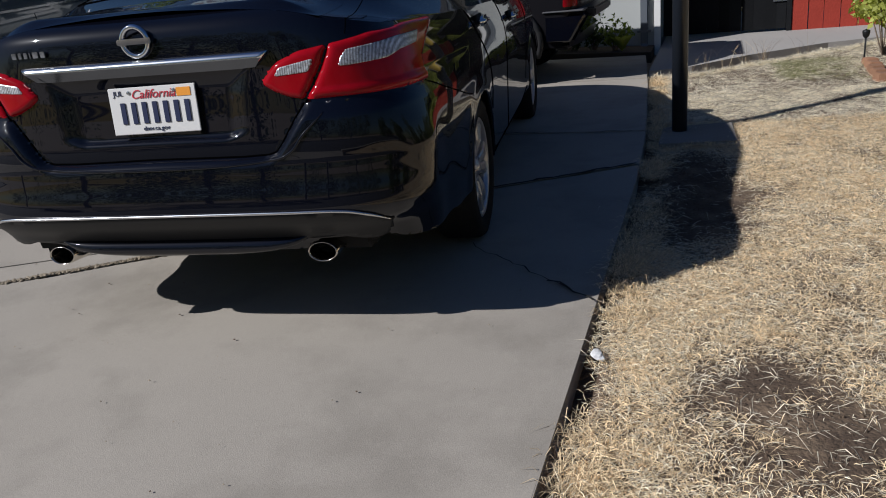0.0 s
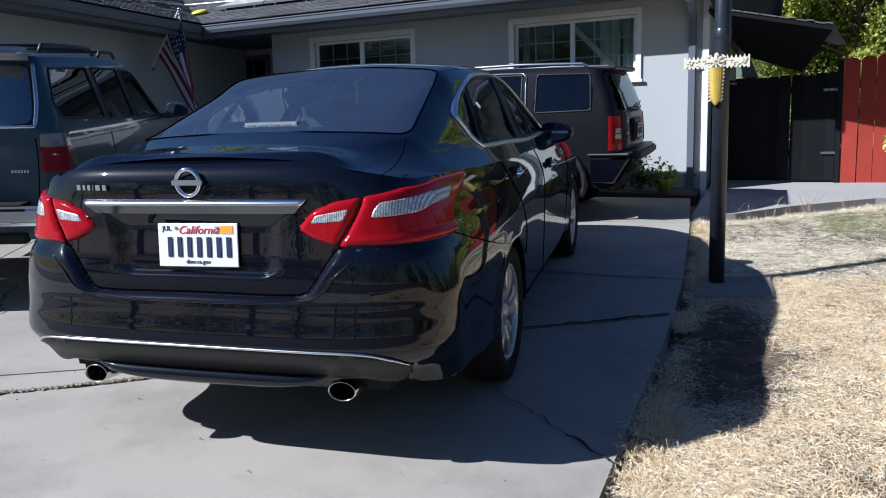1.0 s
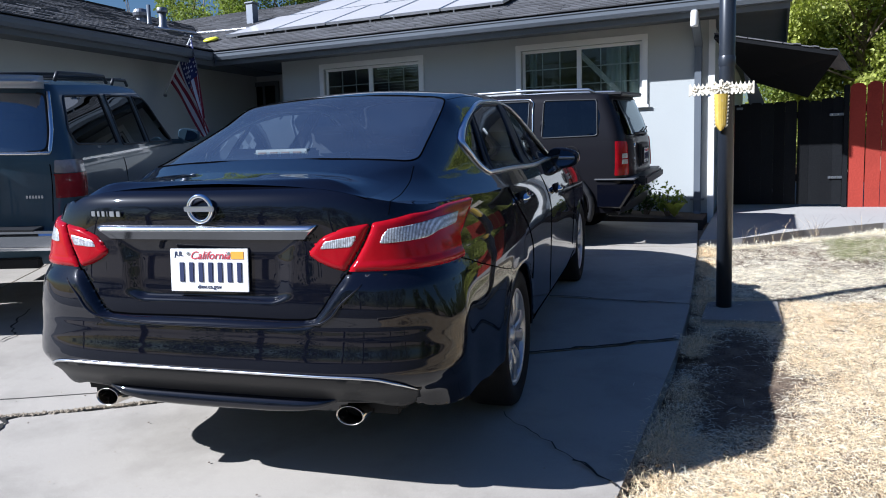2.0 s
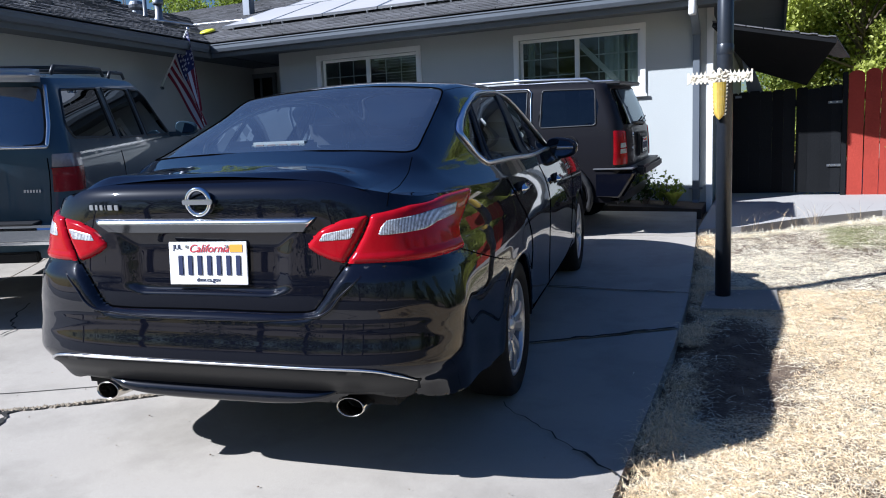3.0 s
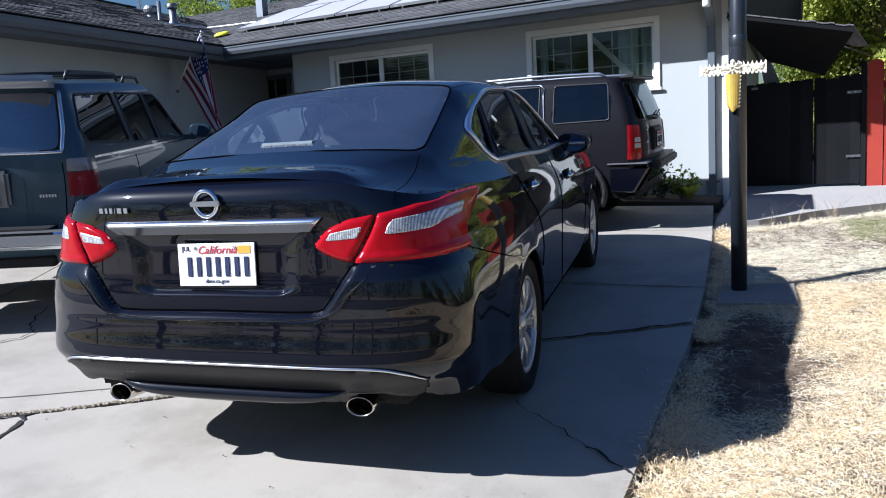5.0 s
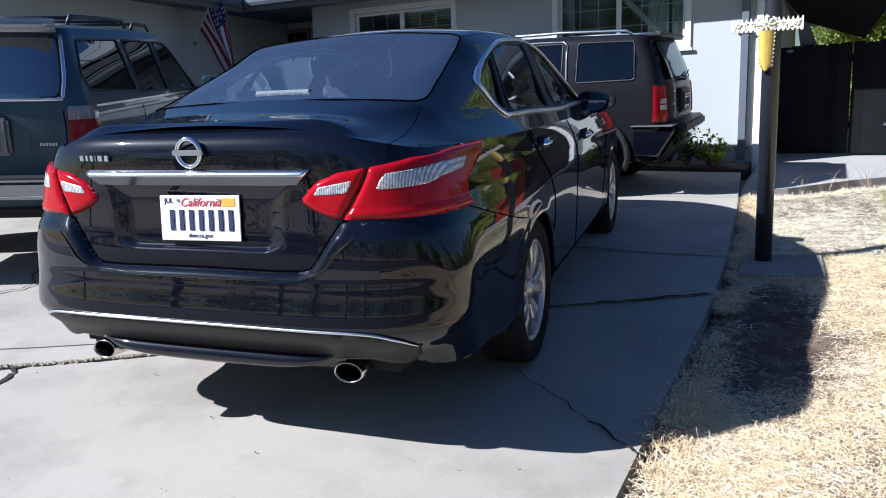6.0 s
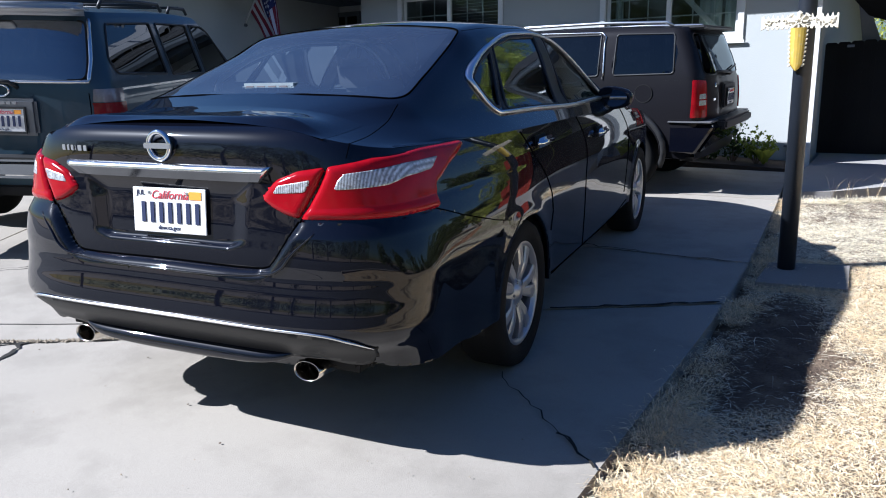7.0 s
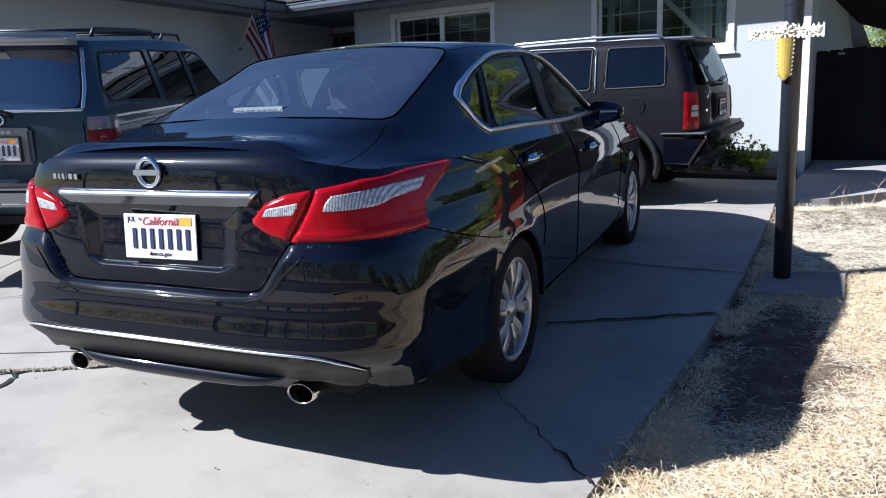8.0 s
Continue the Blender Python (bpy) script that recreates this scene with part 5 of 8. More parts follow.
def sedan():
    root = thing("black_sedan", on_ground(-1.735, -2.209, 7.5, 0.0), "glossy black four-door sedan parked on the driveway", "car")
    W = pchip([(0.15, .84), (.22, .91), (.32, .932), (.45, .937), (.60, .944), (.70, .949), (.78, .949), (.86, .942), (.93, .927), (1.0, .902), (1.06, .870), (1.12, .828), (1.2, .765)])
    YR = pchip([(0.15, -.86), (.24, -.97), (.31, -1.050), (.40, -1.080), (.50, -1.102), (.60, -1.124), (.70, -1.138), (.80, -1.129), (.92, -1.116),
                (1.0, -1.110), (1.06, -1.105), (1.10, -1.098), (1.135, -1.08), (1.16, -1.045), (1.178, -.99), (1.2, -.93)])
    YF = pchip([(0.15, 3.5), (.3, 3.64), (.55, 3.72), (.7, 3.71), (.82, 3.66), (.95, 3.5), (1.1, 3.3)])
    body = Shell(W, YR, YF, 0.50, 0.85, 5.0, 2.5, 0.025)
    body.taper = 0.07
    body.setup(0.7)
    edge = pchip([(-1.15, 1.075), (-.8, 1.066), (-.35, 1.050), (0.3, 1.035), (1.5, 1.010), (2.2, .985), (2.8, .93), (3.3, .85), (3.7, .76)])
    Y = (-1.15, -.98, -.75, -.50, -.25, 0.0, .25, .60, 1.0, 1.4, 1.7, 2.0, 2.3, 2.8, 3.7)
    ratios = [pchip([(y, v * (0.987 if y > -.6 else 1)) for y, v in zip(Y, c)]) for c in (
        (.90, .90, .90, .89, .885, .885, .885, .885, .885, .885, .885, .89, .89, .90, .90),
        (.72, .72, .765, .825, .815, .805, .795, .795, .795, .795, .805, .83, .84, .76, .72),
        (.56, .58, .69, .745, .715, .690, .678, .675, .675, .680, .705, .755, .79, .62, .56),
        (.36, .37, .44, .540, .550, .540, .535, .535, .535, .535, .540, .55, .52, .40, .36))]
    heights = [pchip(list(zip(Y, c))) for c in (
        (1.104, 1.106, 1.112, 1.118, 1.120, 1.120, 1.114, 1.106, 1.097, 1.088, 1.080, 1.068, 1.04, .965, .77),
        (1.138, 1.143, 1.160, 1.178, 1.216, 1.252, 1.292, 1.308, 1.310, 1.296, 1.245, 1.165, 1.085, 1.000, .785),
        (1.150, 1.160, 1.186, 1.222, 1.300, 1.382, 1.470, 1.497, 1.499, 1.472, 1.385, 1.250, 1.130, 1.018, .79),
        (1.156, 1.172, 1.204, 1.250, 1.330, 1.408, 1.492, 1.522, 1.524, 1.492, 1.398, 1.265, 1.142, 1.030, .795),
        (1.160, 1.178, 1.212, 1.265, 1.352, 1.436, 1.518, 1.550, 1.552, 1.515, 1.412, 1.275, 1.150, 1.040, .80))]
    # bumper: proud of the boot lid, with a shelf along its upper edge; flared arches
    proud = pchip([(.25, .010), (.36, .020), (.42, .036), (.49, .078), (.53, .090), (.57, .077), (.61, .058), (.655, .040), (.685, .031), (.74, .034), (.80, .032), (.86, .010), (.90, 0.0)])
    tucked = pchip([(.25, .022), (.37, .040), (.45, .046), (.55, .0495), (.62, .050), (.675, .049), (.74, .043), (.80, .032), (.86, .013), (.90, 0.0)])
    lid = body.chart([('x', .02, .699), ('x', .32, .696), ('x', .41, .699), ('x', .440, .708), ('x', .462, .733), ('x', .510, .804), ('x', .550, .859)])
    mirror_lid = [(-p, q) for p, q in reversed(lid)]
    lid_area = inside(mirror_lid + lid + [(lid[-1][0], 1.1), (-lid[-1][0], 1.1)])
    ARCH_R, ARCH_Z = 0.352, 0.335
    arch_s = [body.sy(y, 0.5) for y in (0.0, 2.776)]

    niche = body.chart([('x', .375, .985), ('x', .350, .90), ('x', .335, .70)])
    recess = inside(niche + [(-p, q) for p, q in reversed(niche)])

    def flare(S, Z):
        out = 0.0
        for c in arch_s:
            d = np.hypot(np.abs(S) - c, Z - ARCH_Z) - ARCH_R
            out = out + 0.008 * np.exp(-(np.maximum(d, 0) / 0.050) ** 2)
        return out

    def bulge(S, Z):
        S, Z = np.asarray(S, float), np.asarray(Z, float)
        y = body.plain(S, Z)[..., 1]
        t = np.clip((y - 0.65) / -1.53, 0, 1)
        u = np.clip(-lid_area(S, Z) / 0.020, 0, 1)
        c = np.exp(-((np.abs(S) - 0.72) / 0.20) ** 2) * np.clip((0.80 - Z) / 0.12, 0, 1)
        w = np.clip((np.abs(S) - 0.62) / 0.28, 0, 1)
        w = w * w * (3 - 2 * w)
        b = (proud(Z) * (1 - 0.12 * c) * (1 - w) + tucked(Z) * (1 + 0.35 * c) * w + 0.014 * c) * t * t * (3 - 2 * t) * u ** 0.7
        r = np.clip(recess(S, Z) / 0.05, 0, 1) * np.clip((Z - 0.758 - 0.02 * np.clip((np.abs(S) - 0.25) / 0.06, 0, 1)) / 0.012, 0, 1)
        return b + flare(S, Z) - 0.020 * r
    body.swell = bulge
    upper = Upper(body, edge, ratios, heights)
    car = Saloon(root, body, upper, PAINT_BLACK)

    # ---- skin ----
    n = body.smax
    s = np.concatenate([np.arange(-n, -1.75, 0.03), np.arange(-1.75, 1.75, 0.0095), np.arange(1.75, n, 0.03), [n]])
    a_rear = np.interp(np.abs(s), [body.lr * math.atan2(a, max(0, 1 - a ** body.nr) ** (1 / body.nr)) * 2 / math.pi for a in upper.al], upper.al)
    a_front = np.interp(n - np.abs(s), [body.lf * math.atan2(a, max(0, 1 - a ** body.nf) ** (1 / body.nf)) * 2 / math.pi for a in upper.al], upper.al)
    a_top = np.where(np.abs(s) < body.lr, a_rear, np.where(np.abs(s) > body.lr + body.ls, a_front, 1.0))
    top = np.full(s.shape, 1.05)
    for _ in range(10):
        top = upper.section(a_top, body.plain(s, top)[:, 1])[1]
    k = 112
    S = np.repeat(s[:, None], k, 1)
    Z = 0.30 + (top[:, None] - 0.30) * np.linspace(0, 1, k)[None, :]
    rings = [lambda a, b, c=c: np.hypot(np.abs(a) - c, b - ARCH_Z) - ARCH_R for c in arch_s]
    half = lid + body.chart([('x', .73, .857), ('x', .86, .857), ('y', -.78, .856), ('y', -.60, .80), ('y', -.36, .735), ('y', -.20, .70), ('y', 0.0, .50), ('y', 0.0, .20), ('x', .84, .20), ('x', .45, .20)])
    bumper_area = inside(half + [(-p, q) for p, q in reversed(half)])
    lid_face = inside(mirror_lid + lid + body.chart([('x', .642, 1.030), ('x', .690, 1.056), ('x', .690, 1.3)]) + [(-p, q) for p, q in reversed(body.chart([('x', .642, 1.030), ('x', .690, 1.056), ('x', .690, 1.3)]))])
    hem = pchip([(0, .345), (.40, .350), (.455, .395), (.60, .398), (.68, .362), (.80, .345), (1.1, .335), (1.3, .31), (4, .29)])
    rings.append(lambda a, b: b - hem(np.abs(a)))
    # solid black box stands in for the shaded hollow around the pipes
    part("bumper_cavity", box((-.70, -1.02, .31), (.70, -.86, .50), 0.03), DARK, root, "dark hollow behind the bumper")
    for name, keep, label in (("body", rings + [lambda a, b: -bumper_area(a, b), lambda a, b: -lid_face(a, b)], ""),
                              ("bumper_cover", rings + [bumper_area], "glossy black rear bumper"),
                              ("boot_lid", [lid_face, lambda a, b: -bumper_area(a, b)], "glossy black boot lid")):
        V, F, N = body.patch(S, Z, keep)
        mesh(name, V, F, PAINT_BLACK, root, label, smooth=True)
    for c in arch_s:
        for sg in (1, -1):
            a = np.linspace(radians(-8), radians(188), 48)
            rows = []
            for r, x in ((ARCH_R, 0.0), (ARCH_R - 0.006, -0.010), (ARCH_R + 0.004, -0.030)):
                P = body.pt(sg * (c + r * np.cos(a)), ARCH_Z + r * np.sin(a))
                P[:, 0] += sg * x
                rows.append(P)
            V = np.concatenate(rows)
            m = len(a)
            F = [(i + r * m, i + 1 + r * m, i + 1 + (r + 1) * m, i + (r + 1) * m) for r in range(2) for i in range(m - 1)]
            mesh("arch_lip", V, F, PAINT_BLACK, root, smooth=True)
            yc = float(body.plain(c, 0.5)[1])
            b = np.linspace(radians(-14), radians(194), 40)
            V = [(sg * x, yc + 0.375 * math.cos(q), ARCH_Z + 0.375 * math.sin(q)) for x in (0.885, 0.50) for q in b]
            mesh("wheel_well", V + [(sg * 0.50, yc, ARCH_Z)], [(i, i + 1, i + 41, i + 40) for i in range(39)] + [(i + 40, i + 41, 80) for i in range(39)], DARK, root, "black wheel well lining", smooth=True)

    # upper skin, cut for the glass
    def windows():
        rear = [upper.over(x, y) for x, y in ((.30, -.605), (.50, -.580), (.600, -.540), (.622, -.470), (.612, -.36), (.600, -.24), (.578, -.04), (.562, .14), (.550, .215), (.50, .235), (.25, .250))]
        quarter = [upper.side(y, z) for y, z in ((.030, 1.262), (.056, 1.20), (.093, 1.140), (.140, 1.130), (.333, 1.374), (.173, 1.327))]
        back = [upper.side(y, z) for y, z in ((.203, 1.119), (.935, 1.094), (1.08, 1.446), (.71, 1.440), (.393, 1.394))]
        front = [upper.side(y, z) for y, z in ((1.13, 1.090), (2.0, 1.073), (1.78, 1.22), (1.55, 1.352), (1.37, 1.425), (1.24, 1.441))]
        screen = [upper.over(x, y) for x, y in ((.30, 1.36), (.52, 1.40), (.555, 1.48), (.60, 1.75), (.645, 2.05), (.665, 2.22), (.60, 2.30), (.30, 2.36))]
        return rear, quarter, back, front, screen
    rear, quarter, back, front, screen = windows()
    both = lambda P: P + [(-p, q) for p, q in reversed(P)]
    rear, screen = rounded(both(rear), 0.04), rounded(both(screen), 0.04)
    sides = [("quarter_glass", rounded(quarter, 0.02)), ("rear_door_glass", rounded(back, 0.02)), ("front_door_glass", rounded(front, 0.02))]
    keep = [lambda a, b, f=inside(rear): -f(a, b), lambda a, b, f=inside(screen): -f(a, b)]
    keep += [lambda a, b, f=inside(P): -f(np.abs(a), b) for _, P in sides]
    A, B = upper.grid()
    V, F, N = upper.patch(A, B, keep)
    mesh("upper_body", V, F, PAINT_BLACK, root, "glossy black roof, pillars and decks", smooth=True)
    for name, P, mt, label in (("rear_window", rear, GLASS_REAR, "sloping rear glass"), ("windscreen", screen, GLASS_CAR, "clear windscreen")):
        V, F = upper.piece(P, -0.002, 0.0, 0.02)
        g = mesh(name, V, F, mt, root, label, smooth=True)
        inner = np.array(P)
        inner = inner * [0.90, 1.0]
        mid = (inner[:, 1].max() + inner[:, 1].min()) / 2
        inner[:, 1] = mid + (inner[:, 1] - mid) * 0.88
        lo, hi = np.array(P).min(0), np.array(P).max(0)
        S2, Z2 = np.meshgrid(np.linspace(lo[0], hi[0], 110), np.linspace(lo[1], hi[1], 60), indexing='ij')
        V, F, N = upper.patch(S2, Z2, [inside(P), lambda a, b, f=inside([tuple(p) for p in inner]): -f(a, b)], -0.006)
        mesh("glass_border", V, F, PLASTIC, g, "black border printed round the glass", smooth=True)
        v, f = tube([tuple(p) for p in upper.line(P + P[:1], 0.0, 1)][:-1], 0.004, 6, close=True)
        mesh("window_seal", v, f, GAP, root, "black rubber seal", smooth=True)
    for name, P in sides:
        for sg in (1, -1):
            Q = P if sg > 0 else [(-p, q) for p, q in reversed(P)]
            V, F = upper.piece(Q, -0.004, 0.0, 0.02)
            mesh(name, V, F, GLASS_CAR, root, "side glass", smooth=True)
            v, f = tube([tuple(p) for p in upper.line(Q + Q[:1], 0.0, 1)][:-1], 0.008, 6, close=True)
            mesh("window_seal", v, f, PLASTIC, root, "black rubber seal", smooth=True)
    for y in (0.0, 2.776):
        for sd in (1, -1):
            wheel(root, sd * 0.832, y, 0.332, 0.215, 0.232, 5, sd)
    # bright surround of the side windows
    ring = [upper.side(y, z) for y, z in ((2.05, 1.060), (1.26, 1.072), (.55, 1.098), (.16, 1.108), (.073, 1.119), (.030, 1.185), (.0, 1.260), (.058, 1.300), (.163, 1.343),
                                          (.40, 1.409), (.67, 1.453), (1.0, 1.463), (1.25, 1.451), (1.53, 1.387), (1.79, 1.26), (2.05, 1.09))]
    for sg in (1, -1):
        v, f = tube([tuple(p) for p in upper.line(smooth_line([(sg * a, b) for a, b in ring], 7), 0.003, 1)], lambda t: 0.0125 + 0.009 * math.exp(-((t - 0.45) / 0.09) ** 2), 10, 0.8)
        mesh("window_surround", v, f, BRIGHT_TRIM, root, "bright metal window surround", smooth=True)
        for lo, hi in (((.167, 1.10, .03), (.361, 1.393, .03)), ((1.033, 1.086, .085), (1.16, 1.450, .07))):
            P = [upper.side(lo[0] - lo[2], lo[1]), upper.side(lo[0] + lo[2], lo[1]), upper.side(hi[0] + hi[2], hi[1]), upper.side(hi[0] - hi[2], hi[1])]
            P = P if sg > 0 else [(-p, q) for p, q in reversed(P)]
            V, F = upper.piece(P, 0.002, 0.01, 0.014)
            mesh("pillar_cover", V, F, PLASTIC, root, "black pillar cover", smooth=True)
        # gap between pillar, boot lid and roof
        joint = [upper.over(x, y) for x, y in ((.690, -1.0), (.676, -.84), (.655, -.68), (.632, -.56))]
        v, f = tube([tuple(p) for p in upper.line(smooth_line([(sg * a, b) for a, b in joint], 5), -0.0012, 1)], 0.0022, 6)
        mesh("panel_gap", v, f, GAP, root, "narrow dark panel gap", smooth=True)
        joint = [upper.over(x, y) for x, y in ((.556, .225), (.565, .32), (.575, .6), (.575, 1.0), (.565, 1.36))]
        v, f = tube([tuple(p) for p in upper.line(smooth_line([(sg * a, b) for a, b in joint], 5), -0.0015, 1)], 0.0026, 6)
        mesh("roof_joint", v, f, GAP, root, "dark joint along the roof", smooth=True)
    # lip along the trailing edge of the boot lid
    V, F, m = [], [], 60
    depth = ((-1.052, 0.0), (-1.036, 0.30), (-1.020, 0.74), (-1.008, 0.97), (-1.002, 1.0), (-1.002, 1.0), (-.985, 0.99), (-.94, 0.80), (-.89, 0.42), (-.84, 0.10), (-.80, 0.0))
    for y, k in depth:
        for i in range(m + 1):
            x = -.62 + 1.24 * i / m
            fade = min(1.0, (.62 - abs(x)) / .20)
            fade = fade * fade * (3 - 2 * fade)
            crest = float(upper.pt(*upper.over(abs(x), -1.003))[2])
            z = float(upper.pt(*upper.over(abs(x), y))[2])
            V.append((x, y, z + 0.0006 + max(0.004, 1.182 - crest) * k * fade))
    for j in range(len(depth) - 1):
        if j != 4:
            F += [(j * (m + 1) + i, j * (m + 1) + i + 1, (j + 1) * (m + 1) + i + 1, (j + 1) * (m + 1) + i) for i in range(m)]
    mesh("lid_lip", V, F, PAINT_BLACK, root, "crisp glossy lip of the boot lid", smooth=True)
    # underside
    part("underbody", box((-.68, -.90, .28), (.68, 3.5, .62), 0.03), DARK, root, "black underbody")
    part("floor_pan", box((-.89, .41, .27), (.89, 2.37, .35), 0.02), DARK, root, "black floor pan")
    # gaps
    car.seam([('x', 0.642, 1.028), ('x', 0.556, 0.858)])
    car.seam([('x', .690, 1.056), ('x', .690, 1.10)], r=0.0015)
    car.seam([('y', -.78, .858), ('y', -0.60, 0.80), ('y', -.36, 0.735), ('y', -.24, .71)], r=0.0022)
    car.seam([('y', .375, .53), ('y', .40, .62), ('y', .36, .72), ('y', .16, .92), ('y', .09, 1.03)], r=0.003)
    car.seam([('y', 1.04, .30), ('y', 1.03, .7), ('y', 1.0, 1.02)], r=0.003)
    car.seam([('y', .42, .30), ('y', 1.9, .29), ('y', 2.3, .33)])
    car.seam([('y', 2.20, .40), ('y', 2.24, .7), ('y', 2.1, .98)], r=0.003)
    # rear lamps
    outer = [('x', .560, .868), ('x', .642, 1.032), ('x', .746, 1.050), ('y', -.753, 1.057), ('y', -.473, 1.053), ('y', -.451, 1.041), ('y', -.557, 1.001),
             ('y', -.739, .931), ('y', -.750, .901), ('y', -.755, .859), ('y', -.913, .862), ('x', .772, .866), ('x', .657, .868)]
    inner = [('x', .419, .926), ('x', .429, .946), ('x', .470, .989), ('x', .547, 1.019), ('x', .634, 1.031), ('x', .552, .869), ('x', .505, .880), ('x', .459, .899)]
    lens_out = [('x', .665, .962), ('x', .677, .993), ('x', .692, 1.008), ('y', -.886, 1.019), ('y', -.686, 1.018), ('y', -.753, .984), ('y', -.894, .978), ('y', -.964, .963), ('x', .683, .960)]
    lens_in = [('x', .466, .947), ('x', .482, .973), ('x', .594, .992), ('x', .576, .953)]
    for sg in (1, -1):
        def flip(C):
            return C if sg > 0 else [(-a, b) for a, b in reversed(C)]
        for nm, P, lens in (("outer_tail_lamp", outer, lens_out), ("inner_tail_lamp", inner, lens_in)):
            rim = inside(flip(rounded(body.chart(P), 0.010)))

            def dome(S, Z, rim=rim):
                return 0.003 + 0.012 * np.clip(rim(S, Z) / 0.016, 0, 1) ** 0.5
            V, F = body.piece(flip(rounded(body.chart(P), 0.010)), dome, 0.02, 0.0065)
            lamp = mesh(nm, V, F, LENS_RED, root, "red tail lamp with clear reverse light", smooth=True)
            V, F = body.piece(flip(rounded(body.chart(lens), 0.008)), 0.0162, 0.006, 0.004)
            mesh("reverse_lens", V, F, LENS_CLEAR, lamp, "clear ribbed lens", smooth=True)
    # chrome bar, badges, plate
    n = 60
    A = [(body.sx(-.455 + .910 * k / n, 1.031), 1.031) for k in range(n + 1)]
    B = [(body.sx(-.403 + .806 * k / n, .979), .979) for k in range(n + 1)]
    V, F = [], []
    for row, (t, o) in enumerate(((0, 0.0), (0, 0.005), (0.05, 0.0125), (0.15, 0.0195), (0.26, 0.0235), (0.38, 0.0245), (0.42, 0.0240), (0.97, 0.0045), (1, 0.0))):
        S, Z = np.array([(a[0] + (b[0] - a[0]) * t, a[1] + (b[1] - a[1]) * t) for a, b in zip(A, B)]).T
        V += [tuple(p) for p in body.pt(S, Z) + body.normal(S, Z) * o]
        if row:
            F += [(q + (row - 1) * (n + 1), q + row * (n + 1), q + 1 + row * (n + 1), q + 1 + (row - 1) * (n + 1)) for q in range(n)]
    F += [tuple(r * (n + 1) for r in range(8, -1, -1)), tuple(r * (n + 1) + n for r in range(9))]
    upper_rows, lower_rows = F[:6 * n] + F[8 * n:], F[6 * n:8 * n]
    bar = mesh("chrome_bar", V, upper_rows, BAR_CHROME, root, "bright chrome bar over the plate", smooth=True)
    mesh("bar_underface", V, lower_rows, DIMMED_CHROME, bar, "darker mirrored lower face")
    n0 = body.pt(0.0, 1.09)
    v, f = lathe([(0.037, -0.010), (0.042, -0.018), (0.051, -0.018), (0.055, -0.011), (0.052, 0.0), (0.039, 0.0)], 36, 'Y', True)
    badge = mesh("round_badge", [(a, n0[1] + b - 0.002, 1.09 + c) for a, b, c in v], f, CHROME, root, "chrome ring badge with a cross bar", smooth=True)
    part("badge_bar", box((-0.062, n0[1] - 0.024, 1.081), (0.062, n0[1] - 0.010, 1.100), 0.003), CHROME, badge)
    e0 = body.pt(body.sx(-0.42, 1.075), 1.075)
    bars(root, "model_badge", pose(-0.42, e0[1] - 0.004, 1.073, 0, 0, -6), (0.020, 0.014, 0.016, 0.005, 0.024, 0.020), 0.020, CHROME, 0.009)
    number_plate(root, pose(0.018, -1.119, 0.867, -6, 0, 2.5) @ Matrix.Diagonal((1.035, 1, 1.02, 1)), None)
    # lower insert, strip, gloss blade, pipes
    v, f = tube([tuple(p) for p in body.line(mirror_lid + lid, 0.001, 6)], 0.0035, 6)
    mesh("panel_gap", v, f, GAP, root, "narrow dark panel gap", smooth=True)
    low = body.chart([('x', .30, .378), ('x', .42, .385), ('x', .47, .400), ('x', .60, .406), ('x', .66, .386), ('x', .70, .380), ('x', .73, .386), ('x', .752, .415), ('x', .748, .456), ('x', .690, .502), ('x', .630, .525), ('x', .44, .531), ('x', .2, .533)])
    V, F = body.piece(low + [(-p, q) for p, q in reversed(low)], 0.004, 0.012, 0.012)
    mesh("lower_valance", V, F, PLASTIC_GREY, root, "dark grey lower bumper insert", smooth=True)
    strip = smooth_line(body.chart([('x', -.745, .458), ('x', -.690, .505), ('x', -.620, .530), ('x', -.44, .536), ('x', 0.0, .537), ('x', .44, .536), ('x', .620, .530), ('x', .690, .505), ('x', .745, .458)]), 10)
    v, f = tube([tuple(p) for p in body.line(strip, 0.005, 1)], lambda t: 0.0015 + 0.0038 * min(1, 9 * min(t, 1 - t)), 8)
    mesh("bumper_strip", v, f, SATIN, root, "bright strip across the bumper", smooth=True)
    V, F = [], []
    rows = ((0, 0.002), (0, 0.014), (0.12, 0.036), (0.4, 0.044), (0.7, 0.034), (0.92, 0.014), (1, 0.0))
    for row, (t, o) in enumerate(rows):
        for k in range(n + 1):
            u = -1 + 2 * k / n
            z0, z1 = .412 - .004 * (1 - u * u), .338 + .063 * abs(u) ** 4
            z = z0 + (z1 - z0) * t
            q = body.sx(.49 * u, z)
            nrm = body.normal(np.array(q), np.array(z))
            V.append(tuple(body.pt(q, z) + nrm * (o * (1 - u ** 8))))
        if row:
            F += [(q + (row - 1) * (n + 1), q + row * (n + 1), q + 1 + row * (n + 1), q + 1 + (row - 1) * (n + 1)) for q in range(n)]
    mesh("bumper_blade", V, F, PAINT_BLACK, root, "glossy black blade under the bumper", smooth=True)
    crease = smooth_line(body.chart([('x', -.612, .826), ('x', -.545, .762), ('x', -.500, .712), ('x', -.43, .688), ('x', -.26, .677), ('x', 0, .674), ('x', .26, .677), ('x', .43, .688), ('x', .500, .712), ('x', .545, .762), ('x', .612, .826)]), 8)
    v, f = tube([tuple(p) for p in body.line(crease, 0.0005, 1)], lambda t: 0.0015 + 0.004 * min(1, 8 * min(t, 1 - t)), 8)
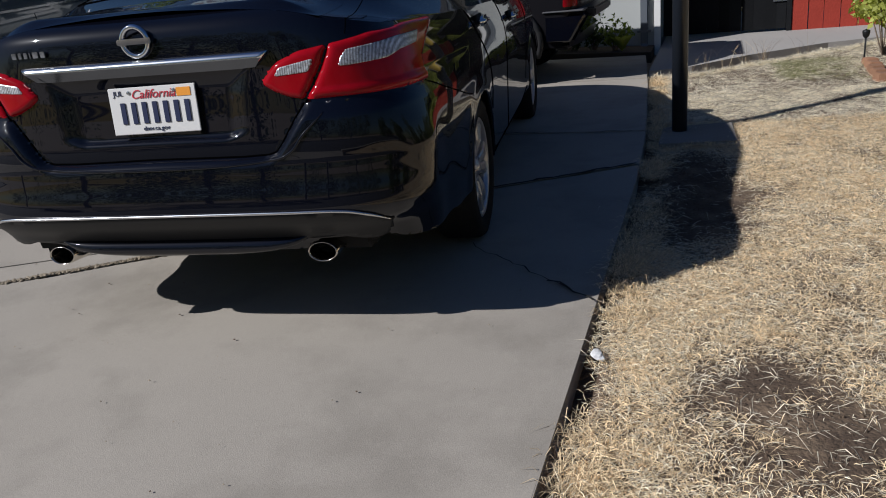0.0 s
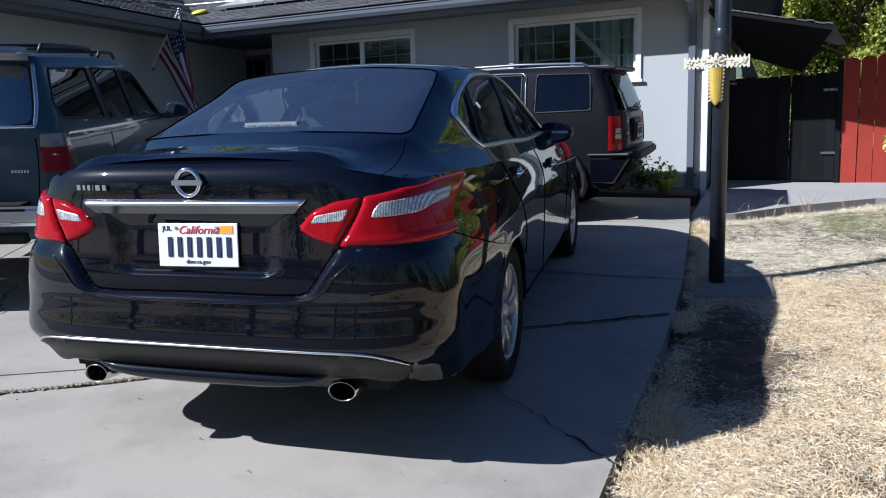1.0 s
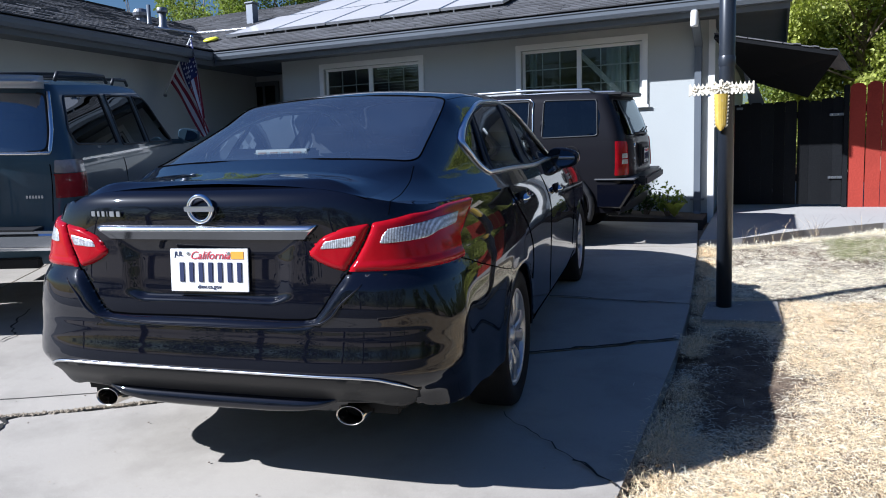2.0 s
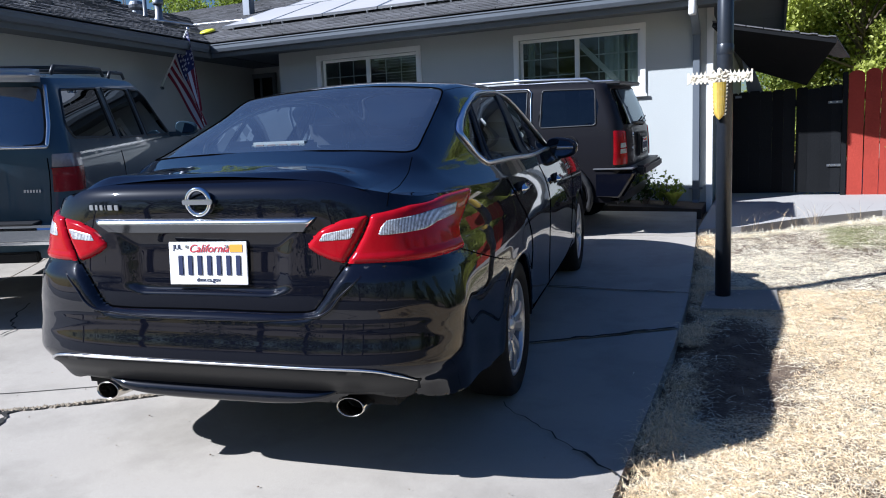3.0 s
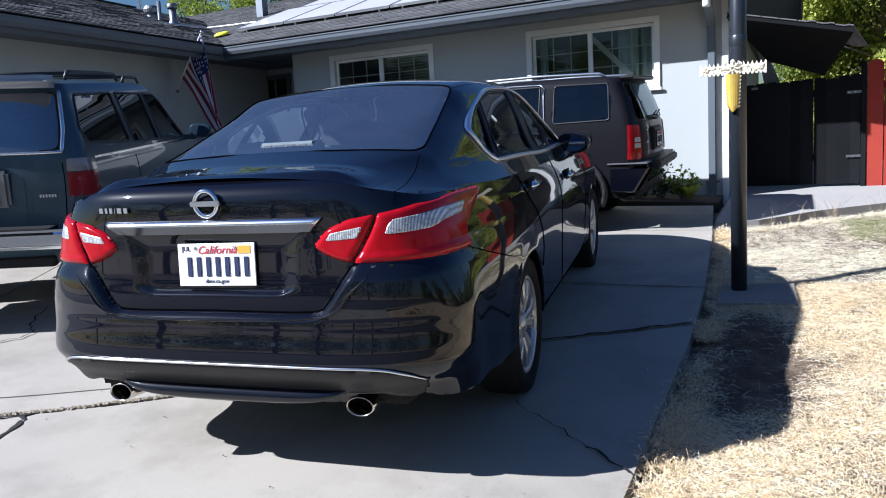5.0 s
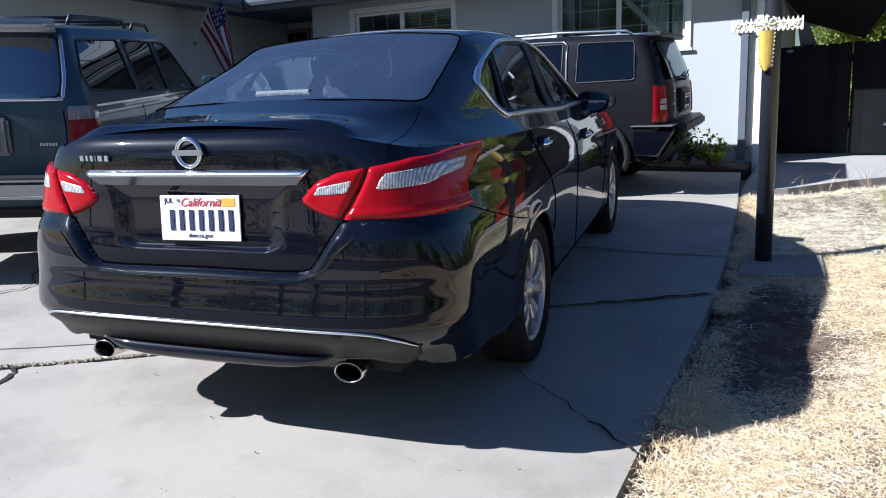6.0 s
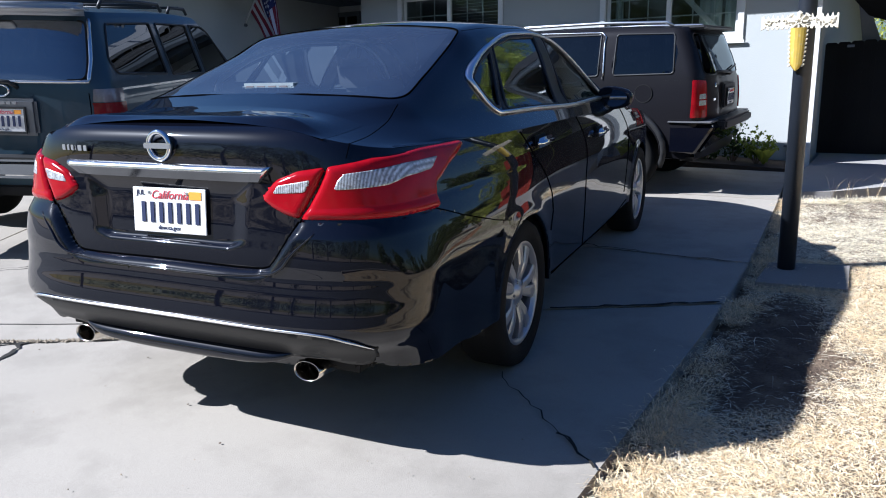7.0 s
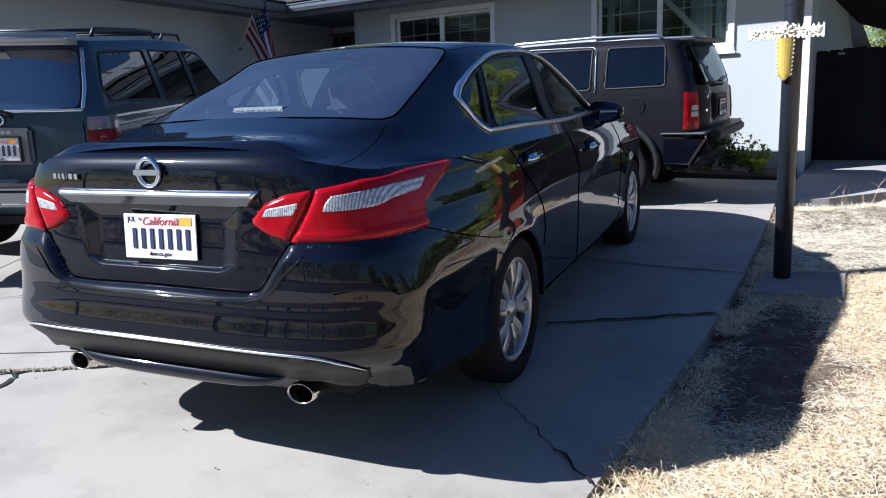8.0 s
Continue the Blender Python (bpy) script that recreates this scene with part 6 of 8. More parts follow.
    mesh("bumper_crease", v, f, PAINT_BLACK, root, "crisp upper edge of the bumper", smooth=True)
    for x in (.525, -.525):
        prof = [(0.0315, -0.02), (0.0325, -0.030), (0.0345, -0.028), (0.035, 0.02), (0.0335, 0.22), (0.0305, 0.22), (0.0305, 0.0)]
        v, f = lathe(prof, 28, 'Y', True)
        tilt = Matrix.Rotation(radians(-6), 3, 'X')

        def place(v, y):
            return [tuple(tilt @ Vector((a * 1.55, b, c * 1.02)) + Vector((x, y, .334))) for a, b, c in v]
        mesh("tail_pipe", place(v, -1.068), f, PIPE, root, "oval chrome tail pipe", smooth=True)
        v, f = lathe([(0.032, 0.0), (0.0, 0.06)], 20, 'Y')
        mesh("pipe_bore", place(v, -1.01), f, DARK, root)
    # handles, mirrors
    for y, z in ((.29, .966), (1.37, .905)):
        for sg in (1, -1):
            p = body.pt(sg * body.sy(y, z), z)
            h = part("door_handle", box((-0.017, -0.108, -0.022), (0.017, 0.108, 0.022), 0.016, m=pose(p[0] + sg * 0.026, y, z + .002, 0, 0, 0), segments=3), CHROME, root, "chrome door handle", smooth=True)
            part("handle_cup", box((-0.006, -0.075, -0.034), (0.003, 0.075, 0.034), 0.003, m=pose(p[0] + sg * 0.003, y, z)), DARK, h)
    for sg in (1, -1):
        door_mirror(root, sg * 0.80, 1.93, 1.065 if sg > 0 else 1.01, PAINT_BLACK, sg)
    # cabin
    part("parcel_shelf", box((-.58, -.52, 1.195), (.58, -.20, 1.22), 0.01), CABIN, root, "dark parcel shelf")
    lamp = part("high_brake_lamp", box((-.135, -.50, 1.222), (.135, -.38, 1.272), 0.012), LENS_PALE, root, "pale brake lamp housing behind the rear window")
    for k in range(4):
        part("lamp_cell", box((-.105 + .056 * k, -.505, 1.236), (-.063 + .056 * k, -.497, 1.262), 0.003), LENS_SMOKE, lamp)
    part("rear_bench", box((-.62, .12, .42), (.62, .62, .62), 0.06), CABIN, root)
    part("rear_backrest", box((-.62, -.07, 0), (.62, .07, .60), 0.06, m=pose(0, .02, .55, 14, 0, 0)), CABIN, root)
    for x in (-.36, .36):
        part("headrest", box((x - .13, -.05, .58), (x + .13, .05, .74), 0.045, m=pose(0, .02, .55, 14, 0, 0), segments=3), CABIN, root)
    for x in (-.37, .37):
        seat(root, x, 1.25, .40, CABIN)
    part("dashboard", box((-.68, 1.85, .70), (.68, 2.3, 1.04), 0.08), CABIN, root)
    v, f = lathe([(0.175 + 0.014 * math.cos(a), 0.014 * math.sin(a)) for a in np.linspace(0, 2 * math.pi, 9)[:-1]], 28, 'Y', True)
    part_w = mesh("steering_wheel", v, f, PLASTIC, root, smooth=True)
    part_w.matrix_local = pose(-.37, 1.78, .98, -22, 0, 0)
    part("cabin_floor", box((-.72, -.5, .36), (.72, 2.4, .40)), DARK, root)
    for sg in (1, -1):
        part("door_card", box((sg * .79 - .02, .1, .40), (sg * .79 + .02, 2.0, 1.03), 0.01), CABIN, root)
    part("inside_mirror", box((-.12, 1.62, 1.27), (.12, 1.65, 1.33), 0.015), PLASTIC, root)
    for x in (-.3, .3):
        part("headliner_lamp", box((x - .04, .9, 1.43), (x + .04, 1.0, 1.445), 0.004), CABIN_TRIM, root)
    return car


def green_suv():
    root = thing("green_suv", on_ground(-5.285, -1.36, 31.0, 0.05), "dark green five-door SUV with a roof rack and rear spoiler", "car")
    W = pchip([(0.3, .76), (.42, .825), (.6, .845), (.8, .848), (.95, .845), (1.05, .835), (1.2, .80)])
    YR = pchip([(0.3, -1.10), (.45, -1.16), (.70, -1.12), (.9, -1.10), (1.1, -1.085), (1.3, -1.03)])
    YF = pchip([(0.3, 3.3), (.6, 3.42), (.9, 3.38), (1.1, 3.2)])
    body = Shell(W, YR, YF, 0.24, 0.5, 3.6, 3.0, 0.03)
    edge = pchip([(-1.2, 1.10), (2.0, 1.06), (3.0, 1.0), (3.4, .92)])
    mid = pchip([(-1.2, 1.12), (2.0, 1.12), (3.0, 1.05), (3.4, .95)])
    GW = pchip([(1.0, .837), (1.06, .832), (1.12, .822), (1.2, .798), (1.3, .767), (1.4, .737), (1.5, .706), (1.56, .688), (1.61, .66), (1.66, .61), (1.7, .55)])
    GR = pchip([(1.0, -1.09), (1.1, -1.085), (1.3, -1.03), (1.5, -.965), (1.6, -.93), (1.66, -.88), (1.7, -.8)])
    GF = pchip([(1.0, 2.35), (1.1, 2.2), (1.3, 1.92), (1.5, 1.62), (1.6, 1.42), (1.68, 1.2)])
    house = Shell(GW, GR, GF, 0.20, 0.35, 3.4, 2.8, 0.04)
    redge = pchip([(-1.0, 1.60), (0.5, 1.625), (1.2, 1.605), (1.6, 1.55)])
    rmid = pchip([(-1.0, 1.63), (0.5, 1.665), (1.2, 1.645), (1.6, 1.57)])
    wins = [("quarter_glass", [('y', -.80, 1.20), ('y', .02, 1.16), ('y', .0, 1.545), ('y', -.72, 1.53), ('y', -.86, 1.30)], GLASS_TINT, True),
            ("rear_door_glass", [('y', .12, 1.15), ('y', .82, 1.13), ('y', .80, 1.54), ('y', .12, 1.545)], GLASS_TINT, True),
            ("front_door_glass", [('y', .92, 1.13), ('y', 1.80, 1.10), ('y', 1.42, 1.48), ('y', 1.25, 1.53), ('y', .90, 1.54)], GLASS_TINT, True)]
    car = Car(root, PAINT_GREEN, body, (edge, mid, 3.0), house, (redge, rmid, 3.0), (-.9, 2.0, .7), (0.0, 2.675), 0.4, (0.42, 0.40), wins, 0.42, 1.05, 0.03,
              rear_poly=[("rear_window", [('x', .655, 1.165), ('x', .655, 1.30), ('x', .62, 1.545)], GLASS_TAILGATE)],
              screen_poly=[("windscreen", [(0.66, 1.16), (0.62, 1.32), (0.56, 1.52)], GLASS_CAR)])
    for y in (0.0, 2.675):
        for sd in (1, -1):
            wheel(root, sd * 0.74, y, 0.365, 0.25, 0.20, 6, sd, False)
    part("cabin_floor", box((-.7, -1.0, .62), (.7, 2.2, .66)), DARK, root)
    for x in (-.36, .36):
        seat(root, x, 1.2, .66, CABIN)
    part("rear_bench", box((-.62, .2, .66), (.62, .3, 1.26), 0.05), CABIN, root)
    # bright frame round the rear glass
    P = house.chart([('x', -.62, 1.555), ('x', -.672, 1.30), ('x', -.672, 1.150), ('x', .672, 1.150), ('x', .672, 1.30), ('x', .63, 1.555)])
    v, f = tube([tuple(p) for p in house.line(P, 0.006, 10)], 0.015, 8, 0.8)
    mesh("rear_glass_trim", v, f, SATIN, root, "bright trim round the rear window", smooth=True)
    # spoiler with brake lamp
    sp = part("rear_spoiler", box((-.66, -1.11, 1.575), (.66, -.84, 1.66), 0.038, segments=4), SPOILER, root, "silver-grey roof spoiler", smooth=True)
    part("brake_lamp", box((-.17, -1.106, 1.605), (.17, -1.095, 1.635), 0.003), LENS_DARK, sp, "dark red brake lamp")
    part("spoiler_bracket", box((-.14, -1.06, 1.555), (.14, -.98, 1.583), 0.006), SATIN, sp)
    # rear lamps
    for sg in (1, -1):
        for nm, z0, z1, mt in (("upper_lens", 1.02, 1.105, LENS_SMOKE), ("lower_lens", .855, 1.015, LENS_OLD)):
            C = rounded(body.chart([('x', .695, z0), ('y', -.86, z0), ('y', -.84, z1), ('x', .695, z1)]), 0.01)
            Q = C if sg > 0 else [(-a, b) for a, b in reversed(C)]
            V, F = body.piece(Q, 0.012, 0.03, 0.014)
            mesh("tail_lamp_" + nm, V, F, mt, root, "clear upper lens of the tail lamp" if z0 > .9 else "dark red tail lamp", smooth=False)
    # tailgate: plate recess, handle, wiper, badges
    part("plate_surround", box((-.11, -1.135, .80), (.35, -1.09, 1.045), 0.02), GALVANISED, root, "silver plate surround")
    number_plate(root, pose(.12, -1.145, .905, -3, 0, 0), PLASTIC)
    bars(root, "plate_frame_badge", pose(.12, -1.142, 1.018), (.03, .03, .03, .03, .03, .03), .02, CHROME, .008)
    v, f = lathe([(0.030, -0.012), (0.036, -0.016), (0.042, -0.012), (0.042, 0.0), (0.030, 0.0)], 28, 'Y', True)
    mesh("round_badge", [(a * 1.3 + .12, b - 1.092, c + 1.095) for a, b, c in v], f, CHROME, root, "oval chrome badge", smooth=True)
    v, f = tube([(-.02, -1.07, 1.155), (.06, -1.115, 1.16), (.18, -1.115, 1.15), (.22, -1.08, 1.11)], 0.014, 8)
    mesh("wiper_arm", v, f, PLASTIC, root, "black rear wiper", smooth=True)
    bars(root, "maker_badge", pose(.585, -1.112, .87), (.013,) * 6, .02, CHROME, .006)
    # bumper
    bm = box((-.80, -1.26, .53), (.80, -1.08, .66), 0.03, segments=3)
    part("bumper", bm, CHROME, root, "chrome rear bumper")
    part("bumper_pad", box((-.62, -1.265, .662), (.62, -1.10, .675), 0.004), PLASTIC, root)
    for sg in (1, -1):
        part("bumper_end", box((sg * .82 - .05, -1.24, .46), (sg * .82 + .05, -.92, .66), 0.03), PLASTIC, root, "black bumper end")
    part("tow_bar", box((-.60, -1.18, .40), (.60, -1.10, .47), 0.01), DARK, root, "black tow bar")
    part("tow_hitch", box((-.045, -1.30, .385), (.045, -1.10, .475), 0.008), PLASTIC_GREY, root, "square tow hitch")
    for sg in (1, -1):
        car.piece("side_trim", [('y', -.84, 1.09), ('y', 2.0, 1.075), ('y', 2.0, 1.09), ('y', -.84, 1.105)], SATIN, 0.005, 0.01, sg < 0, house) if sg < 0 else None
        v, f = tube([(sg * .60, -.62, 1.64), (sg * .60, -.57, 1.69), (sg * .60, .1, 1.703), (sg * .60, .45, 1.70), (sg * .60, .52, 1.65)], 0.015, 8)
        mesh("roof_rail", v, f, PLASTIC, root, "black roof rail", smooth=True)
        v, f = tube([(sg * .59, .70, 1.64), (sg * .59, .75, 1.685), (sg * .59, 1.1, 1.685), (sg * .59, 1.16, 1.64)], 0.014, 8)
        mesh("roof_rail", v, f, PLASTIC, root, "black roof rail", smooth=True)
        door_mirror(root, sg * .88, 1.85, 1.15, PAINT_GREEN, sg)
    for y in (-.35, .35, .95):
        v, f = tube([(-.60, y, 1.69), (.60, y, 1.69)], 0.012, 8)
        mesh("cross_bar", v, f, PLASTIC, root, "black roof rack bar", smooth=True)
    car.seam([('y', .07, .5), ('y', .06, 1.05)])
    car.seam([('x', .672, .70), ('x', .672, 1.08)])
    return car


def grey_suv():
    # faces left, parallel to the house
    root = thing("charcoal_suv", on_ground(-1.84, 2.99, 90.0, 0.0), "charcoal grey boxy SUV with silver roof rails", "car")
    W = pchip([(0.25, .78), (.4, .85), (.6, .878), (.8, .88), (.95, .876), (1.06, .868), (1.2, .84)])
    YR = pchip([(0.25, -.72), (.42, -.78), (.6, -.80), (.8, -.80), (1.0, -.79), (1.15, -.77), (1.3, -.72)])
    YF = pchip([(0.25, 3.35), (.6, 3.52), (.9, 3.5), (1.1, 3.35)])
    body = Shell(W, YR, YF, 0.20, 0.4, 3.8, 3.4, 0.025)
    edge = pchip([(-.9, 1.09), (2.0, 1.06), (3.0, 1.03), (3.5, .98)])
    mid = pchip([(-.9, 1.10), (2.0, 1.10), (3.0, 1.07), (3.5, 1.0)])
    GW = pchip([(1.0, .872), (1.1, .862), (1.3, .825), (1.45, .79), (1.54, .76), (1.59, .70), (1.62, .62)])
    GR = pchip([(1.0, -.785), (1.1, -.775), (1.3, -.72), (1.45, -.655), (1.54, -.61), (1.59, -.54), (1.62, -.45)])
    GF = pchip([(1.0, 2.25), (1.1, 2.1), (1.3, 1.88), (1.45, 1.70), (1.54, 1.55), (1.6, 1.35)])
    house = Shell(GW, GR, GF, 0.20, 0.3, 3.6, 3.0, 0.03)
    redge = pchip([(-.7, 1.55), (.5, 1.575), (1.3, 1.565), (1.7, 1.52)])
    rmid = pchip([(-.7, 1.57), (.5, 1.605), (1.3, 1.595), (1.7, 1.54)])
    wins = [("quarter_glass", [('y', -.48, 1.145), ('y', .09, 1.135), ('y', .075, 1.515), ('y', -.46, 1.505)], GLASS_TINT, True),
            ("rear_door_glass", [('y', .24, 1.13), ('y', .88, 1.12), ('y', .87, 1.515), ('y', .23, 1.515)], GLASS_TINT, True),
            ("front_door_glass", [('y', .98, 1.12), ('y', 1.80, 1.10), ('y', 1.55, 1.42), ('y', 1.42, 1.51), ('y', .97, 1.515)], GLASS_TINT, True)]
    car = Car(root, PAINT_GREY, body, (edge, mid, 3.0), house, (redge, rmid, 3.0), (-.6, 1.9, .75), (0.0, 2.635), 0.35, (0.41, 0.37), wins, 0.36, 1.04, 0.03,
              rear_poly=[("rear_window", [('x', .70, 1.13), ('x', .70, 1.25), ('x', .66, 1.50)], GLASS_DULL)],
              screen_poly=[("windscreen", [(0.68, 1.16), (0.64, 1.30), (0.60, 1.48)], GLASS_CAR)])
    for y in (0.0, 2.635):
        for sd in (1, -1):
            wheel(root, sd * 0.765, y, 0.345, 0.215, 0.215, 5, sd, False)
    part("cabin_floor", box((-.74, -.7, .60), (.74, 2.2, .64)), DARK, root)
    for x in (-.36, .36):
        seat(root, x, 1.2, .64, CABIN)
    part("rear_bench", box((-.62, .3, .64), (.62, .4, 1.24), 0.05), CABIN, root)
    for sg in (1, -1):
        V, F = body.piece((lambda C: C if sg > 0 else [(-a, b) for a, b in reversed(C)])(rounded(body.chart([('x', .715, .745), ('y', -.66, .745), ('y', -.66, 1.085), ('x', .715, 1.075)]), 0.02)), 0.014, 0.035, 0.014)
        lamp = mesh("tail_lamp", V, F, LENS_RED, root, "tall red tail lamp", smooth=False)
        for z0, z1 in ((.855, .900), (.912, .958)):
            V, F = body.piece((lambda C: C if sg > 0 else [(-a, b) for a, b in reversed(C)])(body.chart([('x', .74, z0), ('y', -.72, z0), ('y', -.72, z1), ('x', .74, z1)])), 0.0175, 0.006, 0.012)
            mesh("reverse_lens", V, F, LENS_CLEAR, lamp, "clear reverse light")
        # arch flares and sills
        a = np.linspace(math.radians(-12), math.radians(192), 40)
        for cs in car.arch_s:
            P = body.pt(sg * (cs + .445 * np.cos(a)), .37 + .445 * np.sin(a)) + np.array([sg * 0.008, 0, 0])
            v, f = tube([tuple(p) for p in P], 0.030, 8, 1.0)
            mesh("arch_flare", v, f, PLASTIC, root, "grey plastic arch flare", smooth=True)
        v, f = tube([(sg * .66, -.42, 1.575), (sg * .66, -.36, 1.610), (sg * .665, .3, 1.628), (sg * .665, 1.1, 1.620), (sg * .655, 1.2, 1.575)], 0.015, 8)
        mesh("roof_rail", v, f, ALUMINIUM, root, "silver roof rail", smooth=True)
        P = house.chart([('y', .19, 1.10), ('y', .19, 1.50), ('y', .23, 1.535), ('y', .9, 1.545), ('y', 1.45, 1.53)])
        v, f = tube([tuple(p) for p in house.line([(sg * q, z) for q, z in P], 0.004, 6)], 0.009, 6)
        mesh("door_trim", v, f, SATIN, root, "bright edge of the rear door", smooth=True)
        door_mirror(root, sg * .93, 1.82, 1.14, PLASTIC, sg)
    car.seam([('y', .155, .62), ('y', .17, 1.03)])
    p = body.pt(-body.sy(-.22, .965), .965)
    v, f = lathe([(0.0, 0.006), (0.078, 0.006), (0.082, 0.0)], 28)
    mesh("fuel_door", [(p[0] - a, -.22 + b, .965 + c) for a, b, c in v], f, PAINT_GREY, root, "round fuel door")
    v, f = tube([(p[0] - .005, -.22 + .082 * math.cos(t), .965 + .082 * math.sin(t)) for t in np.linspace(0, 2 * math.pi, 29)[:-1]], 0.0035, 6, close=True)
    mesh("fuel_door_gap", v, f, DARK, root, "thin dark ring")
    # bumper with stepped corners
    bm = box((-.875, -.90, .38), (.875, -.44, .705), 0.05, segments=3)
    for vv in bm.verts:
        if vv.co.z < .55 and vv.co.y < -.7:
            vv.co.y += 0.14
    part("bumper", bm, PAINT_BLACK, root, "glossy dark rear bumper", smooth=False)
    part("bumper_ledge", box((-.885, -.86, .698), (.885, -.46, .714), 0.006), LEDGE, root, "faded grey ledge along the bumper")
    v, f = tube([tuple(p) for p in house.line([(house.sx(.02, 1.13), 1.13), (house.sx(.25, 1.16), 1.16), (house.sx(.50, 1.19), 1.19)], 0.018, 4)], 0.008, 6)
    wiper = mesh("rear_wiper", v, f, PLASTIC, root, "black rear wiper", smooth=True)
    p = house.pt(house.sx(.02, 1.13), 1.13)
    part("wiper_pivot", box((p[0] - .03, p[1] - .06, 1.105), (p[0] + .03, p[1] + .01, 1.155), 0.012), PLASTIC, wiper)
    part("bumper_step", box((-.60, -.94, .62), (.60, -.80, .715), 0.02), PLASTIC, root, "black step pad")
    part("bumper_valance", box((-.70, -.70, .32), (.70, -.5, .42), 0.04), PLASTIC, root, "black lower valance")
    part("tailgate_recess", box((-.24, -.825, .78), (.24, -.785, 1.04), 0.02), PLASTIC, root, "dark plate recess")
    number_plate(root, pose(0, -.835, .90), PLASTIC)
    bars(root, "drive_badge", pose(-.60, -.812, .90), (.022, .018, .022), .022, CHROME, .006)
    v, f = lathe([(0.0, -.008), (.022, -.006), (.024, 0)], 16, 'Y')
    mesh("maker_badge", [(a - .55, b - .806, c + 1.03) for a, b, c in v], f, CHROME, root)
    part("roof_spoiler", box((-.62, -.70, 1.535), (.62, -.46, 1.575), 0.018, segments=3), PLASTIC, root, "black roof spoiler")
    v, f = tube([(0, -.81, 1.12), (-.02, -.83, 1.13), (-.30, -.81, 1.145), (-.52, -.80, 1.15)], 0.012, 8)
    mesh("wiper_arm", v, f, PLASTIC, root, "black rear wiper", smooth=True)
    return car


black_car = sedan()
green = green_suv()
grey = grey_suv()

# ---- post with cross ----


def street_post():
    p = thing("steel_post", pose(-0.005, 0, ground_z(0, 0) - 0.02), "black painted round steel post in a concrete pad", "post")
    v, f = lathe([(0.0, 0.0), (0.052, 0.0), (0.052, 3.6), (0.0, 3.6)], 32, 'Z')
    mesh("pole", v, f, POST, p, smooth=True)
    v, f = lathe([(0.0525, 1.66), (0.056, 1.67), (0.056, 1.72), (0.0525, 1.73)], 32, 'Z')
    mesh("collar", v, f, POST, p, "worn metal collar", smooth=True)
    pad = bmesh.new()
    vs = [(-0.12, -0.38), (0.365, -0.33), (0.335, 0.22), (-0.12, 0.10)]
    vs = [pad.verts.new((x, y, ground_z(x, y) + 0.002)) for x, y in vs]
    f = pad.faces.new(vs)
    g = bmesh.ops.extrude_face_region(pad, geom=[f])
    for e in g["geom"]:
        if isinstance(e, bmesh.types.BMVert):
            e.co.z -= 0.12
    tagged(part("post_pad", pad, PAD, None), "flat square concrete pad at the foot of the post", "pad", kind="structure")


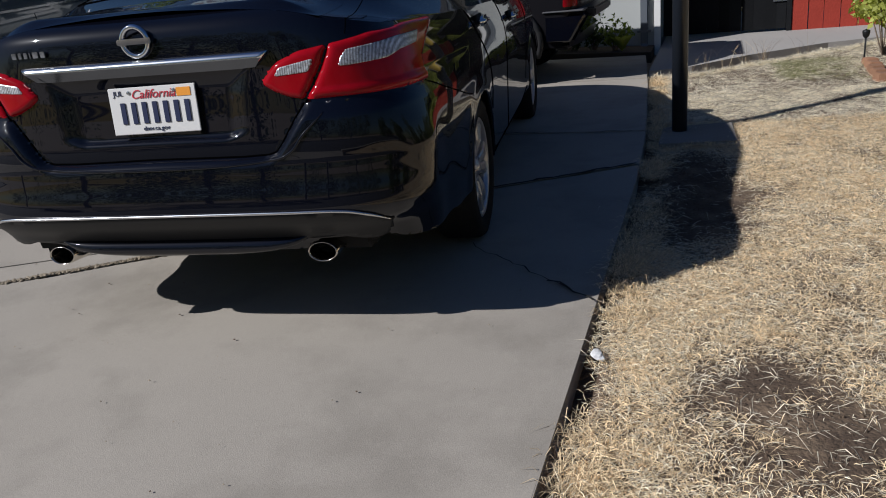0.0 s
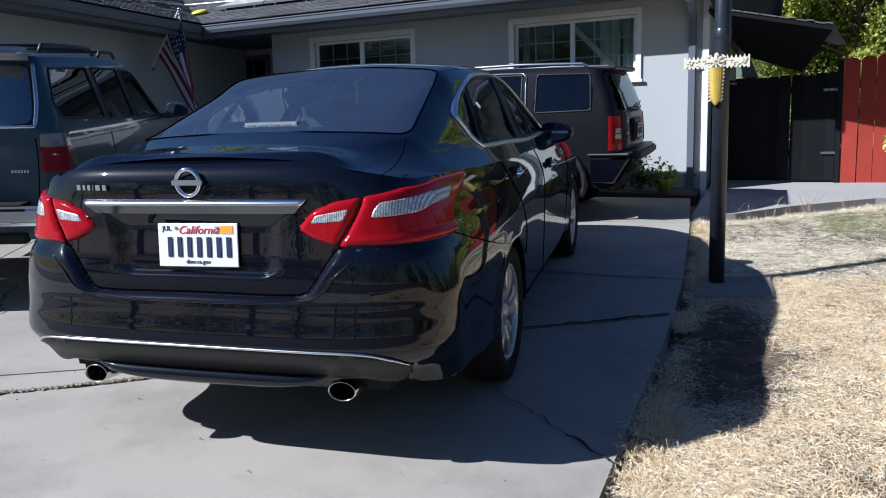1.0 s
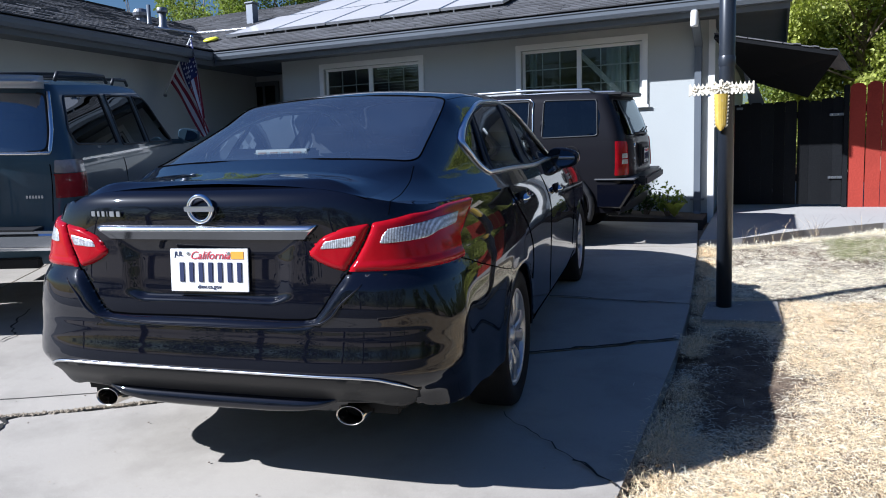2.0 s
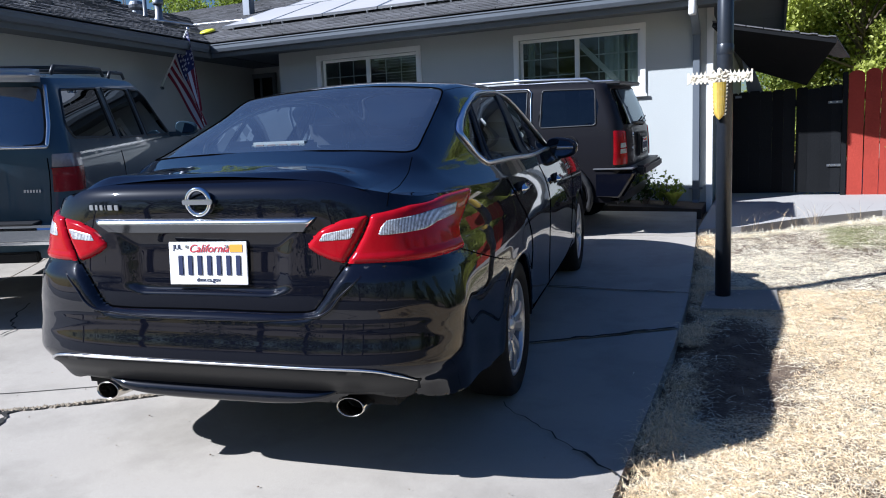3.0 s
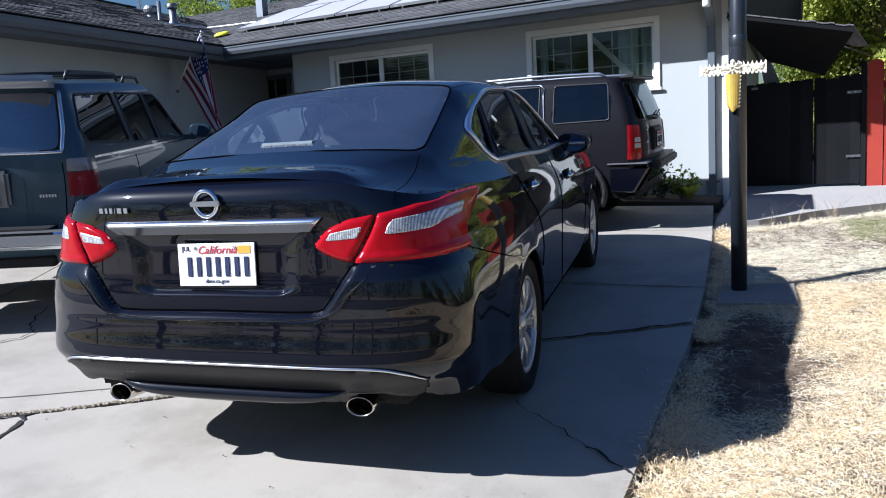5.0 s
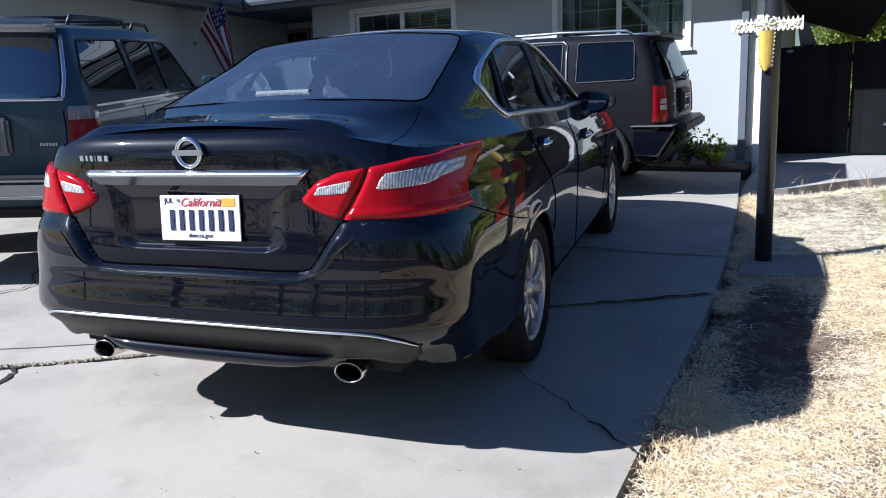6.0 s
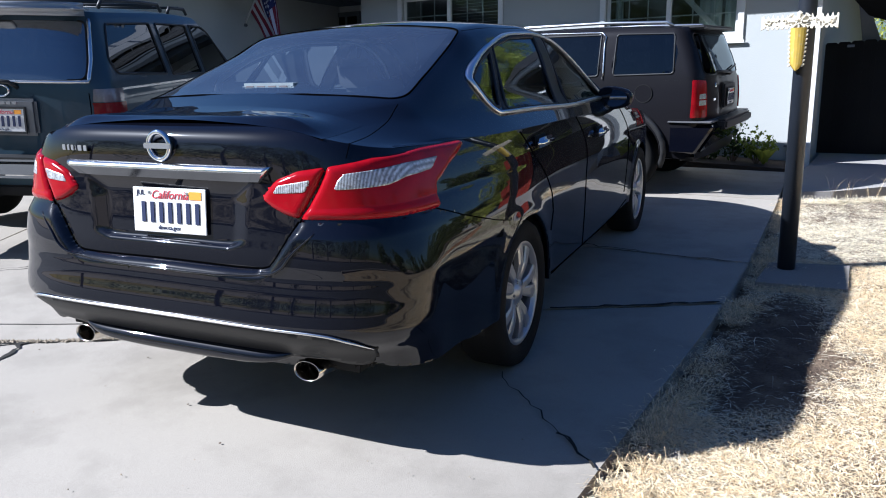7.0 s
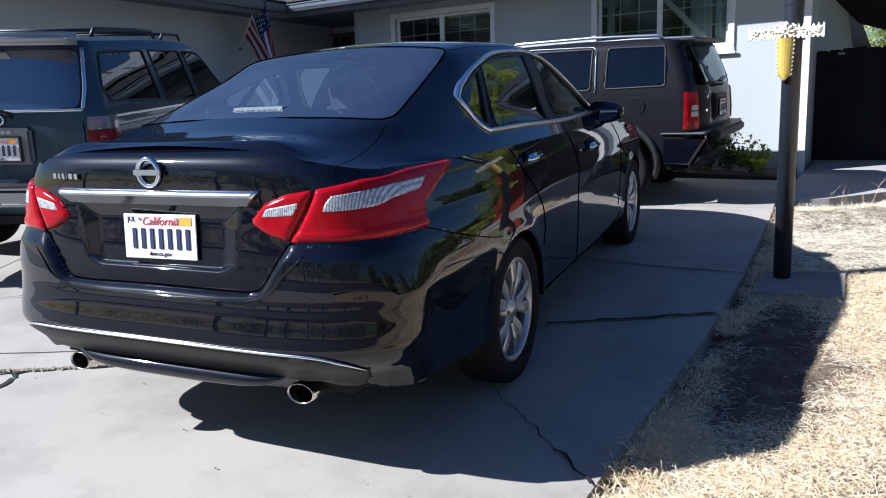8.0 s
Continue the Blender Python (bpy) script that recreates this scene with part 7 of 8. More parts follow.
def wall_cross():
    """An ornate cast cross strapped to the post: fretted arms and a brass half-round stem."""
    c = thing("ornate_cross", pose(-0.035, -0.075, 1.52, 0, 0, 4), "ornate cream and brass cross hung on the post", "cross")
    outline = [(-0.205, -0.036), (-0.205, 0.040), (-0.192, 0.046), (-0.186, 0.026)]
    for k in range(14):
        x = -0.178 + k * 0.0262
        outline += [(x, 0.026), (x + 0.010, 0.047 + 0.004 * (k % 2)), (x + 0.018, 0.028)]
    outline += [(0.192, 0.030), (0.196, 0.046), (0.205, 0.044), (0.205, -0.036), (0.190, -0.036)]
    for k in range(13, -1, -1):
        x = -0.178 + k * 0.0262
        outline += [(x + 0.020, -0.024), (x + 0.014, -0.036), (x + 0.003, -0.034), (x, -0.022)]
    n = len(outline)
    V = [(x, -0.014, z) for x, z in outline] + [(x, 0.010, z) for x, z in outline]
    mesh("cross_arm", V, [tuple(range(n)), tuple(range(2 * n - 1, n - 1, -1))] + [(i, i + n, (i + 1) % n + n, (i + 1) % n) for i in range(n)], FILIGREE, c, "cream arm with a spiked, fretted edge")
    part("arm_side", box((0.196, 0.011, -0.036), (0.205, 0.075, 0.044), 0.003), FILIGREE, c, "yellowed side of the arm")
    rng = random.Random(5)
    bm = bmesh.new()
    for k in range(46):
        x, z = rng.uniform(-0.19, 0.19), rng.uniform(-0.014, 0.018)
        box((-0.007, -0.004, -0.0022), (0.007, 0.004, 0.0022), 0.001, bm, pose(x, -0.016, z, 0, rng.uniform(0, 180), 0))
    part("scrollwork", bm, FILIGREE, c, "raised cream scrollwork")
    bm = bmesh.new()
    for k in range(8):
        a = k * math.pi / 4
        box((-0.006, -0.010, -0.015), (0.006, 0.008, 0.015), 0.002, bm, pose(0.033 * math.cos(a), -0.016, 0.033 * math.sin(a) + 0.006, 0, 90 - math.degrees(a), 0))
    for k in range(6):
        a = k * math.pi / 3 + 0.3
        box((-0.006, -0.010, -0.006), (0.006, 0.008, 0.006), 0.002, bm, pose(0.014 * math.cos(a), -0.018, 0.014 * math.sin(a) + 0.006, 0, 30, 0))
    box((-0.012, -0.010, -0.012), (0.012, 0.008, 0.012), 0.003, bm, pose(0, -0.008, 0.052, 0, 45, 0))
    for sd in (-1, 1):
        box((-0.016, -0.010, -0.005), (0.016, 0.008, 0.005), 0.002, bm, pose(sd * 0.045, -0.010, 0.042, 0, sd * 35, 0))
    part("rosette", bm, FILIGREE, c, "cream diamond rosette in the middle")
    V, F = [], []
    zs = [(-0.03, 0.044), (-0.10, 0.042), (-0.18, 0.038), (-0.235, 0.034), (-0.262, 0.017), (-0.275, 0.004)]
    for z, w in zs:
        for k in range(9):
            a = math.pi * k / 8
            V.append((-w * math.cos(a), -0.01 - 0.022 * math.sin(a), z))
        V.append((w, 0.016, z))
        V.append((-w, 0.016, z))
    for i in range(len(zs) - 1):
        for k in range(11):
            a, b = i * 11 + k, i * 11 + (k + 1) % 11
            F.append((a, b, b + 11, a + 11))
    mesh("stem", V, F, BRONZE, c, "yellow brass half-round stem")
    for k in range(9):
        for sd in (1, -1):
            part("fret", box((-0.006, -0.010, -0.012), (0.006, 0.012, 0.012), 0.003, None, pose(sd * (0.044 - 0.0011 * k), -0.006, -0.05 - k * 0.024, 0, 45, 0)), FILIGREE, c)
    v, f = lathe([(0.058, -0.03), (0.061, -0.02), (0.061, 0.02), (0.058, 0.03)], 28, 'Z')
    mesh("strap", [(a + 0.03, b + 0.075, z) for a, b, z in v], f, POST, c, "dark strap round the post")


street_post()
wall_cross()

# ---- gate, fence, awning ----


def board(root, x0, x1, z0, z1, y, mt, top="round", name="board"):
    """A fence board with a shaped top."""
    xm, w = (x0 + x1) / 2, (x1 - x0) / 2
    if top == "dog":
        prof = [(x0, z0), (x1, z0), (x1, z1 - 0.05), (x1 - 0.035, z1 - 0.012), (xm, z1), (x0 + 0.035, z1 - 0.012), (x0, z1 - 0.05)]
    else:
        prof = [(x0, z0), (x1, z0), (x1, z1 - 0.02), (x1 - 0.02, z1), (x0 + 0.02, z1), (x0, z1 - 0.02)]
    n = len(prof)
    V = [(x, y, z) for x, z in prof] + [(x, y + 0.02, z) for x, z in prof]
    F = [tuple(range(n)), tuple(range(2 * n - 1, n - 1, -1))] + [(i, i + n, (i + 1) % n + n, (i + 1) % n) for i in range(n)]
    return mesh(name, V, F, mt, root)


def side_gate():
    g = thing("side_gate", pose(0, 0, 0), "tall black wooden side gate in shade", "gate")
    rng = random.Random(3)
    x = -0.44
    k = 0
    while x < 1.06:
        w = rng.uniform(0.135, 0.150)
        gap = 0.012 if k == 6 else 0.0003
        board(g, x, min(x + w, 1.09), 0.41, 1.76 + rng.uniform(-0.015, 0.015) + 0.015 * k * 0.2, 5.6 + rng.uniform(-0.003, 0.003), GATE)
        x += w + gap
        k += 1
    for z in (0.72, 1.55):
        part("gate_rail", box((-0.42, 5.625, z), (1.08, 5.665, z + 0.09), 0.004), GATE, g)
    for z in (0.745, 1.56):
        h = part("strap_hinge", box((0.93, 5.578, z), (1.12, 5.596, z + 0.035), 0.004), GALVANISED, g, "galvanised strap hinge")
        for xx in (0.96, 1.03, 1.10):
            part("hinge_bolt", box((xx - 0.008, 5.572, z + 0.010), (xx + 0.008, 5.579, z + 0.026), 0.003), SATIN, h)
    part("gate_post", box((1.095, 5.56, 0.3), (1.155, 5.68, 1.95), 0.006), GATE, g)
    part("latch", box((-0.20, 5.575, 1.70), (-0.12, 5.597, 1.73), 0.004), GALVANISED, g)


def red_fence():
    f = thing("red_fence", pose(0, 0, 0), "tall red-painted board fence with rounded tops", "fence")
    rng = random.Random(9)
    x, k = 1.16, 0
    while x < 2.15:
        w = rng.uniform(0.17, 0.195)
        board(f, x, x + w, 0.36, 1.965 + rng.uniform(-0.012, 0.02) + 0.01 * min(k, 3), 5.58 + rng.uniform(-0.004, 0.004), RED, "dog")
        x += w + rng.uniform(0.006, 0.014)
        k += 1
    for z in (0.7, 1.6):
        part("fence_rail", box((1.16, 5.61, z), (2.25, 5.65, z + 0.09), 0.004), RED, f)


def awning():
    """The lean-to roof behind the gate: dark boarded underside, tiled edge."""
    a = thing("lean_to_roof", pose(0, 0, 0), "dark lean-to roof with grey tiles along its edge", "roof")
    # A runs on unseen under the eave so the roof shades gate and fence
    A, B, C, D = Vector((-0.42, 4.40, 2.51)), Vector((0.93, 4.40, 2.19)), Vector((0.67, 5.55, 1.81)), Vector((0.0, 5.55, 2.06))
    n = (B - A).cross(D - A).normalized()
    if n.z < 0:
        n = -n
    V = [A, B, C, D] + [p + n * 0.05 for p in (A, B, C, D)]
    mesh("deck", V, [(3, 2, 1, 0), (4, 5, 6, 7), (0, 1, 5, 4), (1, 2, 6, 5), (2, 3, 7, 6), (3, 0, 4, 7)], GATE, a, "dark boarded underside")
    along, back = (B - A), (D - A).normalized()
    L = along.length
    along.normalize()
    for r in range(2):
        for k in range(7):
            s0 = k * L / 7
            p = A + along * s0 + back * (0.28 * r - 0.02) + n * 0.052
            V = []
            w, d = L / 7 - 0.012, 0.30
            for i in range(5):
                t = i / 4
                h = (0.014 * (t > 0.7) if k > 3 else 0.0) + 0.012
                V += [p + along * (w * t) + n * h, p + along * (w * t) + n * (h - 0.014), p + along * (w * t) + back * d + n * h, p + along * (w * t) + back * d + n * (h - 0.014)]
            F = []
            for i in range(4):
                q = 4 * i
                F += [(q, q + 4, q + 6, q + 2), (q + 1, q + 3, q + 7, q + 5), (q, q + 1, q + 5, q + 4), (q + 2, q + 6, q + 7, q + 3)]
            F += [(0, 2, 3, 1), (16, 17, 19, 18)]
            mesh("tile", V, F, SHINGLE, a, "grey roof tile")
    tri = [(-0.195, 2.64), (-0.185, 2.64), (0.215, 1.60), (-0.02, 1.60)]
    V = [(x, 5.70, z) for x, z in tri] + [(x, 5.74, z) for x, z in tri]
    mesh("bracket", V, [(0, 3, 2, 1), (4, 5, 6, 7)] + [(q, (q + 1) % 4, (q + 1) % 4 + 4, q + 4) for q in range(4)], FASCIA, a, "grey wedge-shaped bracket")


side_gate()
red_fence()
awning()

# ---- flag ----


def flag():
    f = thing("house_flag", pose(0, 0, 0), "striped flag with a starred blue corner on an angled pole", "flag")
    foot, tip = Vector((-8.62, 3.78, 2.34)), Vector((-7.86, 3.62, 3.12))
    v, fc = tube([foot, tip], 0.014, 10)
    mesh("flag_pole", v, fc, TRIM, f, "thin white pole", smooth=True)
    v, fc = lathe([(0.0, -0.03), (0.022, -0.02), (0.026, 0.0), (0.018, 0.02), (0.0, 0.028)], 14, 'Z')
    mesh("finial", [tuple(Vector(p) + tip) for p in v], fc, SATIN, f, smooth=True)
    part("pole_bracket", box((-0.06, -0.04, -0.06), (0.06, 0.04, 0.06), 0.01, m=pose(foot.x - 0.06, foot.y, foot.z - 0.04, 0, 40, 0)), SATIN, f)
    # the cloth hangs from the pole in folds: u along the hoist, w out to the fly
    hoist0, hoist1 = foot + (tip - foot) * 0.20, foot + (tip - foot) * 0.99
    nu, nw = 26, 40
    P = np.zeros((nu + 1, nw + 1, 3))
    for i in range(nu + 1):
        u = i / nu
        a = hoist1 + (hoist0 - hoist1) * u
        for j in range(nw + 1):
            w = j / nw
            drop = Vector((0.10 + 0.50 * u, 0.02, -1.0 + 0.16 * u)).normalized()
            fold = (0.045 * math.sin(u * 9 + w * 2.5) + 0.02 * math.sin(u * 21 - w * 4)) * min(1, w * 3)
            p = a + drop * (1.22 * w * (1 - 0.10 * u)) + Vector((0.012 * math.sin(u * 13 + w * 5) * w, fold, 0))
            P[i, j] = p
    def cloth(name, cells, mt):
        V, F = [], []
        for i, j in cells:
            k = len(V)
            V += [P[i, j], P[i + 1, j], P[i + 1, j + 1], P[i, j + 1]]
            F.append((k, k + 1, k + 2, k + 3))
        so = mesh(name, V, F, mt, f).modifiers.new("cloth", 'SOLIDIFY')
        so.thickness = 0.003
    cloth("blue_field", [(i, j) for i in range(14) for j in range(16)], FLAG_BLUE)
    for r in range(13):
        cloth("stripe", [(i, j) for i in (2 * r, 2 * r + 1) for j in range(16 if i < 14 else 0, nw)], FLAG_RED if r % 2 == 0 else FLAG_WHITE)
    for r in range(7):
        for c in range(5 if r % 2 else 6):
            i0, j0 = int(1 + r * 1.85), int(1.2 + c * 2.6 + (1.3 if r % 2 else 0))
            p = Vector(P[i0, j0])
            du, dw = Vector(P[i0 + 1, j0] - P[i0, j0]).normalized(), Vector(P[i0, j0 + 1] - P[i0, j0]).normalized()
            nn = du.cross(dw).normalized()
            V = [p + du * (0.020 if q % 2 == 0 else 0.009) * math.cos(q * math.pi / 5) + dw * (0.020 if q % 2 == 0 else 0.009) * math.sin(q * math.pi / 5) + nn * 0.006 * sd
                 for sd in (1, -1) for q in range(10)]
            mesh("star", V, [tuple(range(10)), tuple(range(19, 9, -1))] + [(q, (q + 1) % 10, (q + 1) % 10 + 10, q + 10) for q in range(10)], FLAG_WHITE, f)


flag()

# ---- plants ----


def tree(name, x, y, z, height, spread, trunk, count, size, mt, label, lean=(0, 0), seed=1, low=0.35):
    rng = np.random.default_rng(seed)
    t = thing(name, pose(x, y, z), label, "tree")
    V, F = [], []

    def limb(a, b, r0, r1):
        k = len(V)
        mid = (a + b) / 2 + Vector(rng.normal(size=3)) * (b - a).length * 0.06
        v, f = tube([a, mid, b], lambda s: r0 + (r1 - r0) * s, 7)
        V.extend(v)
        F.extend(tuple(i + k for i in q) for q in f)
    top = Vector((lean[0], lean[1], height * 0.62))
    limb(Vector((0, 0, -0.2)), top, trunk, trunk * 0.45)
    clumps = []
    for k in range(16):
        h = low + (1 - low) * rng.uniform(0, 1)
        a = rng.uniform(0, 2 * math.pi)
        r = spread * math.sqrt(rng.uniform(0.15, 1)) * (1 - 0.6 * max(0, h - 0.6) / 0.4)
        e = Vector((r * math.cos(a) + lean[0] * h, r * math.sin(a) + lean[1] * h, height * h))
        s = Vector((lean[0] * h, lean[1] * h, height * h * 0.62))
        limb(s, e, trunk * 0.3, trunk * 0.06)
        for q in range(4):
            d = rng.normal(size=3) * spread * 0.22
            clumps.append((*(np.array(e) + d), spread * rng.uniform(0.16, 0.36)))
    clumps.append((lean[0], lean[1], height * 0.95, spread * 0.3))
    mesh("trunk", V, F, BARK, t, smooth=True)
    v, f = leaves(clumps, count, size, rng)
    tagged(quick_mesh("crown", v, f, mt, t), "dense leafy crown")
    return t


for k, (x, y, h, s, mt) in enumerate(((2.2, 15.2, 7.5, 2.2, LEAF_SUN), (4.6, 14.6, 7.0, 2.3, LEAF_SUN), (0.9, 17.5, 8.6, 2.5, LEAF), (6.6, 15.4, 3.0, 1.6, LEAF_DEEP), (3.4, 18.0, 9.0, 2.8, LEAF), (9.0, 15.2, 3.0, 1.8, LEAF_DEEP))):
    tree("garden_tree", x, y, 0.4, h, s, 0.12, 40000, 0.105, mt, "tall sunlit yellow-green tree behind the fence", seed=20 + k, low=0.14)
for k, (x, y, h, s) in enumerate(((0.4, 17.2, 4.6, 1.7), (2.4, 17.0, 4.8, 1.8), (4.4, 17.2, 4.6, 1.7))):
    tree("garden_tree", x, y, 0.4, h, s, 0.07, 26000, 0.10, LEAF_SUN, "low bushy yellow-green tree behind the gate", seed=34 + k, low=0.08)
for k, (x, y, h, s) in enumerate(((-29.0, 28.0, 12.2, 2.3), (-26.0, 28.5, 12.8, 2.6), (-23.6, 28.0, 11.6, 2.2), (-20.0, 30.0, 10.4, 1.6))):
    tree("far_tree", x, y, 0.3, h, s, 0.25, 16000, 0.17, LEAF, "leafy tree beyond the roof", seed=40 + k, low=0.3)
tree("far_cypress", -34.6, 28.0, 0.3, 11.6, 0.45, 0.14, 3000, 0.2, LEAF_DARK, "slim dark cypress beyond the roof", seed=50, low=0.25)
# unseen trees added to darken what the car bodies reflect
for k, (x, y, h, s) in enumerate(((12.0, -4.5, 3.0, 1.9), (12.6, 0.0, 3.3, 2.0), (12.2, 4.6, 3.1, 1.9), (13.0, -9.0, 3.4, 2.0), (9.5, 8.5, 3.6, 2.0), (-6.0, -21.5, 6.6, 3.2), (1.0, -22.5, 6.2, 3.2), (-13.0, -22.0, 7.0, 3.4), (8.0, -21.0, 6.6, 3.2), (-20.0, -21.5, 6.8, 3.4), (-2.5, -23.5, 7.2, 3.0), (-9.5, -23.5, 6.8, 3.2), (15.0, -20.0, 6.8, 3.2))):
    tree("street_tree", x, y, -0.3, h, s, 0.16, 6000, 0.17, LEAF_DEEP, "leafy green tree standing along the plot", seed=60 + k, low=0.2)


def shrub(name, x, y, z, r, count, size, mt, label, seed, tall=1.0):
    rng = np.random.default_rng(seed)
    s = thing(name, pose(x, y, z), label, "shrub")
    V, F, clumps = [], [], []
    for k in range(9):
        a, q = rng.uniform(0, 6.28), rng.uniform(0.3, 1) * r
        e = Vector((q * math.cos(a), q * math.sin(a), r * tall * rng.uniform(0.5, 1.2)))
        v, f = tube([Vector((0, 0, -0.03)), e * 0.5 + Vector((0, 0, 0.05)), e], lambda t: 0.008 * (1 - 0.7 * t), 5)
        n = len(V)
        V.extend(v)
        F.extend(tuple(i + n for i in g) for g in f)
        clumps.append((*e, r * 0.35))
        clumps.append((*(e * 0.6), r * 0.3))
    mesh("stems", V, F, BARK, s)
    v, f = leaves(clumps, count, size, rng)
    quick_mesh("foliage", v, f, mt, s)
    return s


bm = bmesh.new()
vs = [bm.verts.new((x, y, ground_z(x, y) + 0.025)) for x, y in ((-7.0, 4.12), (-0.5, 4.12), (-0.5, 4.79), (-7.0, 4.79))]
f = bm.faces.new(vs)
g = bmesh.ops.extrude_face_region(bm, geom=[f])
for e in g["geom"]:
    if isinstance(e, bmesh.types.BMVert):
        e.co.z -= 0.2
tagged(part("planting_bed", bm, MULCH, None), "dark mulched planting bed along the wall", "bed", kind="structure")
shrub("wall_shrub", -1.22, 4.42, ground_z(-1.2, 4.4) + 0.02, 0.24, 480, 0.05, LEAF_DARK, "small dark green shrub by the house wall", 71, 1.5)
shrub("wall_shrub", -0.95, 4.38, ground_z(-0.9, 4.4) + 0.02, 0.20, 330, 0.055, LEAF, "small green shrub by the house wall", 72, 1.6)
shrub("wall_shrub", -1.55, 4.45, ground_z(-1.5, 4.4) + 0.02, 0.26, 450, 0.05, LEAF_DARK, "small dark green shrub by the house wall", 73, 1.3)


def broadleaf():
    b = thing("broadleaf_plant", pose(-0.86, 4.33, ground_z(-0.86, 4.33) + 0.02), "bright green broad-leaved plant in the bed", "plant")
    for k in range(9):
        a = k * 0.7 + 0.2
        V, F = [], []
        for i in range(6):
            t = i / 5
            w = 0.055 * math.sin(math.pi * min(1, t * 0.92 + 0.06)) + 0.003
            c = Vector((math.cos(a) * 0.16 * t, math.sin(a) * 0.16 * t, 0.30 * t - 0.12 * t * t + 0.02))
            s = Vector((-math.sin(a), math.cos(a), 0)) * w
            V += [c - s, c + Vector((0, 0, -0.008)), c + s]
            if i:
                q = 3 * i
                F += [(q - 3, q - 2, q + 1, q), (q - 2, q - 1, q + 2, q + 1)]
        mesh("leaf", V, F, LEAF_SUN, b, smooth=True)


broadleaf()
shrub("lawn_bush", 1.76, 3.0, ground_z(1.76, 3.0), 0.42, 2600, 0.07, LEAF_SUN, "yellow-green bush at the edge of the lawn", 75, 1.7)


# unseen bushes added only for the band they make in the car's reflections
for k, (x, y, r) in enumerate(((2.7, 3.2, 0.62), (3.7, 3.3, 0.75), (4.9, 3.0, 0.8), (6.2, 2.6, 0.8))):
    shrub("boundary_bush", x, y, ground_z(x, y), r, 2600, 0.09, LEAF_DEEP, "dense green bush along the edge of the plot", 80 + k, 1.5)


def stake_light():
    s = thing("stake_light", pose(1.57, 2.82, ground_z(1.57, 2.82)), "small grey stake light in the lawn", "garden light")
    v, f = lathe([(0.0, -0.05), (0.008, -0.04), (0.008, 0.22), (0.0, 0.22)], 10, 'Z')
    mesh("stake", v, f, PLASTIC_GREY, s, smooth=True)
    v, f = lathe([(0.012, 0.19), (0.028, 0.21), (0.034, 0.245), (0.034, 0.26), (0.0, 0.275)], 16, 'Z')
    mesh("lamp_head", v, f, PLASTIC_GREY, s, smooth=True)


stake_light()
RUST = material("edging_brick", (0.30, 0.16, 0.09), 0.9, vary=0.2, scale=20, bump=0.5, bump_scale=60, objrand=0.15)
edging = thing("brick_edging", pose(0, 0, 0), "low rust-brown edging at the side of the lawn", "edging")
for k in range(5):
    x, y = 1.56 - 0.012 * k, 2.45 - 0.21 * k
    part("brick", box((-0.05, -0.098, -0.05), (0.05, 0.098, 0.06), 0.008, m=pose(x, y, ground_z(x, y), 0, 4 * math.sin(k * 2.1), 5)), RUST, edging)


def litter():
    x, y = -0.13, -3.2
    bm = bmesh.new()
    bmesh.ops.create_icosphere(bm, subdivisions=2, radius=0.022)
    for v in bm.verts:
        v.co *= 1 + 0.5 * noise.noise(v.co * 60)
        v.co.z *= 0.5
        v.co.y *= 1.7
    bm.transform(pose(x, y, ground_z(x, y) - 0.005, 0, 0, 20))
    tagged(part("crumpled_paper", bm, TRIM, None), "crumpled white scrap of paper at the lawn's edge", "litter")
    rng = random.Random(12)
    for k in range(14):
        x, y = rng.uniform(-3.2, -0.3), rng.uniform(-4.2, -2.6)
        bm = bmesh.new()
        bmesh.ops.create_icosphere(bm, subdivisions=1, radius=rng.uniform(0.003, 0.006))
        for v in bm.verts:
            v.co.z *= 0.5
        bm.transform(pose(x, y, ground_z(x, y) + 0.004))
        tagged(part("dry_leaf_bit", bm, BARK, None), "tiny dry leaf bit on the concrete", "leaf", "leaf bits on the driveway")


litter()

# ---- dry grass ----


def bare(x, y):
    """How bare the lawn is: 0 matted, 1 open soil."""
    b = 0.20 + 0.55 * noise.noise((x * 1.3, y * 1.3, 7)) + 0.40 * noise.noise((x * 4.1, y * 4.1, 2))
    b += 0.95 * math.exp(-((x - 0.13) / 0.22) ** 4 - ((y + 1.25) / 0.85) ** 4)
    b += 0.42 * min(1, max(0, (x - 0.05) / 0.3)) * min(1, max(0, (-2.85 - y) / 0.4))
    b -= 0.08 * math.exp(-((x + 0.05) / 0.22) ** 2) * (y < -0.2)
    return b


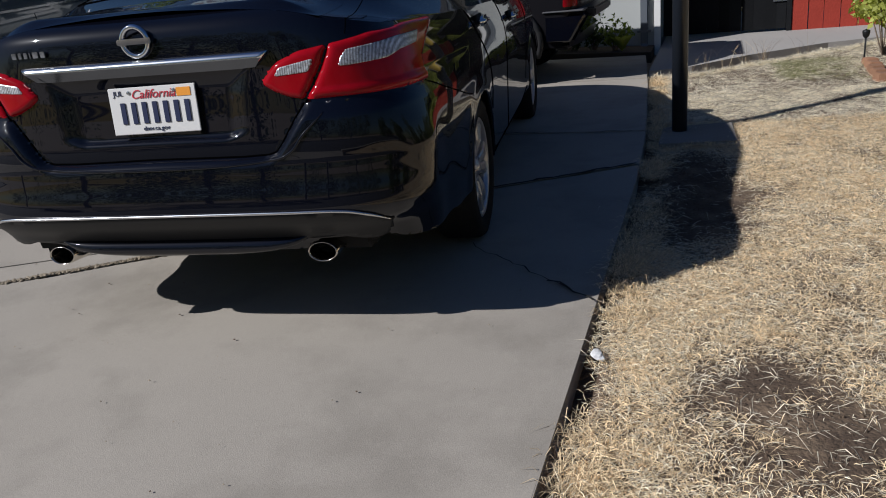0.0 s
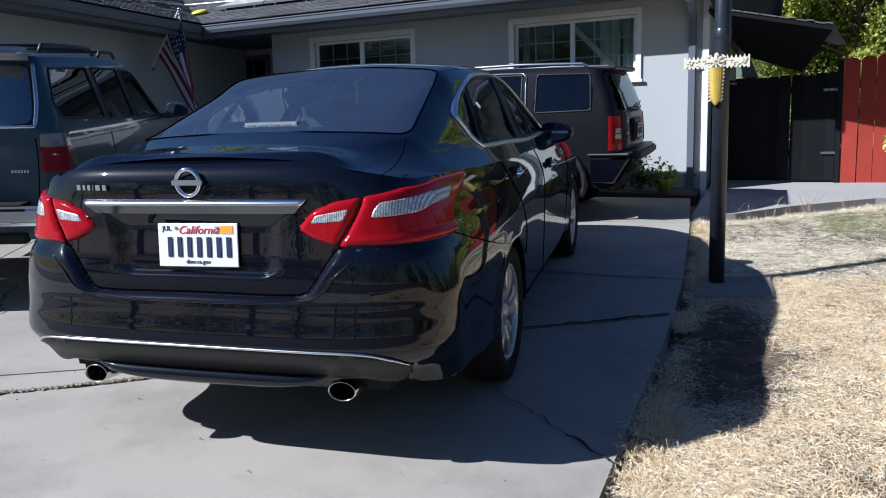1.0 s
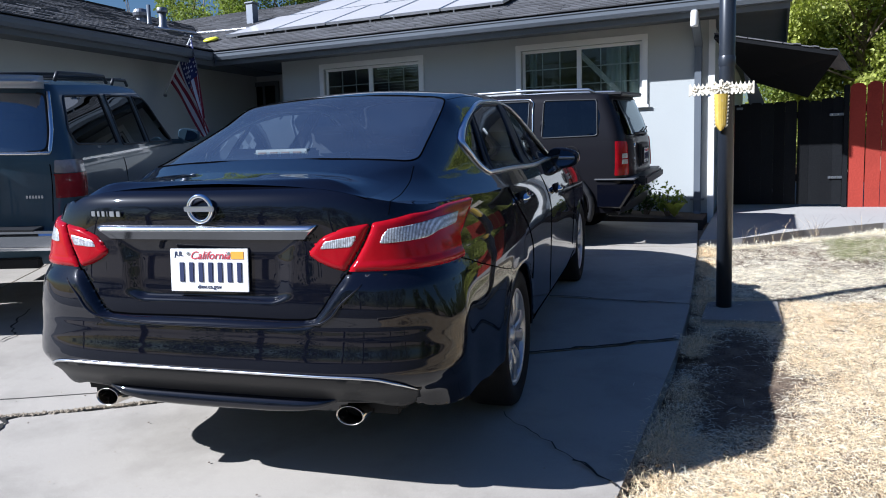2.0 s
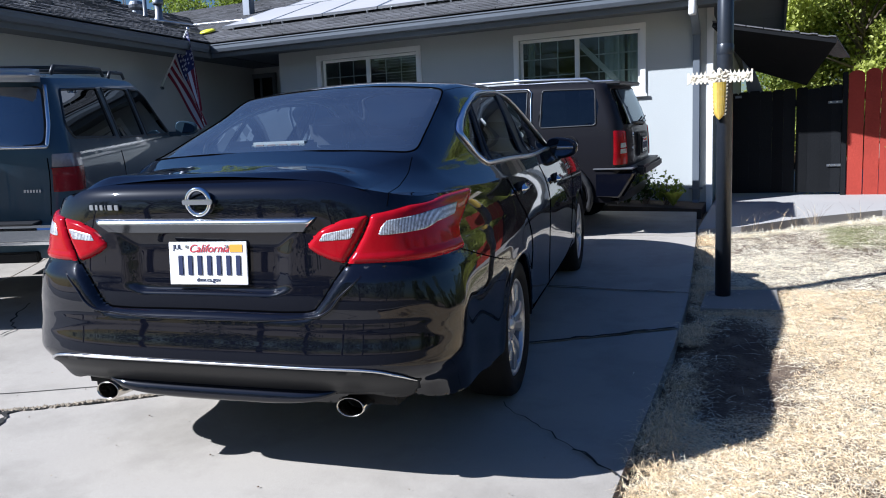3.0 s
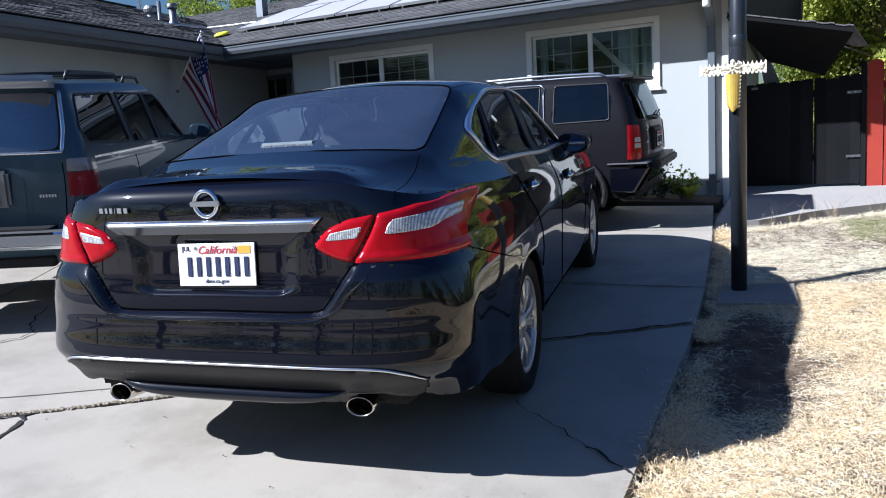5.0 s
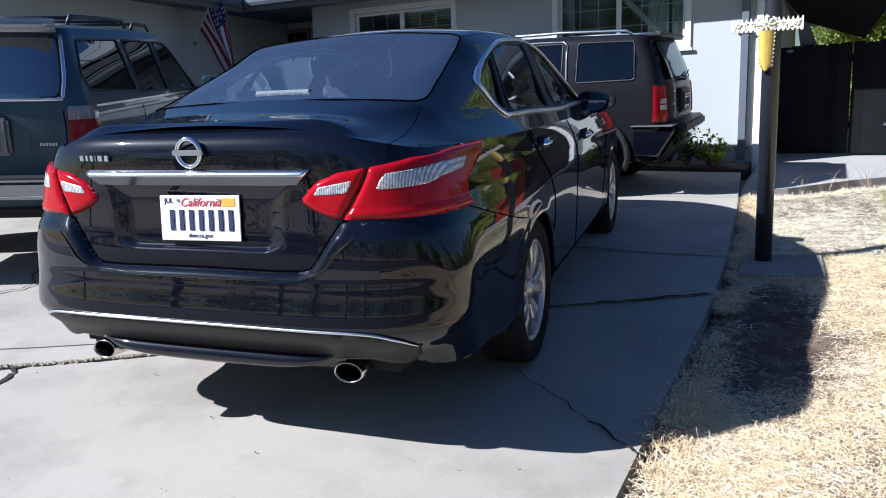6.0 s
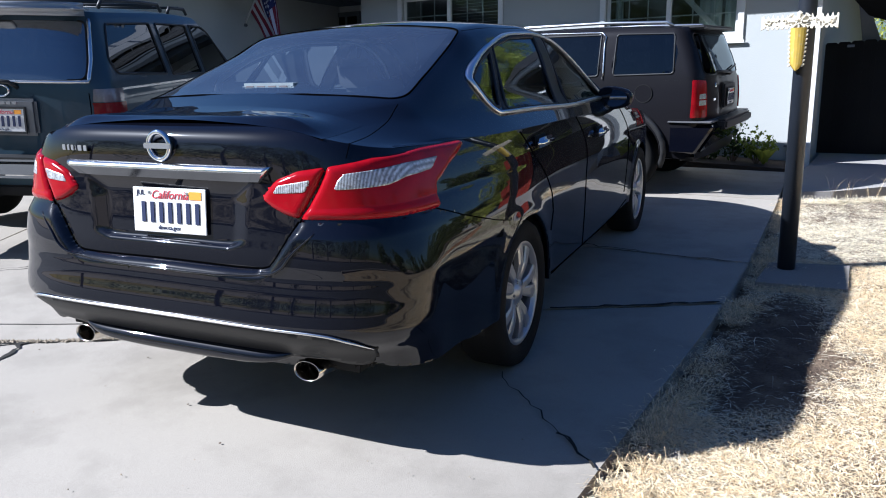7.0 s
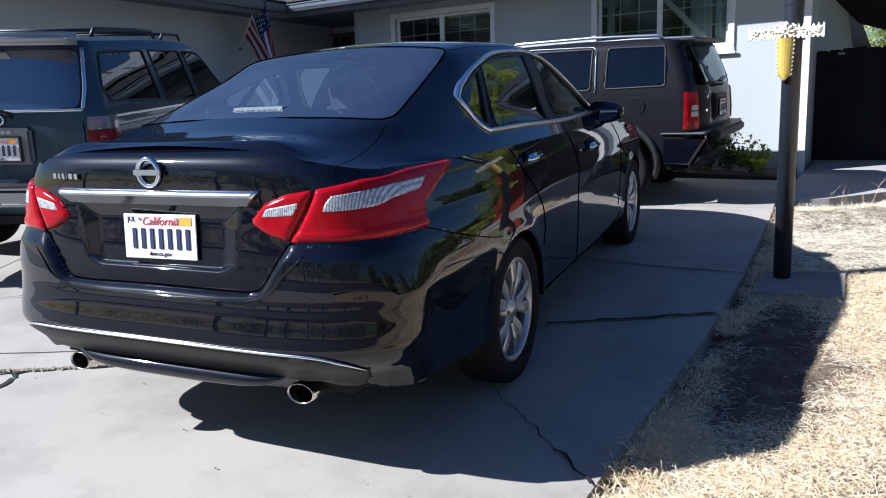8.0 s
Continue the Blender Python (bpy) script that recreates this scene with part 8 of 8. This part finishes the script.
def tufts(name, count, per, region, mt, length, label, seed, rise=(4, 34), spread=0.035, limit=0.55, along_edge=0):
    """Tufts of slim bent blades, lying over in all directions."""
    rng = np.random.default_rng(seed)
    x0, x1, y0, y1 = region
    C = []
    while len(C) < count:
        y = rng.uniform(y0, y1)
        x = lawn_edge(y) + rng.normal(0.075, 0.05) if along_edge == 1 else rng.uniform(x0, x1)
        if along_edge == 2:
            y = 2.48 + 0.75 * max(0, x) - abs(rng.normal(0.02, 0.05))
        if along_edge == 1 and noise.noise((y * 3.3, 0.5, 3)) + 0.6 * noise.noise((y * 9, 2.5, 3)) < rng.uniform(-0.25, 0.15):
            continue
        if x < lawn_edge(y) + (0.02 if along_edge == 1 else 0.085 + 0.03 * math.sin(y * 9)) or y > 2.52 + 0.75 * max(0, x) or (-0.11 < x < 0.35 and -0.355 < y < 0.13 + 0.2 * x):
            continue
        if not along_edge and rng.uniform() > min((x1 - x) / 1.1, (y - y0) / 0.9):
            continue
        if not along_edge and bare(x, y) > limit * rng.uniform(0.3, 1.5):
            continue
        C.append((x, y, ground_z(x, y) - 0.028 + 0.022 * noise.noise((x * 1.7, y * 1.7, 3)) + 0.02 * min(1, max(0, x - 0.3)),
                  6.3 * noise.noise((x * 2.1, y * 2.1, 9)), rng.uniform(0.6, 1.3)))
    C = np.repeat(np.array(C), per, 0)
    n = len(C)
    off = rng.normal(0, spread, (n, 2))
    p = C[:, :3].copy()
    p[:, :2] += off
    p[:, 2] += 0.06 * off[:, 1]
    a = C[:, 3] + rng.normal(0, 1.9, n)
    ln = length * C[:, 4] * rng.uniform(0.4, 1.2, n)
    el = np.radians(rise[0] + (rise[1] - rise[0]) * rng.uniform(0, 1, n) ** 1.7)
    d = np.stack([np.cos(a) * np.cos(el), np.sin(a) * np.cos(el), np.sin(el)], 1)
    s = np.stack([-np.sin(a), np.cos(a), rng.normal(0, 0.35, n)], 1) * (0.00095 * rng.uniform(0.7, 1.5, n))[:, None]
    bend = rng.normal(0, 0.22, n)
    m = p + d * (ln * 0.55)[:, None]
    e = m + np.stack([np.cos(a + bend) * np.cos(el), np.sin(a + bend) * np.cos(el), -0.35 * np.sin(el)], 1) * (ln * 0.5)[:, None]
    V = np.stack([p, m + s, e, m - s], 1).reshape(-1, 3)
    ob = quick_mesh(name, V, np.arange(n * 4).reshape(-1, 4), mt)
    return tagged(ob, label, "grass", kind="stuff")


tufts("dry_grass_near", 14500, 16, (-0.25, 2.8, -5.3, 0.3), STRAW, 0.058, "matted dry straw-coloured lawn grass", 1, (6, 50), 0.033, 0.52)
tufts("bleached_grass", 15500, 14, (-0.25, 3.2, -5.3, 1.5), STRAW_PALE, 0.050, "bleached pale dry lawn grass", 2, (3, 34), 0.036, 0.50)
tufts("loose_straw", 9000, 4, (-0.1, 2.8, -5.3, 0.2), STRAW_PALE, 0.05, "loose straw bits strewn over bare soil", 8, (0, 16), 0.05, 0.8)


def crumbs():
    """Crumbs of dry soil on the open patches."""
    rng = np.random.default_rng(17)
    P = []
    while len(P) < 9000:
        x, y = rng.uniform(-0.1, 2.0), rng.uniform(-4.8, 0.0)
        if bare(x, y) > 0.22 and x > lawn_edge(y) + 0.06 and not (-0.11 < x < 0.35 and -0.355 < y < 0.13 + 0.2 * x):
            P.append((x, y, ground_z(x, y) - 0.024 + 0.022 * noise.noise((x * 1.7, y * 1.7, 3)) + 0.02 * min(1, max(0, x - 0.3))))
    P = np.array(P)
    n = len(P)
    base = np.array([(1, 0, -0.5), (-0.6, 0.8, -0.5), (-0.5, -0.9, -0.5), (0.1, 0.1, 0.9)])
    V = P[:, None, :] + (base[None] + rng.normal(0, 0.25, (n, 4, 3))) * (0.0028 * rng.uniform(0.5, 2.4, n) ** 1.3)[:, None, None]
    F = (np.arange(n) * 4)[:, None, None] + np.array([(0, 1, 3), (1, 2, 3), (2, 0, 3)])[None]
    tagged(quick_mesh("soil_crumbs", V.reshape(-1, 3), F.reshape(-1, 3), LAWN_SOIL), "small crumbs of dry grey-brown soil", "soil", kind="stuff")


crumbs()
loose_grit()
tufts("pad_edge_grass", 60, 26, (-0.21, 0.34, -0.46, -0.35), STRAW, 0.075, "brown dry tufts along the edge of the concrete pad", 14, (14, 60), 0.022, 9.0)
tufts("dry_grass_far", 6000, 16, (-0.4, 4.2, 0.2, 5.2), STRAW_PALE, 0.07, "matted dry straw-coloured lawn grass", 3, limit=0.7)
tufts("outer_lawn_grass", 9000, 9, (-0.2, 7.5, -5.75, 4.5), STRAW_PALE, 0.10, "thin dry grass over the rest of the lawn", 9, (4, 40), 0.07, 0.8)
tufts("edge_grass", 520, 24, (-0.4, 0.1, -4.9, 2.4), STRAW, 0.095, "taller dry tufts along the driveway edge", 5, (18, 70), 0.022, along_edge=1)
tufts("walk_edge_grass", 330, 22, (-0.38, 2.3, 2.4, 4.2), STRAW_PALE, 0.10, "taller dry tufts along the walk", 6, (18, 70), 0.028, along_edge=2)
tufts("lawn_weeds", 420, 16, (0.8, 1.5, 1.7, 3.0), WEED, 0.075, "patch of green weeds in the dry lawn", 4, (15, 60), 0.05, 0.8)


def dry_weeds():
    """Tall dry stalks at the end of the lawn."""
    rng = random.Random(21)
    for k in range(14):
        x = -0.05 + rng.uniform(0, 1.25)
        y = 2.75 + 0.72 * max(0, x) + rng.uniform(-0.25, 0.02)
        w = thing("dry_weed", pose(x, y, ground_z(x, y)), "tall dry brown weed stalk with seed heads", "weed", "dry weeds by the walk")
        V, F = [], []
        for q in range(7):
            a, l = rng.uniform(0, 6.28), rng.uniform(0.05, 0.22)
            b = rng.uniform(0.3, 1.1)
            e = Vector((math.cos(a) * l * b, math.sin(a) * l * b, l))
            v, f = tube([Vector((0, 0, -0.02)), e * 0.55 + Vector((0, 0, 0.03)), e], lambda t: 0.0008 * (1 - 0.6 * t), 4)
            mesh("stalk", v, f, BARK if q % 4 else STRAW, w)


dry_weeds()
